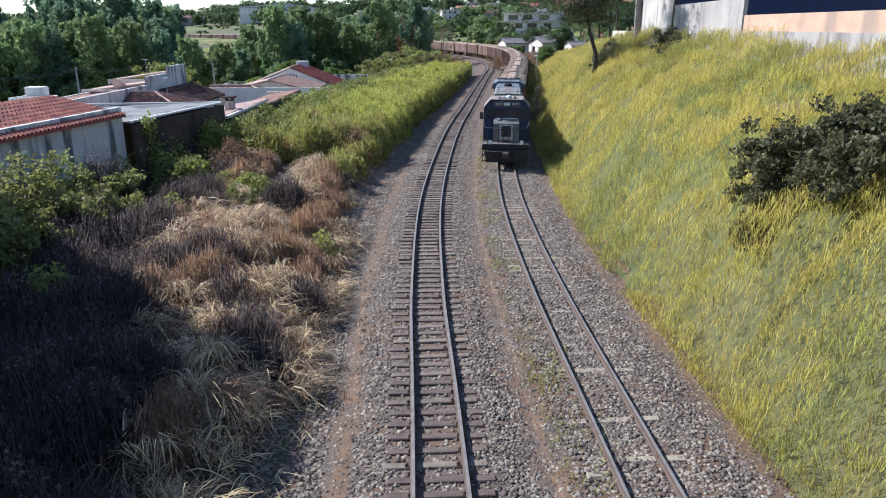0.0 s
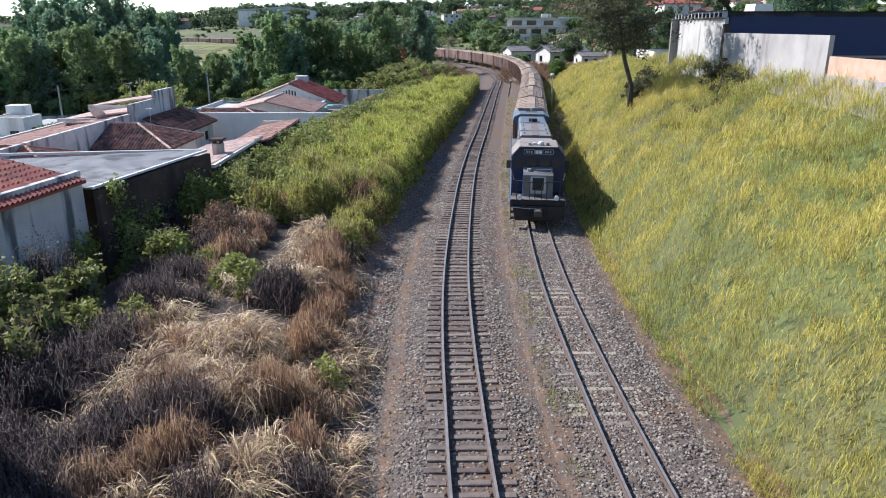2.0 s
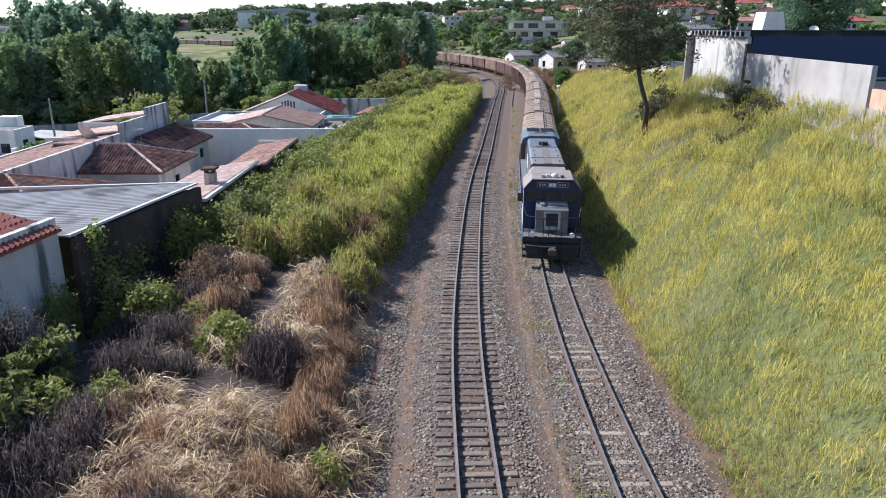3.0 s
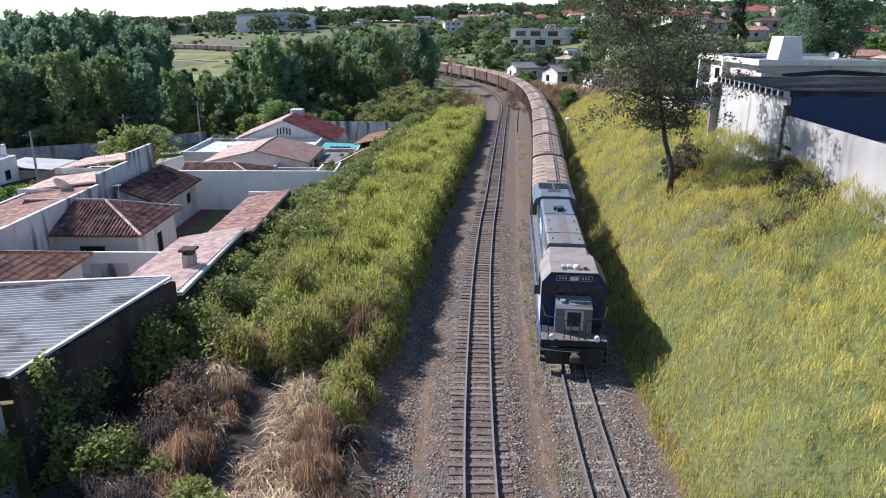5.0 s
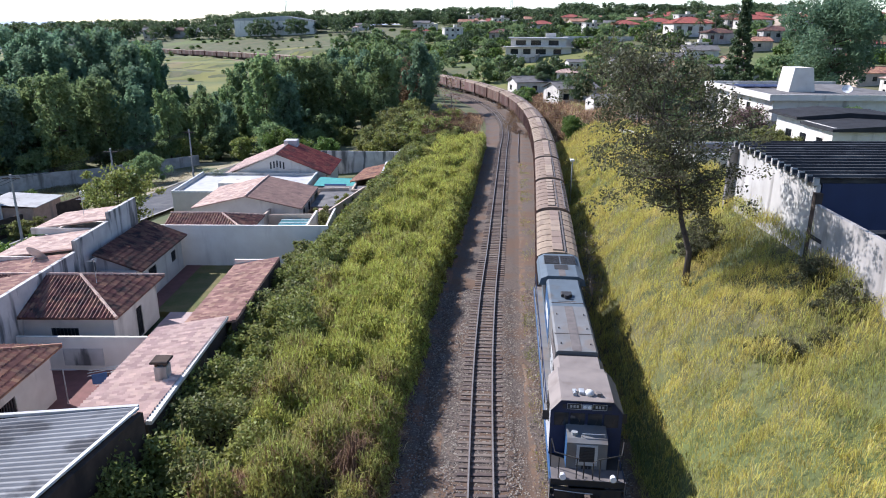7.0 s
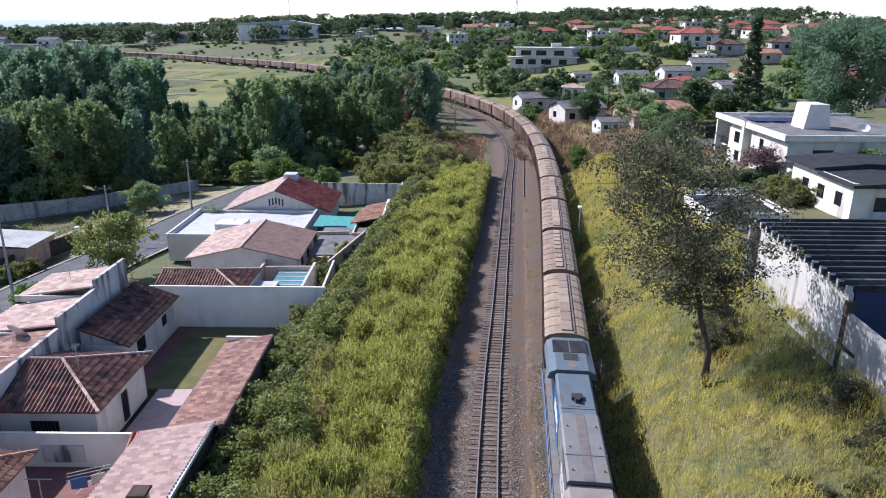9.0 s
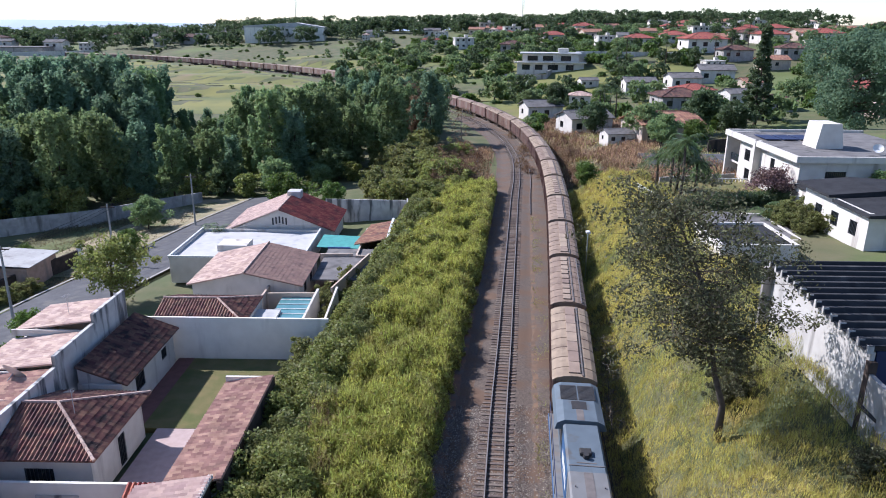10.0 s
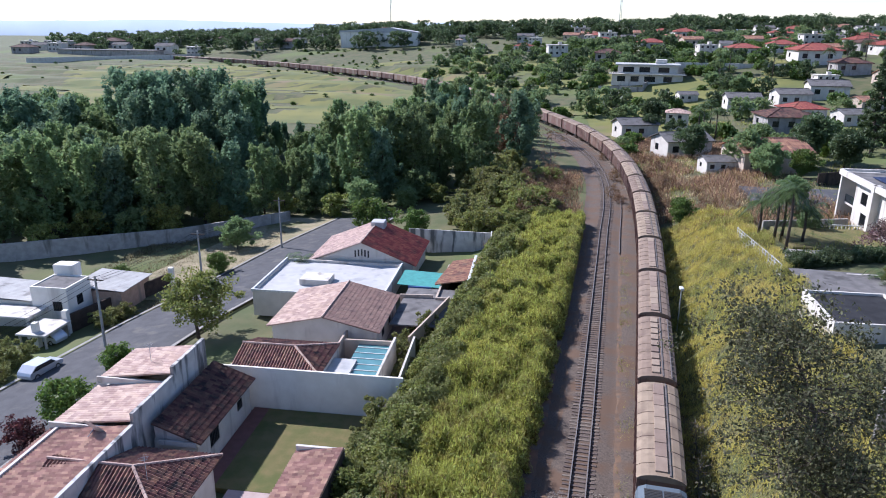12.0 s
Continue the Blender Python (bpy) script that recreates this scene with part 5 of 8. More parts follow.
h = thing("house", "house with a broad faded pink gable roof, its shaded slope coloured brown", "house")
box_walls(h, -26.6, -16.3, 89.0, 98.0, G - 0.5, 1.0, M["white_wall"], {"east": [(5.0, 1.2, 1.2, 1.0), (2.0, 1.2, 1.2, 1.0)]})
# west slope in lit pink, east slope with its shade in the colour
hip(h, -26.6, -16.3, 89.0, 98.0, 0.95, 2.2, M["tile_pink_shaded"], 0.4, axis="y", ends=(False, False), cap_mat=M["tile_pink"], first_mat=M["tile_pink"], pitch=0.3, amp=0.05)
for y in (88.98, 97.85):
    part("gable", Build().extrude([(-26.6, 0.95), (-16.3, 0.95), (-21.45, 2.1)], y, y + 0.17), M["white_wall"], h)
h = thing("house", "low flat-roofed white house with parapet roofs", "house")
box_walls(h, -33.0, -18.2, 99.5, 110.8, G - 1.5, 0.1, M["white_wall"])
part("roof", Build().box(-32.8, -18.4, 99.7, 110.6, -0.4, -0.2), M["roof_white"], h)
part("roof_box", Build().box(-28.6, -25.2, 102.6, 105.2, -0.2, 0.5), M["white_wall"], h)
part("parapet", Build().box(-33.1, -18.1, 99.4, 99.6, 0.0, 0.25).box(-18.3, -18.1, 99.6, 110.8, 0.0, 0.25).box(-33.1, -32.9, 99.6, 110.8, 0.0, 0.25), M["frame_white"], h)
h = thing("house", "white house with a red tiled gable roof and water tank", "house")
box_walls(h, -30.0, -17.0, 111.6, 121.4, -3.2, -0.3, M["white_wall"])
hip(h, -30.0, -16.9, 111.6, 121.4, -0.25, 2.5, M["tile_red"], 0.4, axis="y", ends=(False, False), cap_mat=M["tile_pink"], first_mat=M["tile_new"])
part("gable", Build().extrude([(-30.0, -0.3), (-16.9, -0.3), (-23.45, 2.4)], 111.45, 111.62), M["white_wall"], h)
for k in range(5):
    part("gable_slot", Build().box(-24.4 + k * 0.42, -24.2 + k * 0.42, 111.42, 111.46, 0.5 + 0.12 * (2 - abs(k - 2)), 1.4 + 0.1 * (2 - abs(k - 2))), M["frame_dark"], h)
part("water_tank", Build().box(-24.0, -22.2, 118.6, 120.4, 1.5, 3.1, 0.05), M["roof_white"], h)
h = thing("house", "small house with an orange lean-to tile roof against the bank", "house")
box_walls(h, -12.3, -8.9, 99.5, 110.5, G - 0.5, 0.5, M["beige_wall"])
lean(h, (-12.9, 103.2, 0.55), (0.13, 1, 0), (-9.2, 103.0, 1.35), 8.3, M["tile_orange"])
part("fascia", Build().extrude([(-9.2, 1.2), (-8.9, 1.2), (-8.9, 1.5), (-9.2, 1.5)], 99.5, 111.6), M["frame_white"], h)
part("grey_roof", Build().box(-15.8, -10.2, 92.5, 102.6, 0.1, 0.25), M["roof_grey"], h)
part("blue_wall", Build().box(-15.9, -13.3, 102.7, 102.9, G - 0.5, 0.4), M["blue_wall"], h)
aw = part("awning", Build().extrude([(-17.6, -0.3), (-12.6, -0.5), (-12.6, -0.42), (-17.6, -0.22)], 104.8, 109.8), M["teal"])
tagged(aw, "teal fabric awning over a courtyard", "awning")
part("awning_post", Build().tube([(-12.7, 104.9, -2.4), (-12.7, 104.9, -0.45)], 0.05, 6).tube([(-12.7, 109.7, -2.4), (-12.7, 109.7, -0.45)], 0.05, 6), M["metal_grey"], aw)
for a, c, zt, nm in (((-13.0, 88.2), (-10.6, 98.8), 1.0, "beige_wall"), ((-20.0, 124.9), (-8.2, 124.5), 0.6, "mouldy_wall"), ((-8.2, 124.5), (-7.2, 112.0), 0.9, "mouldy_wall"), ((-12.2, 78.3), (-12.4, 88.0), 1.2, "white_wall")):
    w = part("garden_wall", wall_panel(a, c, -3.0, zt, (), 0.18), M[nm])
    tagged(w, "rendered garden wall weathered by rain", "wall", kind="structure")

# concrete building on the bank and its neighbours
gb = thing("warehouse", "raw concrete building with a dark corrugated roof on the bank", "building")
part("wall", wall_panel((17.35, 55.0), (18.1, 66.8), 5.2, 11.0, (), 0.22), M["pale_plaster"], gb)
gw = part("long_wall", wall_panel((16.4, 40.0), (17.3, 54.8), 6.0, 10.05, (), 0.22), M["plaster"], gb)
part("pilaster", Build().box(17.05, 17.4, 54.75, 55.1, 5.6, 10.6), M["dark_wall"], gb)
part("navy_cladding", wall_panel((17.45, 55.05), (33.0, 55.05), 6.0, 11.05, (), 0.15), M["navy_sheet"], gb, "dark blue sheet cladding")
part("rust_flashing", Build().box(17.5, 33.0, 54.7, 55.04, 8.5, 8.62), M["brick_wall"], gb)
part("end_wall", Build().box(17.3, 33.0, 66.6, 66.85, 6.0, 11.0), M["plaster"], gb)
part("lower_roof", Build().extrude([(17.0, 8.3), (33.0, 8.3), (33.0, 8.5), (17.0, 8.5)], 40.0, 54.7), M["roof_dark"], gb)
for k, yy in enumerate((58.2, 61.6)):
    x = 17.35 + 0.0636 * (yy - 55)
    wf = part("window", Build().box(x - 0.07, x - 0.02, yy, yy + 1.1, 9.0, 10.4), M["frame_dark"], gb)
    for q in range(3):
        part("slat", Build().box(x - 0.10, x - 0.07, yy, yy + 1.1, 9.2 + q * 0.4, 9.25 + q * 0.4), M["concrete"], wf)
CHANNEL = [(0.0, 0.30), (0.10, 0.30), (0.22, 0.0), (0.70, 0.0), (0.82, 0.30), (0.92, 0.30)]
rf = Build()
for k in range(13):
    y0 = 54.9 + k * 0.92
    x0 = 16.95 + 0.0636 * (y0 - 55)
    for (a0, z0), (a1, z1) in zip(CHANNEL, CHANNEL[1:]):
        p = [(x0, y0 + a0, 11.08 + z0), (x0, y0 + a1, 11.08 + z1), (33.0, y0 + a1, 11.08 + z1), (33.0, y0 + a0, 11.08 + z0)]
        rf.poly(p)
        rf.poly([(q[0], q[1], q[2] - 0.03) for q in reversed(p)])
    for a0, a1 in ((0.0, 0.16), (0.76, 0.92)):
        part("sheet_end", Build().extrude([(y0 + a0, 10.99), (y0 + a1, 10.99), (y0 + a1 - 0.03, 11.37), (y0 + a0 + 0.03, 11.37)], x0 - 0.05, x0 + 0.25, "x"), M["pale_plaster"], gb)
part("corrugated_roof", rf, M["roof_channel"], gb, "dark deep-channelled roof sheets")
part("conduit", Build().tube([(17.35 + 0.0636 * q - 0.06, 55.2 + q, 9.05 - 0.02 * q) for q in (0, 3, 6, 9, 11.4)], 0.05, 6), M["dark_wall"], gb)
part("brick_base", wall_panel((16.3, 40.0), (17.2, 54.8), 5.0, 6.6, (), 0.1), M["brick_wall"], gb)
part("base_ledge", wall_panel((16.1, 40.0), (17.0, 54.8), 6.55, 6.75, (), 0.3), M["concrete"], gb)
bw = part("boundary_wall", wall_panel((15.6, 14.0), (16.4, 39.8), 8.35, 9.15, (), 0.2), M["brick_wall"])
bw2 = part("boundary_wall_base", wall_panel((15.56, 14.0), (16.36, 39.8), 5.8, 8.35, (), 0.24), M["plaster"])
tagged(bw2, "pale rendered base of the boundary wall", "wall", kind="structure")
tagged(bw, "unrendered salmon brick boundary wall on the bank", "wall", kind="structure")
ob_ = thing("outbuilding", "low white outbuilding with a dark flat roof on the bank", "outbuilding")
box_walls(ob_, 20.2, 26.5, 80.8, 87.6, 4.5, 8.05, M["white_wall"])
part("roof", Build().box(20.4, 26.8, 81.0, 87.8, 7.7, 7.85), M["roof_dark"], ob_)

h = thing("house", "white house with low dark roofs and shuttered windows", "house")
box_walls(h, 33.6, 43.0, 84.0, 95.2, 6.0, 9.9, M["white_wall"], {"west": [(2.0, 1.3, 1.4, 1.3), (5.0, 1.3, 1.4, 1.3), (8.2, 1.2, 1.4, 1.3)], "south": [(2.0, 1.4, 1.4, 1.3)]})
part("roof", Build().extrude([(32.9, 9.95), (43.6, 9.95), (43.6, 10.3), (38.0, 10.6), (32.9, 10.2)], 89.6, 95.9), M["roof_dark"], h)
part("roof", Build().extrude([(33.2, 9.6), (43.6, 9.6), (43.6, 9.9), (38.0, 10.15), (33.2, 9.85)], 83.4, 89.5), M["roof_dark"], h)
h = thing("house", "modern white flat-roofed house with a tall water tower", "house")
box_walls(h, 38.0, 56.0, 106.0, 123.4, 3.6, 10.4, M["white_wall"], {"west": [(1.6, 1.8, 4.0, 1.5), (5.4, 1.2, 3.8, 1.9), (9.6, 1.2, 3.8, 1.9), (12.6, 3.2, 1.4, 2.2), (2.2, 2.6, 1.4, 1.6)], "south": [(3.0, 2.4, 4.0, 1.5), (9.0, 2.0, 4.0, 1.5)]})
# open loggia at the far end between two white fins, on two floors
part("fin", Build().box(37.1, 38.0, 116.6, 117.3, 3.6, 10.9), M["white_wall"], h)
part("fin", Build().box(37.4, 42.0, 126.6, 127.0, 2.5, 10.6), M["white_wall"], h)
part("loggia_floor", Build().box(38.2, 42.0, 123.4, 126.6, 6.5, 6.8), M["white_wall"], h)
part("loggia_back", Build().box(41.8, 42.0, 123.4, 126.6, 2.5, 10.0), M["plaster"], h)
part("glass_balustrade", Build().box(38.15, 38.2, 123.5, 126.5, 6.8, 7.8), M["glass"], h)
part("roof", Build().box(37.6, 56.4, 105.6, 127.2, 10.404, 10.55), M["roof_grey"], h)
part("parapet", Build().box(37.2, 56.7, 105.3, 105.6, 10.2, 10.9).box(37.2, 37.6, 105.6, 127.2, 10.2, 10.9).box(37.6, 56.7, 127.2, 127.5, 10.2, 10.9), M["white_wall"], h)
for k in range(4):
    part("solar_panel", Build().box(39.5 + 2.3 * k, 41.5 + 2.3 * k, 119.0, 123.0, 10.7, 10.78), M["navy_sheet"], h)
part("water_tower", Build().extrude([(43.0, 10.5), (46.4, 10.5), (45.8, 13.6), (43.4, 13.6)], 113.0, 116.5), M["white_wall"], h)
part("terrace_slab", Build().box(34.2, 38.0, 112.0, 118.0, 4.2, 4.9), M["kerb"], h)
for k in range(9):
    part("baluster", Build().box(33.6 + 0.45 * k, 33.68 + 0.45 * k, 118.1, 118.18, 4.4, 5.6), M["frame_white"], h)
part("handrail", Build().box(33.5, 37.4, 118.08, 118.2, 5.55, 5.66), M["frame_white"], h)
part("wing", Build().box(37.6, 44.0, 99.6, 105.2, 4.6, 7.6), M["white_wall"], h)
part("wing_roof", Build().box(37.3, 44.3, 99.3, 105.2, 7.604, 7.8), M["roof_dark"], h)
sd = thing("satellite_dish", "white satellite dish on a flat roof", "satellite dish", pose(48.5, 109.5, 11.0, 50, 0, -20))
part("dish", Build().tube([(0, 0, 0.3), (0, 0, 0.36), (0, 0, 0.5)], [0.05, 0.32, 0.6], 18, False), M["sign_white"], sd)
part("mast", Build().tube([(0, 0, -0.5), (0, 0, 0.4)], 0.05, 6), M["metal_grey"], sd)
gr = thing("garage", "low garage with a grey sheet roof behind the bank", "garage")
box_walls(gr, 22.8, 30.5, 88.0, 97.6, 4.0, 6.3, M["white_wall"])
part("roof", Build().extrude([(22.5, 6.35), (31.0, 6.1), (31.0, 6.2), (22.5, 6.45)], 87.6, 98.0), M["roof_grey"], gr)

# white railing on the bank
fe = thing("fence", "white metal railing along the top of the bank", "fence")
for k in range(17):
    f = k / 16
    x, y = 21.7 + 0.4 * f, 97.6 + 17.5 * f
    z = height(x, y)
    part("post", Build().box(x - 0.05, x + 0.05, y - 0.05, y + 0.05, z - 0.2, z + 1.5), M["frame_white"], fe)
for hgt in (0.35, 0.75, 1.1, 1.45):
    part("rail", Build().tube([(21.7 + 0.4 * k / 8, 97.6 + 17.5 * k / 8, height(21.7 + 0.4 * k / 8, 97.6 + 17.5 * k / 8) + hgt) for k in range(9)], 0.035, 5), M["frame_white"], fe)

# street and kerbs
street = [(-46, 36), (-45, 74), (-42.6, 95), (-38.8, 112), (-36, 128), (-31, 150)]
st_line = Line(street)
ob = part("street", strip(st_line, 0, st_line.length, 1.5, -6.6, 4.5, lambda o, x, y: height(x, y) + 0.3, M["asphalt"], "street", 10))
tagged(ob, "grey asphalt street behind the houses", "street", kind="structure")
for o in (-6.7, 4.6):
    ob = part("kerb", strip(st_line, 0, st_line.length, 1.5, o - 0.3 if o < 0 else o - 0.15, o + 0.15 if o < 0 else o + 0.3, lambda q, x, y: height(x, y) + 0.42, M["kerb"], "kerb", 2))
    tagged(ob, "pale concrete kerb along the street", "kerb", kind="structure")
ob = part("vacant_lot", strip(st_line, st_line.s_at_y(104), st_line.length, 1.5, -19.0, -7.0, lambda o, x, y: height(x, y) + 0.24, M["lot"], "vacant_lot", 12))
tagged(ob, "dry tan grass and bare earth of a vacant lot", "ground", kind="structure")
for a, c in (((-90, 120), (-61, 136)), ((-61, 136), (-47, 150))):
    w = part("lot_wall", wall_panel(a, c, -8.5, -4.6, (), 0.25), M["concrete"])
    tagged(w, "long grey concrete wall before the wood", "wall", kind="structure")


# ---- trees ----
limb_tree("tree", "tall thinly leaved tree with bare lower branches on the bank", "tree", 11, 13.6, 4.6, 23000, 0.118, "leaf_olive", 0.19, pose(12.2, 58.2, 4.6), 0.34, (-3.7, 0.3), 56, 0.8, shape="loose", branch_depth=5, small=False)
FOREST = []
for k in range(7):
    FOREST.append(limb_tree("tree", "tall slender grey-green woodland tree" if k % 2 else "tall dense green woodland tree", "tree", 40 + k, 15 + 1.5 * (k % 3), 2.5 + 0.4 * (k % 2), 6600, 0.40, ("leaf_gum_hazed", "leaf_forest", "leaf_gum_hazed", "leaf_forest")[k % 4], 0.2,
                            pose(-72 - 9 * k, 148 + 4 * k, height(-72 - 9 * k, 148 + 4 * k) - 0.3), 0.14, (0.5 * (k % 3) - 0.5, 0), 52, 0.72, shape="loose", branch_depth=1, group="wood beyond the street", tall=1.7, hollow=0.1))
UNDER = [limb_tree("tree", "low leafy tree at the edge of the wood", "tree", 50 + k, 6.0, 2.6, 3200, 0.36, ("leaf_forest", "leaf_weed")[k], 0.12, pose(-70 - 8 * k, 136, height(-70 - 8 * k, 136) - 0.3), 0.1, (0, 0), 22, 1.0, branch_depth=1, group="wood beyond the street") for k in (0, 1)]


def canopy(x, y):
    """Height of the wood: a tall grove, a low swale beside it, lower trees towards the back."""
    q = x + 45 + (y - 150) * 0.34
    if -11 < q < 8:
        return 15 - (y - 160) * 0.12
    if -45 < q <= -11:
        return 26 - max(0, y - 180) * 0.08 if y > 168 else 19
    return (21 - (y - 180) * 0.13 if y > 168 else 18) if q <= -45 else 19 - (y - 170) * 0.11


rng = np.random.default_rng(5)
spots = []
tries = 0
while len(spots) < 390 and tries < 40000:
    tries += 1
    x, y = rng.uniform(-190, 2), rng.uniform(112, 240)
    near = 122.5 + (x + 90) * 0.552 if x < -61 else 138.5 + (x + 61) if x < -47 else 150.5 + (x + 47) * 0.2
    if y < max(near + 1.0, 112) or y > 238 + (x + 40) * 0.35 and x < -40 or (x > -13 and y < 182) or x > main_line.at(main_line.s_at_y(min(y, 300)))[0] - 10:
        continue
    edge = y < near + 9
    if all((x - a) ** 2 + (y - c) ** 2 > (5 if edge and e else 12.5) for a, c, e in spots):
        spots.append((x, y, edge and rng.uniform() < 0.65))
spots.sort(key=lambda p: p[1] - (122.5 + (p[0] + 90) * 0.552 if p[0] < -61 else 150.5 + (p[0] + 61) * 0.3))
WOODLAND = []
for n_, (x, y, low) in enumerate(spots):
    turn = pose(x, y, height(x, y) - 0.3, 0, 0, rng.uniform(0, 360))
    if low and n_ < 215:
        copy_thing(UNDER[rng.integers(0, 2)], turn @ Matrix.Scale(rng.uniform(0.6, 1.25), 4))
    else:
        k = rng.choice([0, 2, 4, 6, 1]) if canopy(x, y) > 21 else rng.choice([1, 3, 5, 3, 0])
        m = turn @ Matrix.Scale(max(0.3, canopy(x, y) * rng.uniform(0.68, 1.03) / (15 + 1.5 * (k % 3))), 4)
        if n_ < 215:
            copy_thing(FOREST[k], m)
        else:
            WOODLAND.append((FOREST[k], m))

for k, (x, y, q) in enumerate(((-20, 236, 0.95), (-27, 246, 1.0), (-13, 224, 0.75), (-33, 252, 0.9), (-24, 232, 0.8), (-17, 218, 0.7), (-38, 262, 0.95), (-10, 210, 0.62), (-44, 268, 0.8), (-30, 240, 0.85))):
    copy_thing(FOREST[(2 * k + 1) % 7], pose(x, y, height(x, y) - 0.3, 0, 0, 77 * k) @ Matrix.Scale(q, 4))
for k, (x, y, h) in enumerate(((-12.5, 199, 13.0), (-15.0, 206, 12.0), (-9.5, 190, 10.0))):
    limb_tree("tree", "thin reddish-brown tree beside the railway curve", "tree", 160 + k, h, 3.4, 3600, 0.3, "leaf_brown", 0.2, pose(x, y, height(x, y) - 0.2), 0.25, (0.3, 0), 34, 0.9, shape="loose", branch_depth=2, tall=1.3)
BROAD = [limb_tree("tree", "rounded green garden tree", "tree", 60 + k, 6.5, 2.6, 6500, 0.27, ("leaf_dark", "leaf_bright", "leaf_forest")[k], 0.16, pose(*p, height(*p) - 0.1), 0.25, (0, 0), 24, 0.95)
         for k, p in enumerate(((46.0, 172), (-27.8, 134), (38, 160)))]
limb_tree("tree", "spreading green street tree with an open crown", "tree", 66, 7.6, 4.0, 6800, 0.24, "leaf_weed", 0.2, pose(-37.0, 94, height(-37.0, 94) - 0.1), 0.3, (0.4, 0), 30, 0.95, shape="loose")
for x, y, s, k in ((-41, 85.5, 0.5, 1), (-38.6, 75, 0.75, 1), (-20.5, 133, 0.7, 1), (-49, 131, 0.85, 2), (-57, 112, 0.55, 1), (18.4, 131, 0.6, 1), (51, 178, 1.5, 0), (55, 170, 1.2, 0), (36, 168, 1.2, 2),
                   (30, 184, 1.1, 0), (44, 160, 0.8, 1), (26, 222, 0.9, 0), (20, 236, 1.0, 2), (30, 246, 1.1, 0), (-46, 118, 0.5, 1), (35, 136, 0.7, 2), (31, 118, 0.5, 2), (47, 104, 0.6, 2)):
    copy_thing(BROAD[k], pose(x, y, height(x, y) - 0.1, 0, 0, rng.uniform(0, 360)) @ Matrix.Scale(s, 4))
limb_tree("tree", "huge spreading old tree behind the houses", "tree", 71, 20, 9.5, 26000, 0.36, "leaf_gum_hazed", 0.6, pose(69, 153.5, height(69, 153.5)), 0.25, (1, 0), 46, 2.3, shape="loose")
limb_tree("conifer", "tall dark cone-shaped conifer among houses", "tree", 72, 24, 3.6, 12000, 0.38, "leaf_dark", 0.35, pose(66, 186, height(66, 186)), 0.08, (0, 0), 80, 0.8, shape="cone", branch_depth=1)
limb_tree("bare_tree", "leafless grey tree beside the railway curve", "tree", 73, 10, 3.6, 260, 0.25, "leaf_brown", 0.16, pose(0.1, 174, height(0.1, 174)), 0.35, (0.3, 0), 40, 0.7, shape="loose", branch_depth=4, bark="twig")


limb_tree("flowering_tree", "small tree covered in dull pink blossom by the terrace", "tree", 74, 4.0, 2.0, 5200, 0.17, "flower", 0.14, pose(35.2, 107.2, 5.0), 0.35, (0.3, 0), 24, 0.8)
HEDGE = limb_tree("bush", "dense dark green hedge bush at the terrace edge", "bush", 75, 1.6, 1.0, 4200, 0.13, "leaf_dark", 0.05, pose(24.6, 101.6, 5.2), 0.05, (0, 0), 24, 0.45, bark="twig")
for k in range(11):
    copy_thing(HEDGE, pose(25.6 + 1.05 * k, 101.9 + 0.42 * k, 5.1, 0, 0, 50 * k) @ Matrix.Scale(0.8 + 0.06 * (k % 4), 4))


def palm(x, y, h, seed):
    r = np.random.default_rng(seed)
    top = thing("palm_tree", "slender palm with arching feathered fronds", "palm", pose(x, y, height(x, y) - 0.1))
    part("trunk", Build().tube([(0, 0, 0), (0.1, 0, h * 0.5), (0.0, 0.1, h)], [0.2, 0.15, 0.13], 8), M["bark"], top, "", True)
    P, az, hh, bb = [], [], [], []
    for k in range(26):
        a = k * 2.4
        L, up = r.uniform(2.0, 3.0), r.uniform(-0.5, 1.3)
        for q in range(1, 22):
            f = q / 22
            p = np.array([math.cos(a) * L * f, math.sin(a) * L * f, h + up * math.sin(math.pi * f * 0.75) * 1.3 - 2.1 * f * f])
            for sd in (-1, 1):
                P.append(p), az.append(a + sd * 1.15), hh.append(0.05), bb.append(0.75 * math.sin(math.pi * min(f + 0.12, 0.97)))
    part("fronds", blade_mesh("fronds", np.array(P), np.array(hh), np.full(len(P), 0.09), np.array(bb), M["palm_leaf"], r, np.array(az), np.full(len(P), -5.0)), None, top)
    return top


for k, (x, y, h) in enumerate(((25.2, 111.6, 6.2), (26.6, 113.4, 5.2), (25.2, 107.4, 7.2), (28.2, 111.4, 4.2), (24.2, 114.2, 4.6), (60, 300, 8), (66, 312, 9), (78, 300, 8), (35, 205, 8), (38, 214, 8.5), (40, 209, 7.5), (-31.5, 111.5, 3.2), (96, 300, 9), (104, 306, 10), (112, 310, 9), (120, 330, 10), (42, 225, 8))):
    palm(x, y, h, 90 + k)

for k, (x, y, h) in enumerate(((8.6, 65.0, 3.0), (9.3, 69.5, 3.4), (10.0, 74.0, 3.2), (9.0, 67.0, 2.2))):
    limb_tree("bare_shrub", "leafless grey shrub at the foot of the bank", "bush", 140 + k, h, 1.4, 60, 0.08, "leaf_brown", 0.05, pose(x, y, height(x, y) - 0.1), 0.08, (-0.4, 0), 26, 0.4, shape="loose", branch_depth=4, bark="twig")
limb_tree("bush", "dark maroon leaved garden shrub beside the street", "bush", 150, 2.6, 1.3, 3200, 0.16, "leaf_maroon", 0.07, pose(-40.8, 72.6, height(-40.8, 72.6)), 0.15, (0, 0), 24, 0.5)
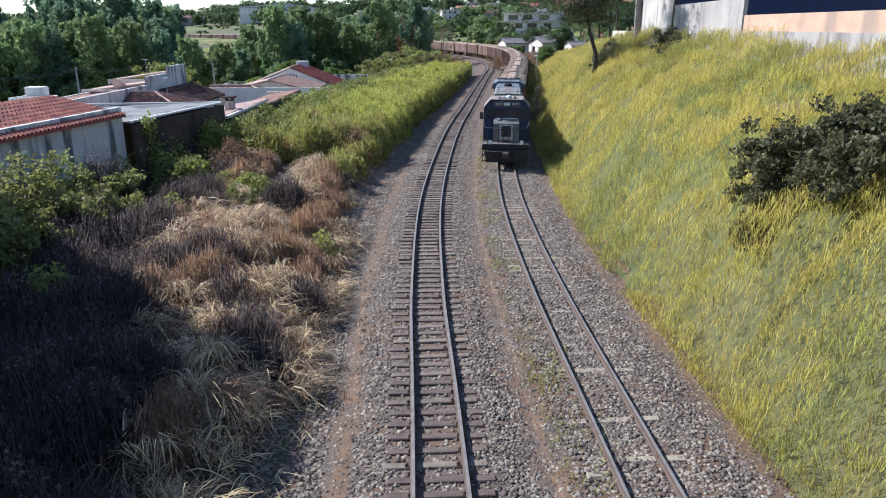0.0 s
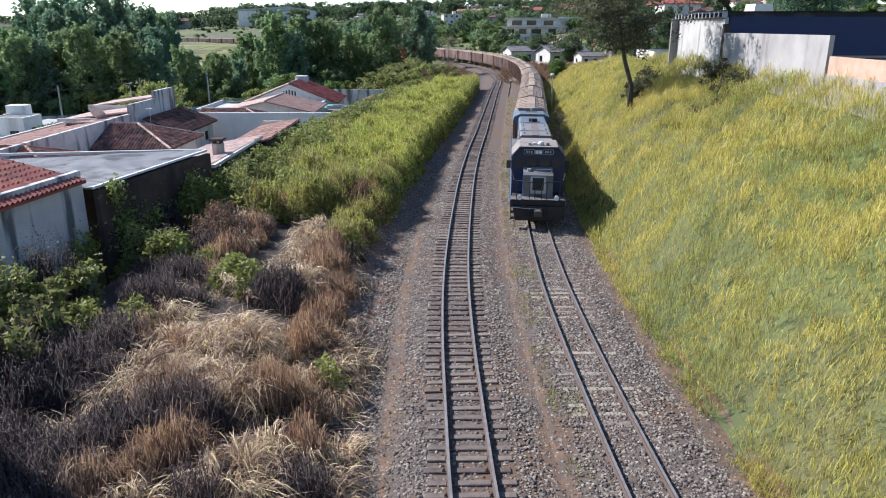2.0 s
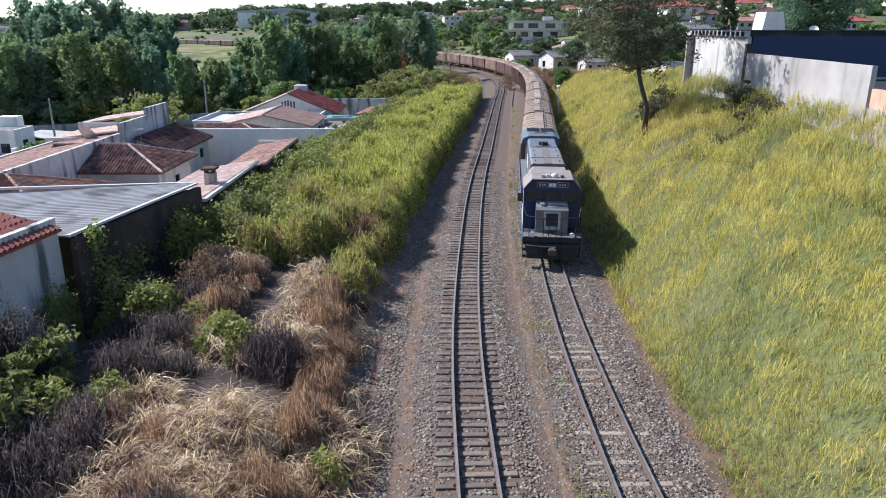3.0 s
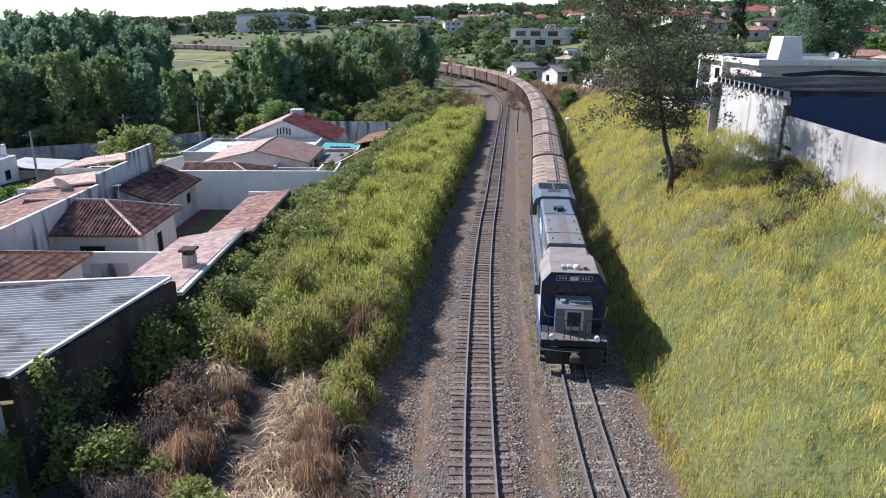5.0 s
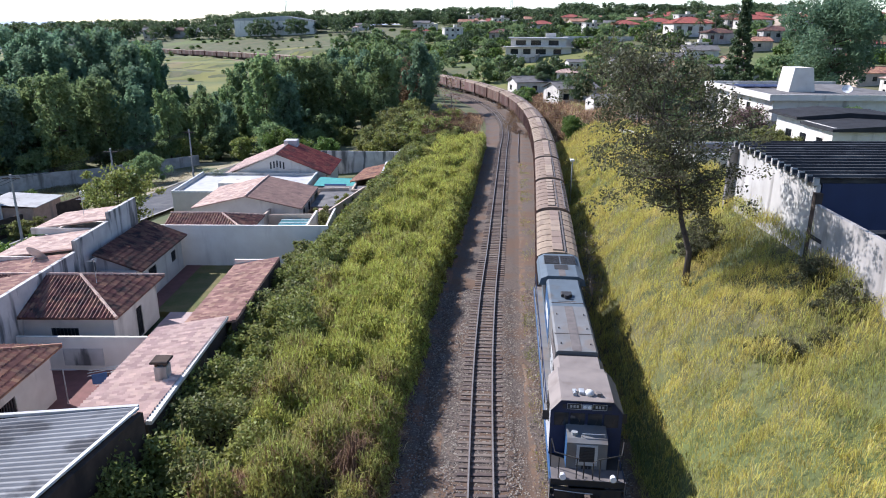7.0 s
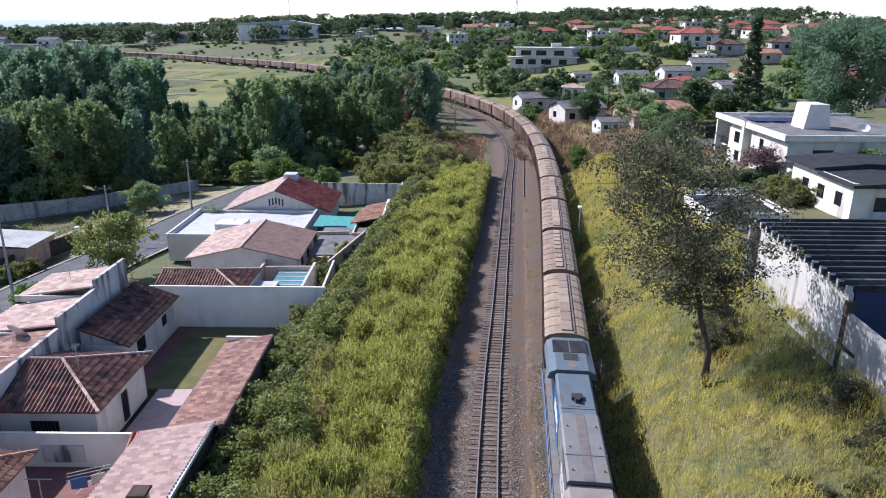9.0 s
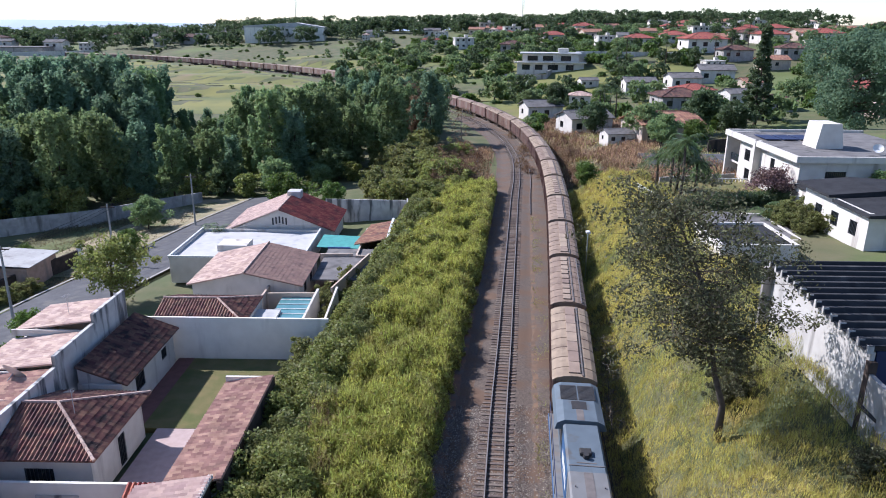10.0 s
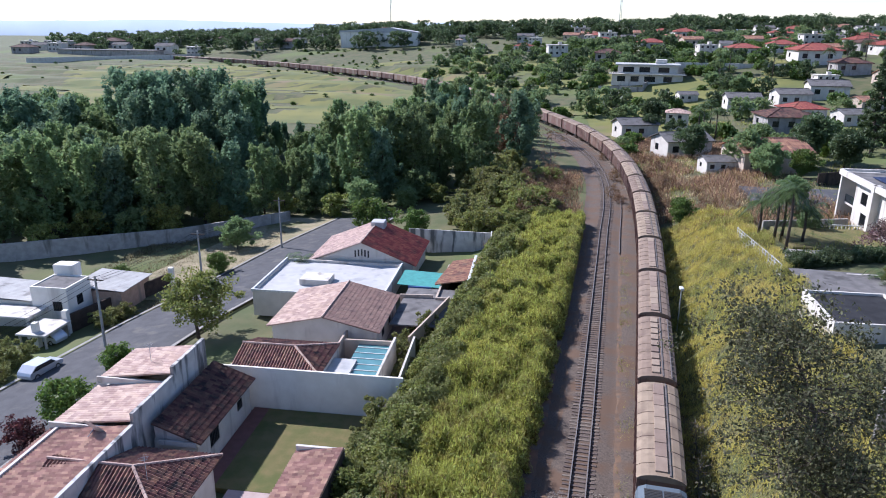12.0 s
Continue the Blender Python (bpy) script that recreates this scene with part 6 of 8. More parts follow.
# shrubs
SHRUBS = [limb_tree("bush", lab, "bush", 80 + k, hgt, 1.3, n, sz, lm, 0.05, pose(*p, height(*p) - 0.1), 0.10, (0, 0), 24, 0.36, bark="twig", branch_depth=2)
          for k, (lab, lm, hgt, n, sz, p) in enumerate((
              ("dense dark green bush on the bank", "leaf_creeper", 2.0, 5600, 0.125, (-12.6, 70)), ("leafy bright green bush on the bank", "leaf_weed", 1.8, 5200, 0.12, (-12.8, 50)),
              ("withered brown bush with few leaves", "leaf_brown", 2.2, 1250, 0.10, (-11.5, 38)), ("olive green bush on the bank", "leaf_olive", 2.1, 6500, 0.105, (10.2, 20.5))))]


def shrubs(k, places):
    for x, y, s in places:
        copy_thing(SHRUBS[k], pose(x, y, height(x, y) - 0.15, 0, 0, rng.uniform(0, 360)) @ Matrix.Scale(s, 4))


shrubs(0, [(-12.9 + rng.normal(0, 0.5), y, rng.uniform(0.8, 1.3)) for y in np.arange(62, 98, 4.5)])
shrubs(1, [(-13.2 + rng.normal(0, 0.4), y, rng.uniform(0.6, 1.0)) for y in np.arange(45, 62, 4.0)])
shrubs(0, [(-14.0, 25, 1.4), (-13.4, 21, 1.2), (-14.4, 29, 1.2)])
shrubs(2, [(1.5 + rng.normal(0, 1.0), y, rng.uniform(0.9, 1.6)) for y in np.arange(140, 172, 3)] + [(-3 + rng.normal(0, 1.2), y, rng.uniform(1.2, 2.0)) for y in np.arange(134, 168, 3)])
shrubs(2, [(19 + rng.normal(0, 3.0), y, rng.uniform(0.6, 1.2)) for y in np.arange(134, 190, 1.8)] + [(15 + rng.normal(0, 1.0), y, rng.uniform(0.4, 0.8)) for y in np.arange(140, 200, 3)])
shrubs(3, [(10.6, 18.4, 0.85), (9.8, 20.4, 0.65), (11.6, 19.4, 0.95), (11.4, 17.0, 0.9), (9.0, 19.6, 0.5), (11.0, 21.0, 0.6), (12.2, 17.6, 0.8), (15.6, 48.5, 0.7), (15.9, 51.5, 0.8), (13.6, 60.5, 0.8), (12.3, 48.2, 0.45), (12.7, 47, 0.5), (14.2, 46.8, 0.4), (14.5, 62, 0.9)])
shrubs(1, [(-6 + rng.normal(0, 3.0), y, rng.uniform(1.3, 2.6)) for y in np.arange(128, 168, 2.6)])
shrubs(0, [(-11 + rng.normal(0, 3.5), y, rng.uniform(1.5, 3.0)) for y in np.arange(132, 186, 3.0)])


shrubs(0, [(31.5 + 1.5 * (k % 5), 90.5 + 2.1 * (k // 5) + 0.7 * (k % 2), 0.7 + 0.15 * (k % 4)) for k in range(15)])
for k, (x, y, h) in enumerate(((31.0, 96.5, 0.7), (33.0, 97.6, 0.9), (34.6, 95.4, 0.6), (36.0, 97.2, 0.8))):
    palm(x, y, h, 130 + k)


# ---- grass of the cutting ----
def scatter(n, u0, u1, y0, y1, keep, power=1.0):
    """Random places beside the main line by offset and distance; keep thins them out."""
    u = rng.uniform(u0, u1, n)
    y = y0 + (y1 - y0) * rng.uniform(0, 1, n) ** power
    x = u + np.interp(y, main_line.p[:250, 1], main_line.p[:250, 0])
    f = np.array([keep(a, b, c) for a, b, c in zip(u, x, y)])
    ok = rng.uniform(0, 1, n) < f
    u, x, y = u[ok], x[ok], y[ok]
    return np.stack([x, y, land(x, y) - 0.05], 1), u


def tufts(C, per, radius):
    """Blades round the middle of each tuft, leaning outwards."""
    n = len(C)
    off = rng.normal(0, 1, (n, per, 2)) * radius
    P = np.repeat(C[:, None], per, 1)
    P[:, :, :2] += off
    az = np.arctan2(off[:, :, 1], off[:, :, 0]) + rng.normal(0, 0.5, (n, per))
    P = P.reshape(-1, 3)
    P[:, 2] = land(P[:, 0], P[:, 1]) - 0.05
    return P, az.ravel()


def patch(x, y, sc, seed=0.0):
    return noise.noise((x * sc, y * sc, seed)) * 0.5 + 0.5


def patches(P, sc, seed):
    return np.array([patch(a, b, sc, seed) for a, b in P[:, :2]])


class Mounds:
    """Rounded heaps of growth over a strip beside the main line, by offset and distance: their height, slope and kind at any place."""
    CELL = 0.12

    def __init__(self, u0, u1, y0, y1):
        self.u0, self.y0 = u0, y0
        self.nu, self.ny = int((u1 - u0) / self.CELL) + 1, int((y1 - y0) / self.CELL) + 1
        self.h = np.zeros((self.ny, self.nu))
        self.k = np.full((self.ny, self.nu), -1, np.int32)

    def add(self, u, y, r, h, kind, power=0.6, stretch=1.0):
        c = self.CELL
        i0, i1 = max(0, int((u - r - self.u0) / c)), min(self.nu, int((u + r - self.u0) / c) + 2)
        ry = r * stretch
        j0, j1 = max(0, int((y - ry - self.y0) / c)), min(self.ny, int((y + ry - self.y0) / c) + 2)
        if i1 <= i0 or j1 <= j0:
            return
        U, Y = np.meshgrid(self.u0 + c * np.arange(i0, i1), self.y0 + c * np.arange(j0, j1))
        a = np.arctan2(Y - y, U - u)
        rim = 1 + 0.16 * np.sin(3 * a + u * 7) + 0.1 * np.sin(5 * a + y * 5)
        f = h * np.clip(1 - ((U - u) ** 2 + ((Y - y) / stretch) ** 2) / (r * rim) ** 2, 0, 1) ** power
        over = f > self.h[j0:j1, i0:i1]
        self.h[j0:j1, i0:i1][over] = f[over]
        self.k[j0:j1, i0:i1][over] = kind

    def pick(self, n, near=1.0):
        """Random places on the heaps, thicker towards the near end: offset, distance, height, kind and the way down."""
        u = self.u0 + rng.uniform(0, 1, n) * self.nu * self.CELL
        y = self.y0 + rng.uniform(0, 1, n) ** near * self.ny * self.CELL
        i = np.clip(((u - self.u0) / self.CELL).astype(int), 1, self.nu - 2)
        j = np.clip(((y - self.y0) / self.CELL).astype(int), 1, self.ny - 2)
        ok = self.h[j, i] > 0.08
        u, y, i, j = u[ok], y[ok], i[ok], j[ok]
        gu = (self.h[j, i + 1] - self.h[j, i - 1]) / (2 * self.CELL)
        gy = (self.h[j + 1, i] - self.h[j - 1, i]) / (2 * self.CELL)
        return u, y, self.h[j, i], self.k[j, i], np.arctan2(-gy, -gu), np.hypot(gu, gy)


def along(u, y):
    """World places of offsets beside the main line, on the ground."""
    x = u + np.interp(y, main_line.p[:250, 1], main_line.p[:250, 0])
    return np.stack([x, y, land(x, y)], 1)


def arc_mesh(name, P, az, reach, rise, drop, w, material, segs=4):
    """Long straws that rise and fall over in an arc: a tapering ribbon each."""
    n = len(P)
    d = np.stack([np.cos(az), np.sin(az), 0 * az], 1)
    face = az + math.pi / 2 + rng.normal(0, 0.5, n)
    side = np.stack([np.cos(face), np.sin(face), rng.normal(0, 0.4, n)], 1) * (w / 2)[:, None]
    rows = []
    for k in range(segs):
        t = k / segs
        q = P + d * (reach * t)[:, None] + np.array([0, 0, 1.0]) * (rise * 2.6 * t * (1 - t) * (1.6 - t) - drop * t * t)[:, None]
        rows += [q - side * (1 - 0.5 * t), q + side * (1 - 0.5 * t)]
    rows.append(P + d * reach[:, None] + np.array([0, 0, -1.0]) * drop[:, None])
    V = np.stack(rows, 1).reshape(-1, 3)
    m = 2 * segs + 1
    base = (np.arange(n) * m)[:, None]
    tri_ = []
    for k in range(segs - 1):
        tri_ += [(2 * k, 2 * k + 1, 2 * k + 3), (2 * k, 2 * k + 3, 2 * k + 2)]
    tri_.append((2 * segs - 2, 2 * segs - 1, 2 * segs))
    F = np.concatenate([base + np.array(q) for q in tri_], 1).reshape(-1, 3)
    return cloud_mesh(name, V, F, material)


def locks(P, az, per, spread, turn):
    """Bundles of straws that lie the same way."""
    Q = np.repeat(P, per, 0)
    Q = Q + rng.normal(0, 1, Q.shape) * np.array([spread, spread, spread * 0.5])
    return Q, np.repeat(az, per) + rng.normal(0, turn, len(Q))


def grow(name, label, category, mesh):
    return tagged(part(name, mesh), label, category, kind="stuff")


# ---- the sunny slope: low overlapping tussocks ----
slope = Mounds(6.7, 18.4, 5, 130)
YELLOW, GREEN, WITHERED = 0, 1, 2
for k in range(2300):
    u, y = rng.uniform(7.0, 18.2), 5 + 124 * rng.uniform() ** 1.25
    foot = np.clip((u - 6.9) / 1.4, 0.3, 1)
    tone_ = patch(u, y, 0.20, 41) + 0.10 * np.clip((y - 40) / 20, 0, 1) * np.clip((u - 11) / 3, 0, 1) + rng.normal(0, 0.06)
    dead = patch(u, y, 0.28, 47) + rng.normal(0, 0.05) > 0.79
    kind_ = WITHERED if dead else GREEN if tone_ > 0.60 else YELLOW
    low = k < 900
    slope.add(u, y, rng.uniform(1.0, 1.8) if low else rng.uniform(0.5, 1.3), foot * (0.25 if low else rng.uniform(0.4, 1.7) * (0.4 if dead else 1.0) * (0.35 + 1.2 * patch(u, y, 0.3, 52))), kind_, 0.6, rng.uniform(0.8, 1.5))
u, y, h_, k_, down, steep = slope.pick(265000, 1.35)
P = along(u, y)
P[:, 2] += h_ * rng.uniform(0.62, 1.0, len(u))
az = np.where(rng.uniform(0, 1, len(u)) < 0.55, down, rng.uniform(0, 6.283, len(u))) + rng.normal(0, 0.6, len(u))
big = np.interp(y, (5, 60, 130), (0.8, 1.0, 1.7))
ln = rng.uniform(0.16, 0.52, len(u)) * (0.75 + 0.25 * big)
for kind_, nm, mt, lab in ((YELLOW, "slope_grass", "grass_slope", "tall sunlit yellow-green grass on the cutting bank"), (GREEN, "slope_green_grass", "grass_lush", "lusher green tussocks on the cutting bank"),
                           (WITHERED, "slope_dry_grass", "grass_dry", "withered straw patches on the cutting bank")):
    s = k_ == kind_
    grow(nm, lab, "grass", blade_mesh(nm, P[s], ln[s] * rng.uniform(0.5, 1.0, s.sum()), rng.uniform(0.011, 0.026, s.sum()) * big[s], ln[s] * rng.uniform(0.3, 1.2, s.sum()), M[mt], rng, az[s], rng.uniform(-0.5, 1.05, s.sum())))
# thin seed heads standing over the tussocks
s = rng.uniform(0, 1, len(u)) < 0.13 * np.clip(h_ / 0.6, 0.2, 1)
grow("straw_stalks", "pale dry stalks among the grass of the bank", "dry grass", blade_mesh("straw_stalks", P[s], rng.uniform(0.2, 0.6, s.sum()), rng.uniform(0.008, 0.018, s.sum()) * big[s], rng.uniform(0.1, 0.45, s.sum()), M["grass_stalk"], rng, az[s], rng.uniform(0.4, 1.1, s.sum())))


def bank_edge(y):
    return np.interp(y, (10, 20, 26, 31, 36, 42, 50, 75, 100, 130), (-3.6, -3.2, -3.3, -4.2, -4.7, -4.5, -4.15, -4.0, -3.4, -3.2)) + 0.35 * noise.noise((y * 0.3, 7, 0)) + 0.25 * noise.noise((y * 1.3, 9, 0))


# ---- the weedy bank: straw and dead stems near by, tall grass and creepers farther on ----
bank = Mounds(-15.2, -3.0, 2, 136)
STRAW, BROWN, DARK, GOLD, WEED, LEAFY, SHADY = range(7)
for k in range(3100):
    y = 3 + 131 * rng.uniform() ** 1.12
    edge = bank_edge(y)
    u = rng.uniform(-14.3, edge)
    inner = edge - u
    dry = np.clip((51 - y + 0.9 * (u + 8) + 7 * (patch(u, y, 0.16, 12) - 0.5)) / 9, 0, 1)
    q = rng.uniform()
    if q < dry:
        if y < 16 and rng.uniform() < 0.35:
            continue
        if patch(u, y, 0.42, 6) + rng.normal(0, 0.05) < (0.42 if y < 30 else 0.48) or (y > 30 and rng.uniform() < 0.3):
            continue
        # dark weeds thickest where the near bank should look shaded
        tall_ = np.clip((-u - np.interp(y, (6, 15, 20, 40), (5.0, 5.8, 8.4, 10.4))) / 1.8, 0.06, 1)
        if rng.uniform() < tall_:
            kind_ = LEAFY if patch(u, y, 0.3, 61) > 0.66 else DARK
            r, h = rng.uniform(0.5, 1.1), rng.uniform(0.7, 2.0) * (1.25 if u < -12 else 1.0)
        elif patch(u, y, 0.35, 16) + rng.normal(0, 0.08) > 0.62:
            kind_, r, h = BROWN, rng.uniform(0.45, 0.85), rng.uniform(0.9, 1.7)
        else:
            kind_, r, h = STRAW, rng.uniform(0.4, 1.0), rng.uniform(0.25, 1.25)
        h *= np.clip(inner / 1.6 + 0.25, 0.3, 1)
        r = min(r, inner + 0.35)
    else:
        if rng.uniform() < 0.5:
            continue
        wall_side = np.clip((-u - 10.1 + 3.0 * (patch(u, y, 0.12, 71) - 0.5)) / 1.6, 0, 1)
        if rng.uniform() < wall_side:
            kind_, r, h = (LEAFY if patch(u, y, 0.22, 66) + rng.normal(0, 0.05) > 0.48 else SHADY), rng.uniform(0.6, 1.6), rng.uniform(1.0, 3.0)
        else:
            gold = patch(u, y, 0.10, 12) + 0.22 * np.clip((y - 50) / 30, -0.6, 1) + 0.06 * (u + 7.5) + rng.normal(0, 0.11)
            kind_ = GOLD if gold > 0.45 else LEAFY if patch(u, y, 0.4, 81) > 0.62 else WEED
            r, h = rng.uniform(0.55, 1.7), rng.uniform(0.9, 2.9)
        r = min(r, inner * 0.8 + 0.5)
        h *= np.clip(inner / 0.8 + 0.55, 0.55, 1)
    bank.add(u, y, r, h, kind_, 0.5, rng.uniform(0.8, 1.25))
# a close row of tall growth along the edge
for y in np.arange(45, 134, 0.75):
    bank.add(bank_edge(y) - rng.uniform(0.45, 1.1), y, rng.uniform(0.7, 1.1), rng.uniform(1.7, 2.8) * np.clip((y - 40) / 10, 0.5, 1), GOLD if patch(0, y, 0.14, 12) + rng.normal(0, 0.12) > 0.46 else WEED, 0.4, 1.2)
for y in np.arange(28, 46, 0.7):
    bank.add(bank_edge(y) - rng.uniform(0.4, 1.3), y, rng.uniform(0.5, 0.9), rng.uniform(0.7, 1.2) * np.interp(y, (28, 36, 45), (0.8, 1.3, 1.9)), WEED if y > 38 and rng.uniform() < 0.55 else BROWN, 0.4, 1.2)
# high bushes against the mouldy house, of darker kinds that stand in for shade
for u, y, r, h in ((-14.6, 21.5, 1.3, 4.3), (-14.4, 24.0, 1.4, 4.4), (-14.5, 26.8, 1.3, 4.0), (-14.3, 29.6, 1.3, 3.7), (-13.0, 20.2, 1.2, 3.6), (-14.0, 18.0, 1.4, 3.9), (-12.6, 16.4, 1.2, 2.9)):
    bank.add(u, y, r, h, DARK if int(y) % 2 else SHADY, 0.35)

u, y, h_, k_, down, steep = bank.pick(300000, 1.18)
P = along(u, y)
out = rng.uniform(0, 1, len(u))
big = np.interp(y, (3, 50, 136), (0.85, 1.0, 1.6))
az0 = np.where(rng.uniform(0, 1, len(u)) < 0.6, down, rng.uniform(0, 6.283, len(u)))
for kind_, nm, mt, lab, share, length, width in ((GOLD, "yellow_grass", "grass_yellow", "tall yellow-green grass beside the track", 0.9, 0.55, 0.026), (WEED, "green_weeds", "grass_green", "tall green weeds and grass beside the track", 0.9, 0.55, 0.028)):
    s = (k_ == kind_) & (out < share)
    n = s.sum()
    Q = P[s].copy()
    Q[:, 2] += h_[s] * rng.uniform(0.3, 1.0, n) ** 0.6
    ln = length * rng.uniform(0.35, 1.1, n)
    grow(nm, lab, "grass", blade_mesh(nm, Q, ln * rng.uniform(0.4, 1.0, n), width * rng.uniform(0.5, 1.3, n) * big[s], ln * rng.uniform(0.3, 1.1, n), M[mt], rng, az0[s] + rng.normal(0, 0.6, n), rng.uniform(-1.0, 1.0, n)))
for kind_, nm, mt, lab in ((LEAFY, "leafy_weeds", "leaf_weed", "broad-leaved green weeds and creepers on the bank"), (SHADY, "dark_leafy_weeds", "leaf_creeper", "dark olive creepers along the garden walls")):
    s = k_ == kind_
    Q = np.repeat(P[s], 2, 0)
    n = len(Q)
    Q[:, 2] += np.repeat(h_[s], 2) * rng.uniform(0.1, 1.03, n) ** 0.5
    Q += rng.normal(0, 0.07, Q.shape)
    grow(nm, lab, "weeds", leaf_mesh(nm, Q, rng.uniform(0.07, 0.19, n) * np.repeat(big[s], 2), M[mt], rng, 1.5, 0.25, True))
s = ((k_ == GOLD) | (k_ == WEED)) & (h_ > 0.5)
Q = np.repeat(P[s], 2, 0)
n = len(Q)
Q += rng.normal(0, 1, Q.shape) * (0.06, 0.06, 0)
Q[:, 2] += np.repeat(h_[s], 2) * rng.uniform(0.03, 0.92, n)
grow("inner_leaves", "dull green inner leaves of the tall grass heaps", "grass", leaf_mesh("inner_leaves", Q, rng.uniform(0.08, 0.18, n) * np.repeat(big[s], 2), M["grass_green"], rng, 2.6, 0.0, True))
# bleached straw: locks that fall outwards over the heaps
s = (k_ == STRAW) & (out < 0.085)
Q = P[s].copy()
Q[:, 2] += h_[s] * rng.uniform(0.75, 1.05, s.sum())
turn_ = np.where(steep[s] > 0.35, down[s], 7 * noise.noise((1, 2, 3)) + 6.28 * patches(Q, 0.5, 31) * 2) + rng.normal(0, 1.0, s.sum())
Q, az = locks(Q, turn_, 14, 0.08, 0.38)
n = len(Q)
grow("straw_heaps", "bleached straw falling in locks over heaps beside the track", "dry grass", arc_mesh("straw_heaps", Q, az, rng.uniform(0.25, 1.15, n), rng.uniform(0.02, 0.45, n), rng.uniform(-0.25, 0.6, n), rng.uniform(0.009, 0.027, n), M["grass_dry"]))
s = (k_ == STRAW) & (out > 0.085) & (out < 0.40)
Q = P[s].copy()
n = len(Q)
Q[:, 2] += h_[s] * rng.uniform(0.2, 0.95, n)
grow("dead_litter", "brown matted dead grass under the straw", "dry grass", arc_mesh("dead_litter", Q, rng.uniform(0, 6.283, n), rng.uniform(0.2, 0.9, n), rng.uniform(0.0, 0.3, n), rng.uniform(0.0, 0.6, n), rng.uniform(0.008, 0.022, n), M["stem_brown"], 3))
# upright red-brown stems, and straw bent over on their tops
s = (k_ == BROWN) | ((k_ == WEED) & (y < 66) & (out > 0.9))
Q = np.repeat(P[s], 4, 0)
n = len(Q)
Q += rng.normal(0, 1, Q.shape) * (0.06, 0.06, 0)
Q[:, 2] += np.repeat(h_[s], 4) * rng.uniform(0.0, 0.5, n)
hh = np.repeat(h_[s], 4) * rng.uniform(0.35, 0.7, n)
grow("brown_stems", "standing dead red-brown weed stems beside the track", "weeds", blade_mesh("brown_stems", Q, hh, rng.uniform(0.008, 0.02, n), hh * rng.uniform(0.1, 1.1, n), M["stem_brown"], rng, 6.283 * 2 * np.repeat(patches(P[s], 0.8, 91), 4) + rng.normal(0, 0.8, n), rng.uniform(-0.2, 1.05, n)))
# dark twiggy weeds with dull seed heads, toned down to add painted shade
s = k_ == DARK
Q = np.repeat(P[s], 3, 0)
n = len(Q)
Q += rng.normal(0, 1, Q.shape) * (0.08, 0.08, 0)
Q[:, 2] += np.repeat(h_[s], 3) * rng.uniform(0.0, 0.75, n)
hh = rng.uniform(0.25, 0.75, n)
grow("dark_stems", "dead twiggy purple-brown weeds, darkened to add to the bank's shade", "weeds", blade_mesh("dark_stems", Q, hh, rng.uniform(0.008, 0.022, n), hh * rng.uniform(0.3, 1.6, n), M["stem_dark"], rng, None, rng.uniform(-0.4, 1.05, n)))
s = (k_ == DARK) & (out < 0.30)
Q = np.repeat(P[s], 4, 0) + rng.normal(0, 0.05, (4 * s.sum(), 3))
n = len(Q)
Q[:, 2] += np.repeat(h_[s], 4) * rng.uniform(0.55, 1.08, n)
grow("seed_heads", "dull purple-brown seed heads of dead weeds", "weeds", leaf_mesh("seed_heads", Q, rng.uniform(0.03, 0.09, n), M["seed_head"], rng, 1.3, 0.0, True))

# flat loose straw over the litter and the verge
n = 9000
y = rng.uniform(3, 52, n)
u = np.array([bank_edge(q) for q in y]) + 0.45 - np.abs(rng.normal(0, 2.2, n))
Q = along(u, y)
Q[:, 2] = np.maximum(Q[:, 2] + 0.2, -0.16)
grow("loose_straw", "loose straw lying flat on the dark soil", "dry grass", arc_mesh("loose_straw", Q, rng.uniform(0, 6.283, n), rng.uniform(0.2, 0.8, n), rng.uniform(0.0, 0.12, n), rng.uniform(-0.05, 0.05, n), rng.uniform(0.008, 0.022, n), M["grass_dry"], 3))
# litter under the weeds, its dark colour standing in for shade in the gaps
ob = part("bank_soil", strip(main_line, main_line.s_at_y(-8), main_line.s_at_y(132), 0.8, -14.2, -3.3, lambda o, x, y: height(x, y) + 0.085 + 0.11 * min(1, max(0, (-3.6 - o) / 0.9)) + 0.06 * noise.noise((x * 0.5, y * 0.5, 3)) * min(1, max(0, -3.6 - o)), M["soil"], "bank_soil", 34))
tagged(ob, "bank soil and leaf litter, darkened for shade between the weeds", "soil", kind="structure")
V, F = [], []
ss = np.arange(main_line.s_at_y(0), main_line.s_at_y(132), 0.5)
for i, s_ in enumerate(ss):
    yy = main_line.at(s_)[1]
    e = bank_edge(yy)
    for f in np.linspace(0, 1, 6):
        o = (e - 0.15 + 0.3 * noise.noise((yy * 0.7, 3, 1))) * (1 - f) - 2.75 * f + 0.2 * noise.noise((yy * 0.9, 5, 1)) * f
        x, yy_ = main_line.side(s_, o)
        z = max(height(x, yy_) + 0.10 + 0.12 * min(1, max(0, (-3.6 - o) / 0.9)), bed_z(o, x, yy_) + 0.004)
        V.append((x, yy_, z + 0.03 * noise.noise((x * 2, yy_ * 2, 0)) - (0.05 if f in (0.0, 1.0) else 0.0)))
    if i:
        a = 6 * i
        F += [t for c in range(5) for t in ((a + c - 6, a + c - 5, a + c + 1), (a + c - 6, a + c + 1, a + c))]
ob = part("dirt_verge", cloud_mesh("dirt_verge", V, F, M["verge"]))
ob.data.shade_smooth()
tagged(ob, "reddish earth and gravel between weeds and ballast", "soil", kind="structure")
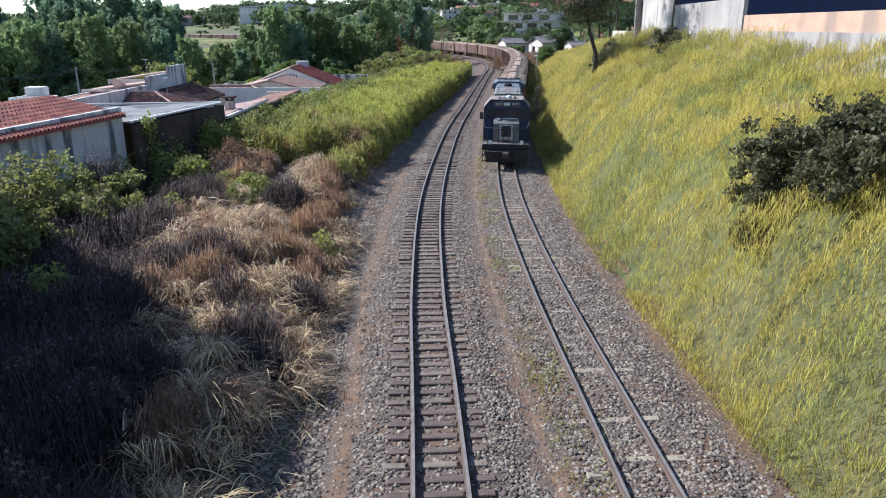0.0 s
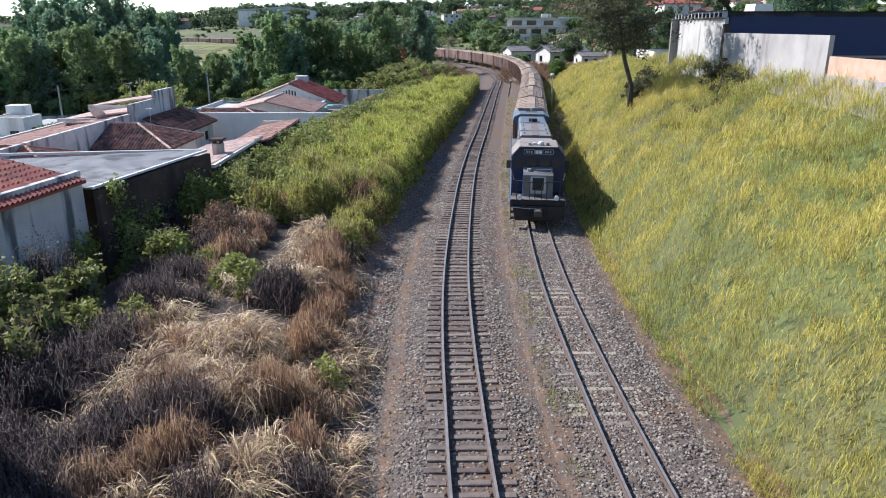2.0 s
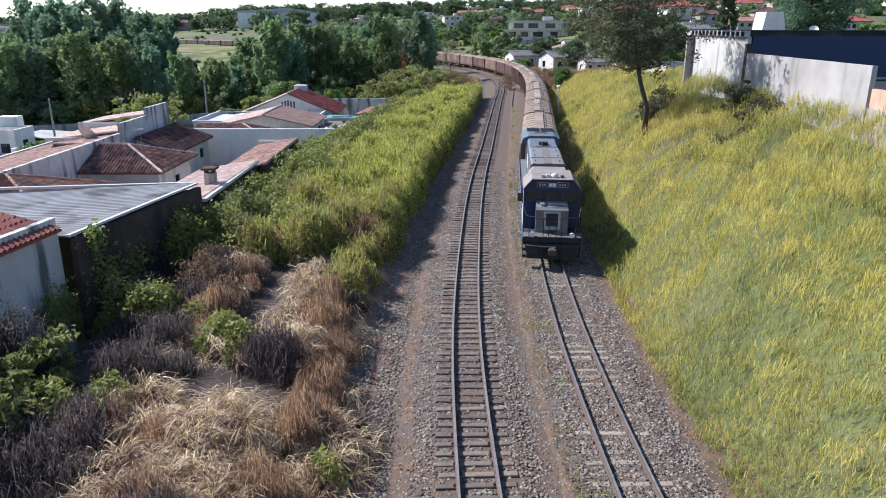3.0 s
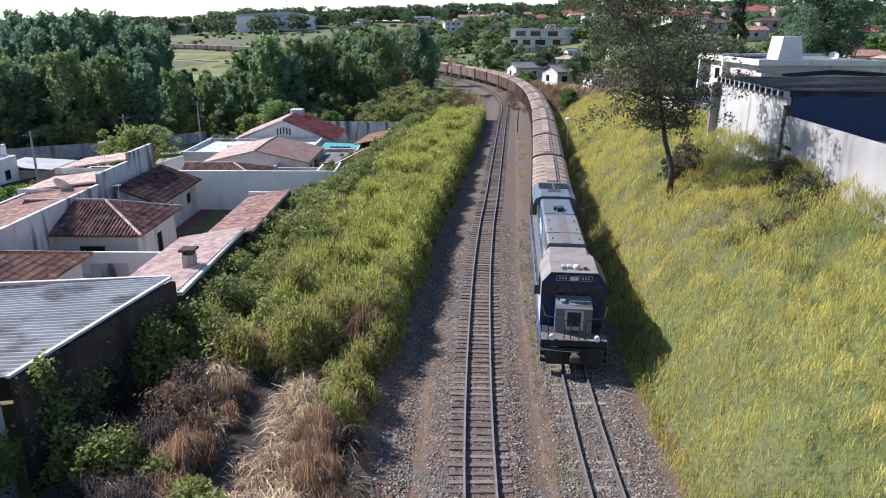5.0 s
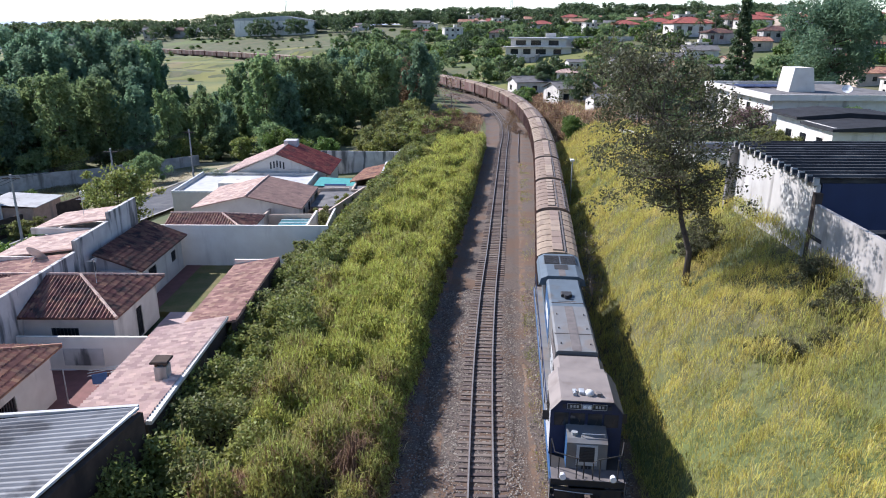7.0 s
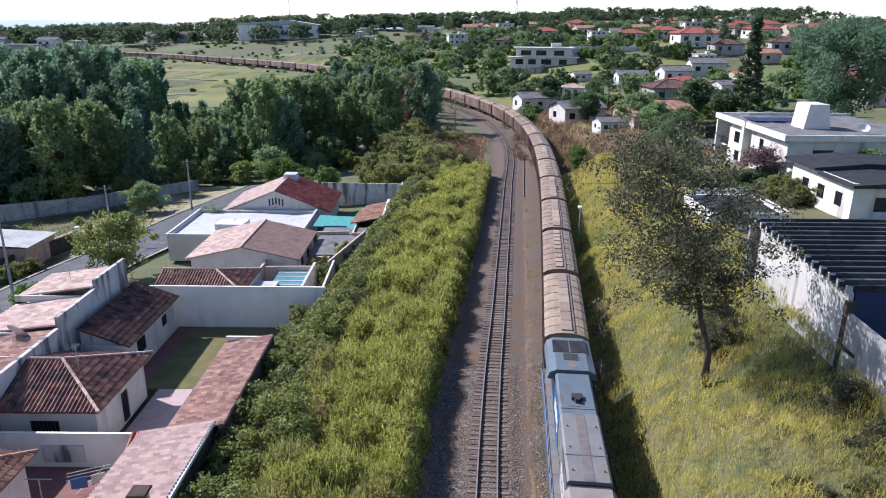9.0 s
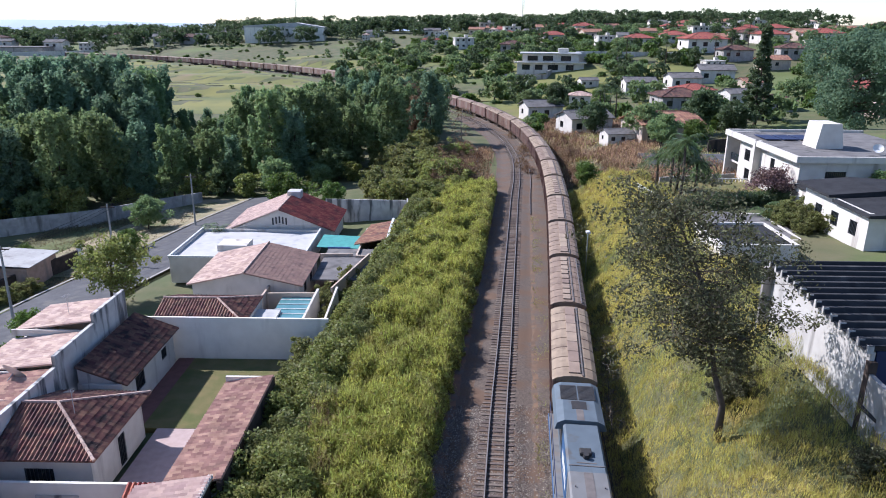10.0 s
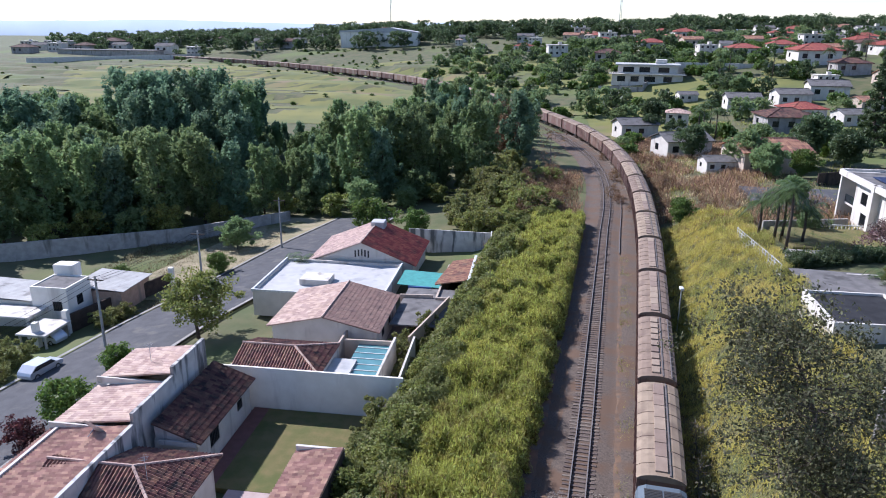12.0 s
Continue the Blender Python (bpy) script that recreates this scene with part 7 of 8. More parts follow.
ob = part("slope_foot", strip(main_line, main_line.s_at_y(-8), main_line.s_at_y(128), 0.8, 6.4, 7.5, lambda o, x, y: height(x, y) + 0.06, M["dirt"], "slope_foot", 6))
tagged(ob, "bare brown earth at the foot of the slope", "soil", kind="structure")

# worn earth beside the ballast
for nm, o0, o1, y1 in (("dirt_path", -2.4, -1.8, 130), ("dirt_path", 2.1, 2.6, 150), ("dirt_path", 5.8, 7.7, 140)):
    ss = np.arange(main_line.s_at_y(0), main_line.s_at_y(y1), 0.45)
    V, F = [], []
    for s in ss:
        e0, e1 = 0.35 * noise.noise((s * 0.35, o0, 0)) + 0.12 * noise.noise((s * 1.6, o0, 0)), 0.35 * noise.noise((s * 0.35, o1, 4)) + 0.14 * noise.noise((s * 1.6, o1, 4))
        for f in (0.0, 0.33, 0.67, 1.0):
            o = (o0 + e0) * (1 - f) + (o1 + e1) * f
            x, y = main_line.side(s, o)
            V.append((x, y, bed_z(o, x, y) + (0.012 if 0 < f < 1 else -0.012)))
    for i in range(len(ss) - 1):
        for c in range(3):
            a = i * 4 + c
            F += [(a, a + 1, a + 5), (a, a + 5, a + 4)]
    ob = part(nm, cloud_mesh(nm, V, F, M["dirt"]))
    ob.data.shade_smooth()
    tagged(ob, "trodden reddish-brown earth beside the ballast", "path", kind="structure")
C, U = scatter(9000, -3.9, 7.9, 5, 130, lambda u, x, y: (1.0 if -2.6 < u < -1.7 else 0.25 if u < -2.3 else 0.35 if 1.9 < u < 2.8 else 0.6 if u > 6.9 else 0.0) * max(0, patch(x, y, 0.5, 21) * 2.6 - 0.9), 1.3)
P, az = tufts(C, 6, 0.07)
P[:, 2] = -0.22
hh = rng.uniform(0.06, 0.24, len(P))
g = part("low_weeds", blade_mesh("low_weeds", P, hh, rng.uniform(0.01, 0.025, len(P)), hh * rng.uniform(0.3, 1.2, len(P)), M["grass_low"], rng, az), None)
tagged(g, "low withered weeds in the ballast", "weeds", kind="stuff")

C, U = scatter(5200, 2.5, 3.6, 6, 120, lambda u, x, y: max(0, patch(x, y, 0.45, 33) * 2.6 - 1.0), 1.3)
P, az = tufts(C, 7, 0.08)
P[:, 2] = -0.2
hh = rng.uniform(0.08, 0.32, len(P))
grow("siding_weeds", "small green weeds along the siding", "weeds", blade_mesh("siding_weeds", P, hh, rng.uniform(0.01, 0.03, len(P)), hh * rng.uniform(0.3, 1.2, len(P)), M["grass_green"], rng, az))

# ---- loose ballast stones ----
n = 105000
u = rng.uniform(-4.2, 6.9, n)
y = 7 + 62 * rng.uniform(0, 1, n) ** 1.5
x = u + np.interp(y, main_line.p[:250, 1], main_line.p[:250, 0])
ok = (np.abs(np.abs(u) - GAUGE / 2) > 0.09) & ~((np.abs(u + 2.1) < 0.28) & (rng.uniform(0, 1, n) < 0.6)) & ~((u > 2.1) & (u < 2.8) & (rng.uniform(0, 1, n) < 0.55)) & ~((np.abs(u) < 1.1) & (rng.uniform(0, 1, n) < 0.45))
u, x, y = u[ok], x[ok], y[ok]
z = np.array([max(bed_z(a, b, c), -0.2 + 0.12 * (a < -3.4)) for a, b, c in zip(u, x, y)]) + 0.005
size = rng.uniform(0.028, 0.062, len(u))
octa = np.array([(1, 0, 0), (-1, 0, 0), (0, 1, 0), (0, -1, 0), (0, 0, 0.8), (0, 0, -0.8)], float)
V = octa[None] * size[:, None, None] * rng.uniform(0.6, 1.35, (len(u), 6, 1))
a = rng.uniform(0, 6.28, len(u))
V = np.stack([V[:, :, 0] * np.cos(a)[:, None] - V[:, :, 1] * np.sin(a)[:, None] + V[:, :, 2] * 0.3, V[:, :, 0] * np.sin(a)[:, None] + V[:, :, 1] * np.cos(a)[:, None], V[:, :, 2]], 2)
V += np.stack([x, y, z], 1)[:, None]
of = np.array([(0, 2, 4), (2, 1, 4), (1, 3, 4), (3, 0, 4)])
F = (np.arange(len(u)) * 6)[:, None, None] + of[None]
g = part("ballast_stones", cloud_mesh("ballast_stones", V.reshape(-1, 3), F.reshape(-1, 3), M["stone"]), None)
tagged(g, "loose broken grey-brown ballast stones", "gravel", kind="stuff")


# ---- rough grass farther off ----
def meadow(name, label, material, n, x0, x1, y0, y1, low, high, seed, keep=0.5):
    x, y = rng.uniform(x0, x1, n), rng.uniform(y0, y1, n)
    u = x - np.interp(np.minimum(y, 200), main_line.p[:250, 1], main_line.p[:250, 0])
    ok = (np.array([patch(a, b, 0.12, seed) for a, b in zip(x, y)]) + rng.normal(0, 0.08, n) > keep) & ((u > 8.3) | (u < -4.5))
    C = np.stack([x, y, 0 * x], 1)[ok]
    P, az = tufts(C, 9, 0.3)
    hh = rng.uniform(low, high, len(P))
    g = part(name, blade_mesh(name, P, hh, rng.uniform(0.03, 0.08, len(P)), hh * rng.uniform(0.3, 1.2, len(P)), M[material], rng, az, rng.uniform(0.2, 1.0, len(P))), None)
    return tagged(g, label, "grass", kind="stuff")


meadow("brown_scrub_grass", "dry red-brown tall grass below the houses", "stem_brown", 4200, 12, 40, 122, 215, 0.5, 1.5, 3, 0.42)
meadow("rough_straw", "dry straw grass on the waste ground", "grass_dry", 2600, 13, 45, 118, 215, 0.3, 0.9, 8, 0.5)
meadow("verge_green", "green grass on waste ground behind the bank", "grass_green", 3000, 18, 60, 100, 240, 0.3, 0.9, 14, 0.5)
meadow("lot_grass", "patchy dry grass on the vacant lot", "grass_low", 3500, -66, -44, 104, 148, 0.15, 0.5, 19, 0.45)
meadow("curve_weeds", "brown weeds beside the railway curve", "stem_brown", 1500, -9, 7, 122, 172, 0.6, 1.6, 27, 0.45)


# creepers over the workshop wall
P = []
for x, y, z, r_, n_ in ((-16.4, 31.5, 1.2, 0.9, 600), (-16.0, 34.5, 1.4, 0.8, 600), (-15.3, 37.2, 1.9, 0.9, 800), (-14.9, 39.5, 1.4, 1.0, 900), (-14.2, 42.8, 2.3, 0.8, 700), (-15.4, 36.6, 3.6, 0.5, 320), (-14.6, 41.4, 0.9, 0.9, 700)):
    d = rng.normal(0, 1, (n_, 3)) * (0.22, r_ * 0.7, r_ * 0.6)
    d[:, 0] = np.abs(d[:, 0])
    P.append(d + (x, y, z))
P = np.concatenate(P)
g = part("creeper", leaf_mesh("creeper", P, rng.uniform(0.09, 0.2, len(P)), M["leaf_weed"], rng, 1.4, 0.0, True), None)
tagged(g, "green creeper climbing the dark workshop wall", "creeper", kind="stuff")


# ---- the far side: streets of houses on the hill ----
def far_house(kind, label, wall="white_wall", tiles="tile_red", w=10.0, d=8.0, h=3.0, storeys=1):
    top = thing("house", label, "house")
    H = h * storeys
    ops = []
    for s in range(storeys):
        for k in range(max(2, int(w / 3.6))):
            ops.append((1.0 + k * 3.2, 1.3, 1.0, 1.2))
    row = ops[:max(2, int(w / 3.6))]
    for s in range(storeys):
        box_walls(top, -w / 2, w / 2, -d / 2, d / 2, s * h - (0.8 if s == 0 else 0), (s + 1) * h, M[wall], {"south": [(o[0], o[1], o[2] + (0.8 if s == 0 else 0), o[3]) for o in row], "west": [(1.5, 1.3, 1.0 + (0.8 if s == 0 else 0), 1.2)]})
    if kind == "hip":
        hip(top, -w / 2, w / 2, -d / 2, d / 2, H, H + d * 0.19, M[tiles], 0.5, pitch=0.45, course=1.0, amp=0.06)
    elif kind == "gable":
        hip(top, -w / 2, w / 2, -d / 2, d / 2, H, H + d * 0.2, M[tiles], 0.4, axis="x", ends=(False, False), pitch=0.45, course=1.0, amp=0.06)
        for x in (-w / 2 + 0.02, w / 2 - 0.22):
            part("gable", Build().extrude([(-d / 2, H), (d / 2, H), (0, H + d * 0.185)], x, x + 0.2, "x"), M[wall], top)
    else:
        part("roof", Build().box(-w / 2 + 0.2, w / 2 - 0.2, -d / 2 + 0.2, d / 2 - 0.2, H - 0.25, H - 0.1), M["roof_grey"], top)
        part("roof_tank", Build().box(0.5, 2.5, -1, 1, H - 0.1, H + 1.6, 0.05), M[wall], top)
        part("eaves", Build().box(-w / 2 - 0.5, w / 2 + 0.5, -d / 2 - 0.5, d / 2 + 0.5, H - 0.02, H + 0.14), M["frame_white"] if False else M[wall], top)
    return top


KINDS = [
    far_house("hip", "house with a red hipped tile roof on the hill", "white_wall", "tile_red", 11, 9),
    far_house("gable", "house with an orange gabled tile roof", "beige_wall", "tile_orange", 10, 7.5),
    far_house("flat", "white two-storey flat-roofed house", "white_wall", "tile_red", 11, 8, 3.0, 2),
    far_house("gable", "small white house with a grey sheet roof", "white_wall", "roof_grey", 9, 6.5),
    far_house("hip", "house with a weathered brown tile roof", "plaster", "tile_old_shaded", 10, 8),
    far_house("hip", "two-storey white house with red tile roof", "white_wall", "tile_pink", 8, 7, 2.9, 2),
]
PLACES = [(53, 429, 4, 0, 1.7), (84, 392, -6, 3, 1.5), (81, 356, 5, 0, 1.45), (102, 374, -5, 0, 1.4), (99, 324, 2, 0, 1.9), (70, 374, 8, 2, 1.15), (140, 388, 15, 0, 1.4), (186, 489, 0, 2, 1.9), (125, 407, 5, 2, 1.8), (104, 431, -4, 1, 1.5),
          (106, 590, 0, 2, 1.5), (4, 432, 10, 2, 1.9), (28, 392, -4, 4, 1.8), (23, 567, 0, 2, 2.0), (36, 503, 6, 2, 1.9), (29, 192, 20, 3, 1.6), (22.5, 222, 15, 3, 1.5), (35, 233, -10, 5, 1.0), (31.5, 168, 12, 3, 0.9), (40.5, 170, 12, 1, 1.75),
          (60, 223, 5, 4, 1.4), (69, 239, 12, 0, 1.1), (73, 262, 8, 3, 1.5), (77, 226, 15, 3, 1.2), (86, 270, -5, 3, 1.7), (59, 262, 0, 3, 1.5), (90, 284, 5, 2, 1.1), (88, 245, 20, 1, 1.1), (80, 208, -8, 4, 1.0), (104, 302, 0, 4, 1.4),
          (110, 282, 6, 1, 1.3), (72, 478, -10, 1, 1.4), (56, 577, 5, 3, 1.9), (140, 542, 0, 3, 2.0), (188, 549, 5, 1, 2.0), (-16, 540, -8, 3, 1.9), (-44, 500, 12, 3, 1.3), (46, 281, 8, 3, 0.95), (132, 360, 10, 4, 1.4), (160, 400, -6, 0, 1.5),
          (115, 348, 5, 1, 1.4), (150, 330, 8, 0, 1.5), (125, 300, -8, 4, 1.4), (135, 260, 10, 0, 1.3), (115, 240, -4, 3, 1.3), (105, 215, 9, 0, 1.2), (98, 190, 5, 1, 1.2), (120, 200, -10, 4, 1.3), (90, 165, 10, 5, 1.1), (118, 170, 3, 4, 1.3),
          (-60, 560, 6, 3, 1.6), (-100, 585, -4, 4, 1.5), (85, 520, 5, 0, 1.6), (60, 530, -5, 1, 1.6), (160, 450, 4, 2, 1.6), (130, 470, -6, 0, 1.6), (-190, 575, 8, 3, 1.6), (-240, 570, 3, 4, 1.6), (-300, 560, -5, 3, 1.8), (-390, 530, 0, 4, 1.8)]
rh = random.Random(8)
while len(PLACES) < 92:
    x, y = (rh.uniform(60, 230), rh.uniform(330, 560)) if rh.random() < 0.72 else (rh.uniform(-70, 50), rh.uniform(470, 580))
    if all((x - p[0]) ** 2 + (y - p[1]) ** 2 > 190 for p in PLACES):
        PLACES.append((x, y, rh.uniform(-12, 14), rh.choice((0, 0, 1, 2, 3, 5)), rh.uniform(1.2, 1.7)))
while len(PLACES) < 122:
    x, y = rh.uniform(-430, -90), rh.uniform(535, 640)
    if all((x - p[0]) ** 2 + (y - p[1]) ** 2 > 330 for p in PLACES) and (x + 122) ** 2 + (y - 556) ** 2 > 1500:
        PLACES.append((x, y, rh.uniform(-12, 14), rh.choice((3, 3, 2, 4, 5)), rh.uniform(1.7, 2.3)))
used = set()
for x, y, r, k, s in PLACES:
    m = pose(x, y, height(x, y) + 0.2, 0, 0, r) @ Matrix.Scale(s * (0.74 if y < 300 else 0.66), 4)
    if k not in used:
        used.add(k)
        KINDS[k].matrix_basis = m
    else:
        copy_thing(KINDS[k], m)

# the large white house, the walled plot and the warehouse
z = height(37.6, 312) + 0.3
h = thing("house", "large white modern two-storey house with terraces", "house", pose(38, 316, z, 0, 0, -6))
box_walls(h, -14, 12, -5, 6, -1, 3.4, M["white_wall"], {"south": [(2, 3.0, 1.6, 2.0), (7, 3.0, 1.6, 2.0), (12, 4, 1.6, 2.0), (19, 3, 1.6, 2.0)]})
box_walls(h, -12, 10, -3, 6, 3.4, 6.6, M["white_wall"], {"south": [(2, 4.0, 0.6, 1.9), (8, 4.0, 0.6, 1.9), (15, 4, 0.6, 1.9)]})
part("roof", Build().box(-13, 11, -4.2, 7, 6.6, 7.0), M["roof_white"], h)
part("terrace", Build().box(-15, 13, -6.4, -2.8, 3.3, 3.55), M["white_wall"], h)
part("roof_tank", Build().box(2, 6, 0, 4, 7.0, 8.6), M["white_wall"], h)
for a, c, hh_, mt in (((18, 302), (34, 300), 3.0, "plaster"), ((48, 322), (88, 318), 5.0, "white_wall"), ((34, 300), (37, 310), 3.0, "plaster")):
    w = part("plot_wall", wall_panel(a, c, height(*a) - 2, height(*a) + hh_, (), 0.3), M[mt])
    tagged(w, "long rendered plot wall on the hillside", "wall", kind="structure")
wh = thing("warehouse", "long white industrial hall with a shallow roof", "warehouse", pose(-122, 556, height(-122, 556), 0, 0, 4))
box_walls(wh, -28, 28, -10, 10, -2, 9, M["cream_wall"])
part("roof", Build().extrude([(-28.5, 9), (28.5, 9), (28.5, 9.4), (8, 12.4), (-28.5, 10.0)], -10.5, 10.5), M["roof_white"], wh)
hall = thing("warehouse", "long low grey hall in the distance", "warehouse", pose(-320, 530, height(-320, 530)))
box_walls(hall, -38, 38, -8, 8, -2, 7, M["plaster"])
part("roof", Build().box(-38.5, 38.5, -8.5, 8.5, 7, 7.5), M["roof_grey"], hall)

# radio masts
for x, y, hgt in ((-128, 620, 62), (52, 600, 48)):
    z = height(x, y)
    top = thing("radio_mast", "slender lattice radio mast on the skyline", "mast", pose(x, y, z))
    for k in range(3):
        a = 2.094 * k
        part("leg", Build().tube([(math.cos(a) * 1.1, math.sin(a) * 1.1, -1), (math.cos(a) * 0.25, math.sin(a) * 0.25, hgt)], 0.12, 5), M["metal_grey"], top)
    br = Build()
    for k in range(int(hgt / 2)):
        for q in range(3):
            a0, a1 = 2.094 * q, 2.094 * (q + 1)
            r0, r1 = 1.1 - 0.85 * 2 * k / hgt, 1.1 - 0.85 * (2 * k + 2) / hgt
            br.tube([(math.cos(a0) * r0, math.sin(a0) * r0, 2 * k), (math.cos(a1) * r1, math.sin(a1) * r1, 2 * k + 2)], 0.06, 4, False)
    part("bracing", br, M["metal_grey"], top)

# trees of the far side
FAR = [limb_tree("tree", lab, "tree", 120 + k, hgt, sp, 720, 0.92, lm, 0.25, pose(*p, height(*p)), 0.2, (0, 0), 18, 1.5, branch_depth=1)
       for k, (lab, lm, hgt, sp, p) in enumerate((("dark green tree on the far hill", "leaf_dark", 9, 4.2, (20, 250)), ("green tree on the far hill", "leaf_forest", 8, 4.0, (12, 262)),
                                                   ("broad dark tree on the skyline", "leaf_dark", 11, 6.0, (30, 600)), ("low bright green scrub tree", "leaf_bright", 4.5, 3.2, (0, 330))))]
rng = np.random.default_rng(21)


def clear_of(x, y):
    return all((x - p[0]) ** 2 + (y - p[1]) ** 2 > 90 for p in PLACES) and ((x - 38) ** 2 + (y - 308) ** 2 > 400)


def wood(name, label, pieces):
    """Far trees joined into one: copies of the crowns and trunks at many places."""
    V, F, mats, idx, base = [], [], [], [], 0
    for proto_, m in pieces:
        for o in proto_.children:
            me = o.data
            co = np.empty(len(me.vertices) * 3, np.float32)
            me.vertices.foreach_get("co", co)
            co = co.reshape(-1, 3) @ np.array(m.to_3x3()).T + np.array(m.translation)
            if o.name.startswith("trunk"):
                continue
            tri_ = np.empty(len(me.loops), np.int32)
            me.loops.foreach_get("vertex_index", tri_)
            V.append(co), F.append(tri_.reshape(-1, 3) + base)
            base += len(co)
            mat_ = me.materials[0]
            if mat_ not in mats:
                mats.append(mat_)
            idx.append(np.full(len(tri_) // 3, mats.index(mat_), np.int32))
    me = cloud_mesh(name, np.concatenate(V), np.concatenate(F), mats[0])
    for q in mats[1:]:
        me.materials.append(q)
    me.polygons.foreach_set("material_index", np.concatenate(idx))
    return tagged(part(name, me), label, "trees", kind="stuff")


hill, ridge_trees, scrub = [], [], []
while len(hill) + len(ridge_trees) + len(scrub) < 1750:
    q = rng.uniform()
    if q < 0.25:
        x, y, k, s, where = rng.uniform(-430, 280), rng.uniform(530, 700), rng.choice([0, 2, 2]), rng.uniform(0.7, 1.25), ridge_trees
    elif q < 0.62:
        x, y, k, s, where = rng.uniform(12, 200), rng.uniform(185, 520), rng.choice([0, 1, 3, 3, 3]), rng.uniform(0.35, 0.85), hill
    elif q < 0.76:
        x, y, k, s, where = rng.uniform(-60, 60), rng.uniform(262, 500), rng.choice([0, 1, 3, 3]), rng.uniform(0.3, 0.8), hill
    else:
        x, y, k, s, where = rng.uniform(-300, 60), rng.uniform(240, 540), rng.choice([1, 3, 3]), rng.uniform(0.15, 0.42), scrub
    d = np.sqrt(((main_line.p[::4] - (x, y)) ** 2).sum(1)).min()
    if d < 9 or not clear_of(x, y):
        continue
    front = x < -25 and y < 339 + (-49 - x) * 0.98 - max(0, -150 - x) * 0.45
    if front and (where is not scrub or rng.uniform() < 0.55 or s > 0.32):
        continue
    where.append((FAR[k], pose(x, y, height(x, y) - 0.4, 0, 0, rng.uniform(0, 360)) @ Matrix.Scale(s, 4)))
wood("hillside_trees", "mixed green trees among the houses of the hill", hill)
wood("woodland", "dense grey-green wood filling the hollow", WOODLAND)
wood("skyline_trees", "dark trees along the skyline of the hill", ridge_trees)
wood("field_scrub", "low green scrub on the far terraced fields", scrub)

# terraced fields before the far train, and the pale embankment beyond
def field(name, label, material, x0, x1, y0, y1, seed, keep):
    nx, ny = int((x1 - x0) / 4), int((y1 - y0) / 4)
    X, Y = np.meshgrid(np.linspace(x0, x1, nx), np.linspace(y0, y1, ny))
    Z = land(X.ravel(), Y.ravel()) + 0.12
    F = []
    for j in range(ny - 1):
        for i in range(nx - 1):
            x, y = X[j, i], Y[j, i]
            d = np.sqrt(((main_line.p[::4] - (x, y)) ** 2).sum(1)).min()
            if d > 9 and patch(x, y, 0.022, seed) + 0.12 * noise.noise((x * 0.15, y * 0.15, seed)) > keep:
                a = j * nx + i
                F += [(a, a + 1, a + nx + 1), (a, a + nx + 1, a + nx)]
    ob = part(name, cloud_mesh(name, np.stack([X.ravel(), Y.ravel(), Z], 1), F, M[material]))
    tagged(ob, label, "field", kind="structure")


field("field", "yellow-green terraced field before the far line", "field", -260, -30, 255, 470, 3, 0.45)
field("field", "sunny yellow-green meadow on the hillside", "field", -40, 60, 262, 420, 9, 0.50)
field("field", "green meadow below the houses of the hill", "field", 12, 90, 215, 345, 15, 0.52)
w = part("embankment_wall", wall_panel((-330, 452), (-253, 540), -1.0, 4.6, (), 0.5), M["white_wall"])
tagged(w, "long pale concrete embankment wall far off", "wall", kind="structure")

# distant hills, the blue of haze put into their colour
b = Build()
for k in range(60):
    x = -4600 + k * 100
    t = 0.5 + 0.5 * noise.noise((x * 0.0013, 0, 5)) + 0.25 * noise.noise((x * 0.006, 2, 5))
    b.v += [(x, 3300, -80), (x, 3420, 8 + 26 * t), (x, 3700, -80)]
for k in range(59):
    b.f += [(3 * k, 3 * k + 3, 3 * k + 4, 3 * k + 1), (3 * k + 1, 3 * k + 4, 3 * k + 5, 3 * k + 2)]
ob = part("backdrop_hills", b, M["haze_blue_hills"], None, "", True)
tagged(ob, "hills far off on the horizon, haze painted in pale blue", "hills", kind="structure")

# ---- houses and things across the street ----
h = thing("house", "white house with a square tower and grey sheet roofs", "house")
box_walls(h, -60.0, -55.4, 98.8, 103.2, -7.0, -0.9, M["cream_wall"], {"south": [(2.6, 1.2, 3.2, 1.2)], "east": [(1.4, 1.2, 3.4, 1.2)]})
part("tower_roof", Build().box(-59.7, -55.7, 99.1, 102.9, -1.2, -1.0), M["roof_grey"], h)
part("water_tank", Build().box(-60.2, -57.6, 103.4, 105.0, -3.0, 0.2, 0.05), M["cream_wall"], h)
part("left_wing", Build().box(-72.0, -60.1, 99.0, 104.6, -7.0, -2.9), M["white_wall"], h)
part("terrace_roof", Build().box(-70.0, -58.0, 95.4, 98.75, -3.6, -3.3, 0.03), M["white_wall"], h)
for x in (-69.6, -64.0, -58.4):
    part("post", Build().box(x - 0.15, x + 0.15, 95.6, 95.9, -7.0, -3.6), M["white_wall"], h)
part("right_wing", Build().box(-58.0, -51.6, 103.3, 109.6, -7.0, -2.9), M["brick_wall"], h)


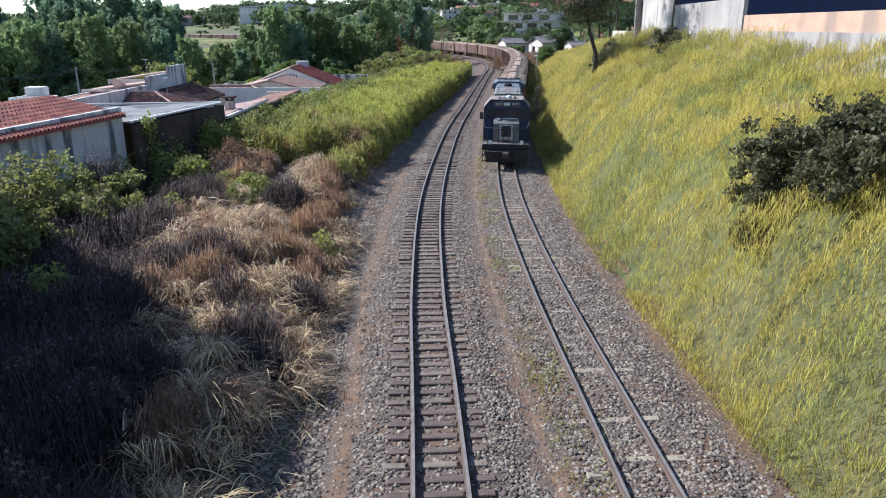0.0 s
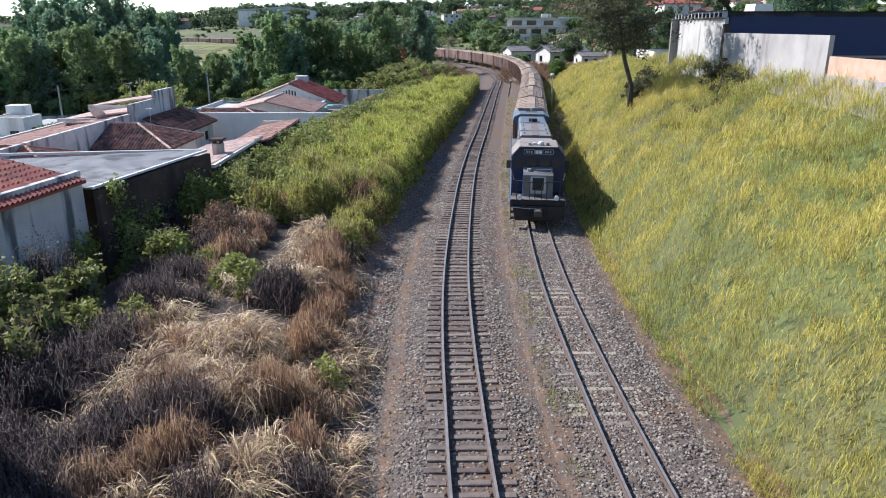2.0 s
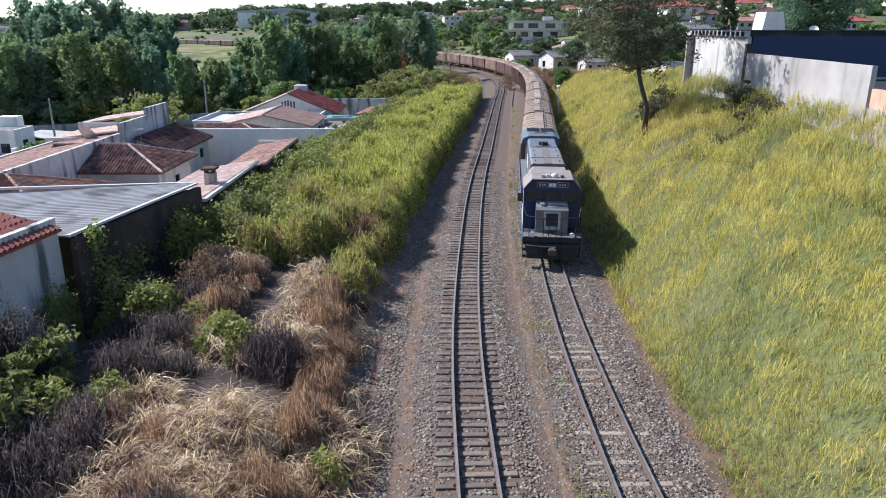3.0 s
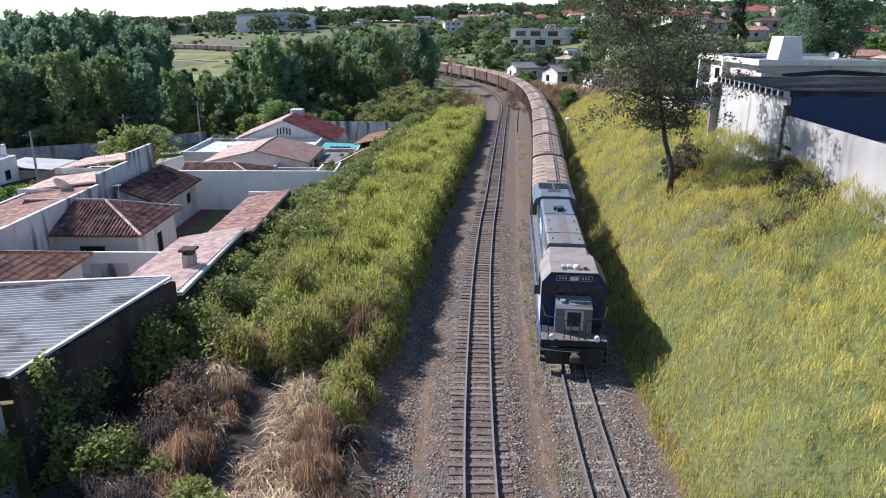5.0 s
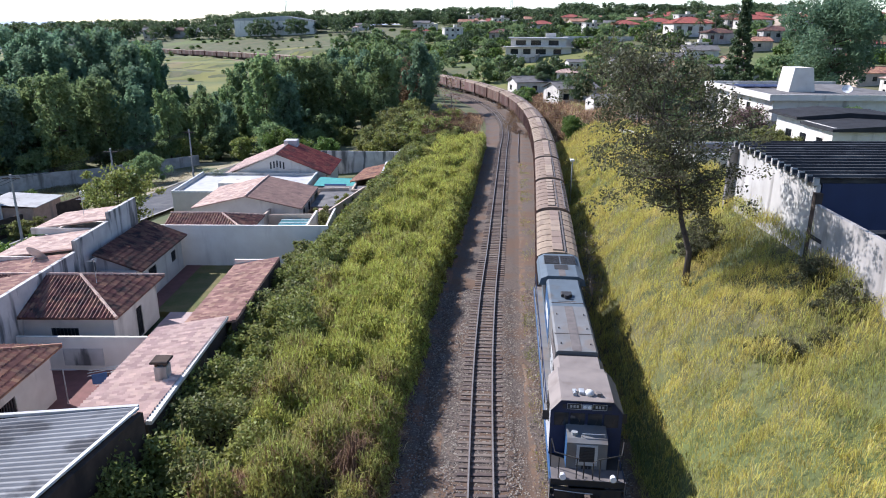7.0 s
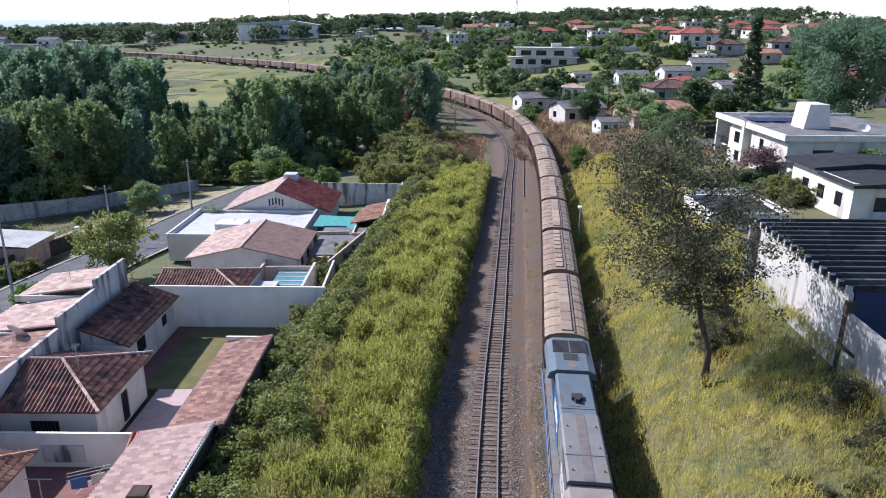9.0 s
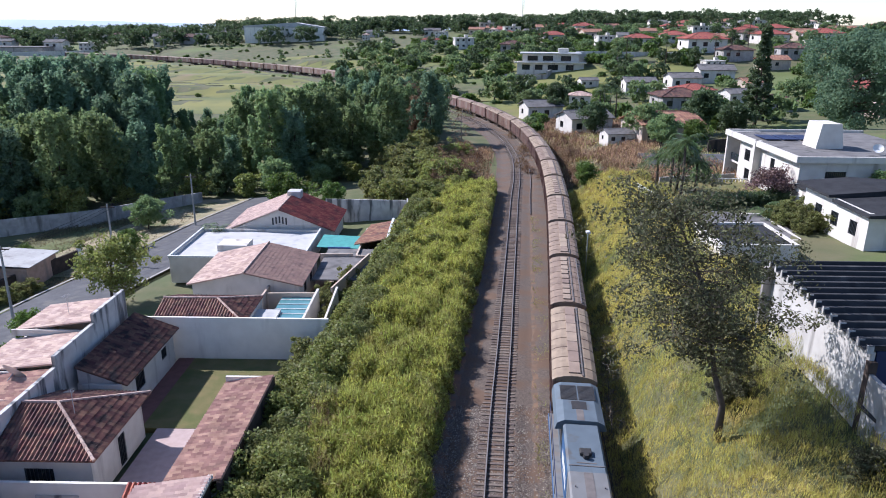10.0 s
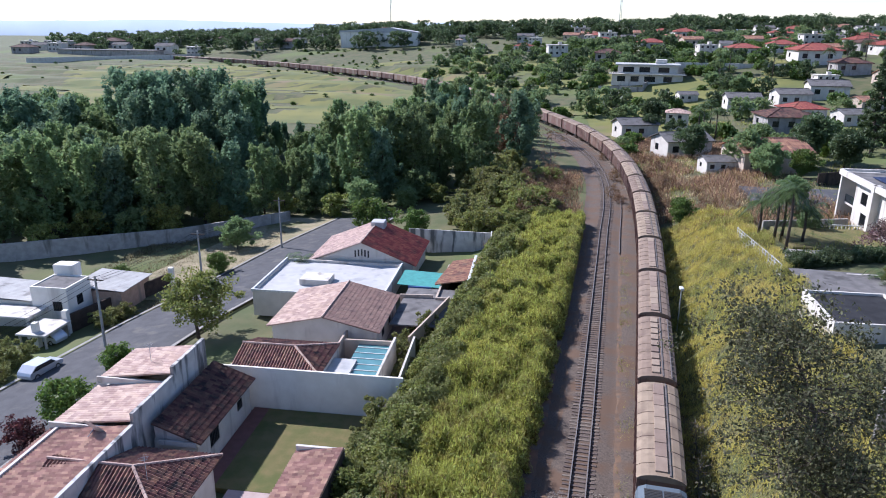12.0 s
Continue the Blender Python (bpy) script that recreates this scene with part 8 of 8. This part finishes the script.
def ribbed(x0, x1, y0, y1, z0, z1, n):
    """A sheet roof with shallow ribs that falls from z1 to z0 towards the street."""
    b = Build()
    for k in range(2 * n + 1):
        y = y0 + (y1 - y0) * k / (2 * n)
        b.v += [(x0, y, z1 + 0.05 * (k % 2)), (x1, y, z0 + 0.05 * (k % 2)), (x0, y, z1 - 0.06), (x1, y, z0 - 0.06)]
    for k in range(2 * n):
        a = 4 * k
        b.f += [(a, a + 1, a + 5, a + 4), (a + 2, a + 6, a + 7, a + 3), (a + 1, a + 3, a + 7, a + 5), (a, a + 4, a + 6, a + 2)]
    return b


part("sheet_roof", ribbed(-72.3, -60.15, 98.8, 104.9, -2.75, -2.3, 16), M["sheet_pale"], h, "pale grey ribbed sheet roof")
part("sheet_roof", ribbed(-58.2, -51.2, 103.25, 109.9, -2.75, -2.4, 16), M["sheet_pale"], h, "pale grey ribbed sheet roof")
yw = thing("yard_wall", "dark brick front wall with white gate pillars", "wall")
part("wall", wall_panel((-54.6, 97.6), (-50.4, 112.6), -7.0, -3.6, (), 0.25), M["dark_wall"], yw)
for x, y in ((-54.8, 97.3), (-55.8, 93.6), (-50.3, 112.9)):
    part("pillar", Build().box(x - 0.3, x + 0.3, y - 0.3, y + 0.3, -7.0, -2.9, 0.03), M["cream_wall"], yw)
cp_ = thing("carport", "low white carport slab over a parked car", "carport")
part("slab", Build().box(-57.6, -54.0, 92.6, 97.0, -4.2, -3.95, 0.03), M["white_wall"], cp_)
for x, y in ((-57.3, 92.9), (-54.3, 92.9), (-57.3, 96.7), (-54.3, 96.7)):
    part("post", Build().box(x - 0.1, x + 0.1, y - 0.1, y + 0.1, -7.4, -4.2), M["white_wall"], cp_)


def car(m, paint):
    top = thing("car", "silver hatchback parked at the kerb", "car", m)
    body = Build().extrude([(-2.0, 0.35), (2.0, 0.35), (2.05, 0.75), (1.2, 0.92), (0.65, 1.40), (-1.2, 1.45), (-1.9, 0.95), (-2.05, 0.7)], -0.82, 0.82, "x")
    body = part("body", body, paint, top)
    part("window", Build().extrude([(1.1, 0.95), (0.62, 1.36), (-1.12, 1.40), (-1.7, 0.97)], -0.835, -0.825, "x"), M["glass"], body)
    part("window", Build().extrude([(1.1, 0.95), (0.62, 1.36), (-1.12, 1.40), (-1.7, 0.97)], 0.825, 0.835, "x"), M["glass"], body)
    for s in (-1, 1):
        for y in (-1.25, 1.3):
            w = part("wheel", Build().tube([(s * 0.62, y, 0.31), (s * 0.84, y, 0.31)], 0.31, 14), M["black_steel"], top)
            part("rim", Build().tube([(s * 0.83, y, 0.31), (s * 0.855, y, 0.31)], 0.19, 10), M["metal_grey"], w)
    return top


for x, y, q in ((-54.6, 88.5, 1.3), (-53.6, 84.5, 1.1), (-57.0, 86.0, 1.4), (-51.2, 99.0, 1.0), (-50.4, 101.5, 0.9), (-59.0, 90.0, 1.2)):
    copy_thing(SHRUBS[0], pose(x, y, height(x, y) - 0.1, 0, 0, 40 * x) @ Matrix.Scale(q, 4))
c0 = car(pose(-49.8, 86.2, height(-49.8, 86.2) + 0.15, 0, 0, -8), M["car_paint"])
copy_thing(c0, pose(-34.4, 113.5, height(-34.4, 113.5) + 0.36, 0, 0, 8))
copy_thing(c0, pose(-55.6, 94.9, height(-55.6, 94.9) + 0.1, 0, 0, 80))

# lamp by the line, street poles with wires
lp = thing("street_lamp", "grey post with a white flood lamp beside the train", "lamp", pose(12.3, 95.6, height(12.3, 95.6) - 0.2))
part("post", Build().tube([(0, 0, 0), (0, 0, 5.0)], [0.08, 0.06], 8), M["metal_grey"], lp)
part("arm", Build().tube([(0, 0, 4.9), (-0.1, -0.3, 5.2), (-0.2, -0.7, 5.25)], 0.035, 6), M["metal_grey"], lp)
part("lamp_head", Build().box(-0.38, 0.0, -1.2, -0.5, 5.2, 5.42, 0.05), M["sign_white"], lp)
poles = [(-47.5, 70), (-46.6, 92), (-44.4, 110), (-41.2, 130)]
tops = []
for x, y in poles:
    p = thing("utility_pole", "concrete utility pole with a crossarm", "pole", pose(x, y, height(x, y) - 0.3))
    part("post", Build().tube([(0, 0, 0), (0, 0, 8.6)], [0.16, 0.10], 8), M["concrete"], p)
    part("crossarm", Build().box(-0.9, 0.9, -0.05, 0.05, 8.1, 8.22), M["bark"], p)
    tops.append((x, y, height(x, y) + 7.9))
for k in (-0.8, 0.0, 0.8):
    b = Build()
    for a, c in zip(tops, tops[1:]):
        b.tube([(a[0] + k + (c[0] - a[0]) * f, a[1] + (c[1] - a[1]) * f, a[2] + (c[2] - a[2]) * f - 1.6 * f * (1 - f)) for f in np.linspace(0, 1, 9)], 0.018, 4)
    ob = part("power_line", b, M["black_steel"])
    tagged(ob, "thin black power line along the street", "cable")

# laundry yard and odds and ends
rack = thing("drying_rack", "white folding drying rack with blue cloth in a yard", "drying rack", pose(-21.0, 56.6, -1.38, 0, 0, 25))
for a, c in (((-0.8, -0.3, 0), (0.8, 0.3, 1.0)), ((-0.8, 0.3, 0), (0.8, -0.3, 1.0)), ((-1.1, -0.35, 1.0), (1.1, -0.35, 1.0)), ((-1.1, 0.35, 1.0), (1.1, 0.35, 1.0)), ((-1.1, 0.0, 1.02), (1.1, 0.0, 1.02))):
    part("bar", Build().tube([a, c], 0.02, 5), M["frame_white"], rack)
part("cloth", Build().extrude([(-0.9, 1.04), (-0.1, 1.06), (-0.1, 0.35), (-0.9, 0.45)], -0.38, -0.345), M["blue_wall"], rack, "blue hanging cloth")
part("cloth", Build().extrude([(0.1, 1.04), (0.8, 1.06), (0.8, 0.5), (0.1, 0.4)], -0.38, -0.345), M["white_wall"], rack, "white hanging cloth")
cl = thing("clothes_pole", "thin metal T-shaped clothes pole", "clothes line", pose(-22.4, 54.5, -1.4))
part("post", Build().tube([(0, 0, 0), (0, 0, 2.1)], 0.035, 6), M["metal_grey"], cl)
part("crossbar", Build().tube([(-0.7, 0, 2.1), (0.7, 0, 2.1)], 0.03, 6), M["metal_grey"], cl)
bd = part("notice_board", Build().box(-24.6, -22.2, 58.53, 58.58, -1.1, 0.0), M["mouldy_wall"])
tagged(bd, "pale grey panel fixed to the yard wall", "panel")
sl_ = thing("spare_rail", "rusty spare rail lying between the tracks", "rail")
part("rail", rail_mesh(main_line, main_line.s_at_y(120), main_line.s_at_y(152), 2.3, 0.06), None, sl_)
for k, (x, y, z) in enumerate(((-24.0, 62.5, 2.75), (-30.6, 74.8, 3.75))):
    an = thing("tv_aerial", "thin roof television aerial", "aerial", pose(x, y, z))
    part("mast", Build().tube([(0, 0, 0), (0, 0, 1.6)], 0.02, 5), M["metal_grey"], an)
    for q in range(5):
        part("rod", Build().tube([(-0.3 + 0.03 * q, q * 0.14 - 0.3, 1.55), (0.3 - 0.03 * q, q * 0.14 - 0.3, 1.55)], 0.008, 4), M["metal_grey"], an)
pool = thing("garden_pool", "small blue pool on a terrace beside a lawn", "pool", pose(29.8, 105.5, 5.15))
part("rim", Build().box(-2.2, 2.2, -1.3, 1.3, -0.2, 0.25, 0.05), M["white_wall"], pool)
part("water", Build().box(-1.9, 1.9, -1.0, 1.0, 0.2, 0.26), M["pool_glass"], pool)
tl = part("terrace", Build().box(24.0, 36.0, 99.5, 108.5, 4.2, 5.2, 0.05), M["kerb"])
tagged(tl, "pale paved terrace by the pool", "terrace", kind="structure")
gl = part("house_lawn", Build().box(26.5, 37.5, 109.0, 117.5, 4.0, 5.3, 0.1), M["lawn"])
tagged(gl, "bright mown lawn before the modern house", "lawn", kind="structure")
dr = part("driveway", Build().box(30.0, 60.0, 128.5, 146.0, 2.5, 4.05), M["asphalt"])
tagged(dr, "dark asphalt yard behind the modern house", "paving", kind="structure")
rw = part("retaining_wall", wall_panel((26.0, 118.6), (37.0, 121.5), 3.0, 5.6, (), 0.25), M["concrete"])
tagged(rw, "grey ribbed retaining wall below the house", "wall", kind="structure")
bwl = part("brick_boundary", wall_panel((44.0, 152.0), (70.0, 166.0), 2.0, 5.4, (), 0.2), M["dark_wall"])
tagged(bwl, "long reddish-brown brick wall below the houses", "wall", kind="structure")

# paved courtyards between the left houses
for x0, x1, y0, y1, mt, lab in ((-19.0, -14.2, 79.0, 99.5, "pink_paving", "pinkish paved courtyard behind the houses"), (-26.5, -19.2, 85.6, 88.8, "kerb", "pale paved passage between two houses")):
    z = min(height(x0, y0), height(x1, y1))
    tagged(part("courtyard", Build().box(x0, x1, y0, y1, z - 1.0, max(height(x0, y0), height(x1, y1)) + 0.06), M[mt]), lab, "paving", kind="structure")
for a, c, top in (((-19.0, 87.4), (-14.4, 87.6), 0.7), ((-16.2, 99.6), (-12.6, 99.9), 0.6), ((-19.1, 86.0), (-19.1, 89.0), 0.9)):
    w = part("yard_wall", wall_panel(a, c, -2.4, top, (), 0.18), M["beige_wall"])
    tagged(w, "beige rendered wall between two back yards", "wall", kind="structure")
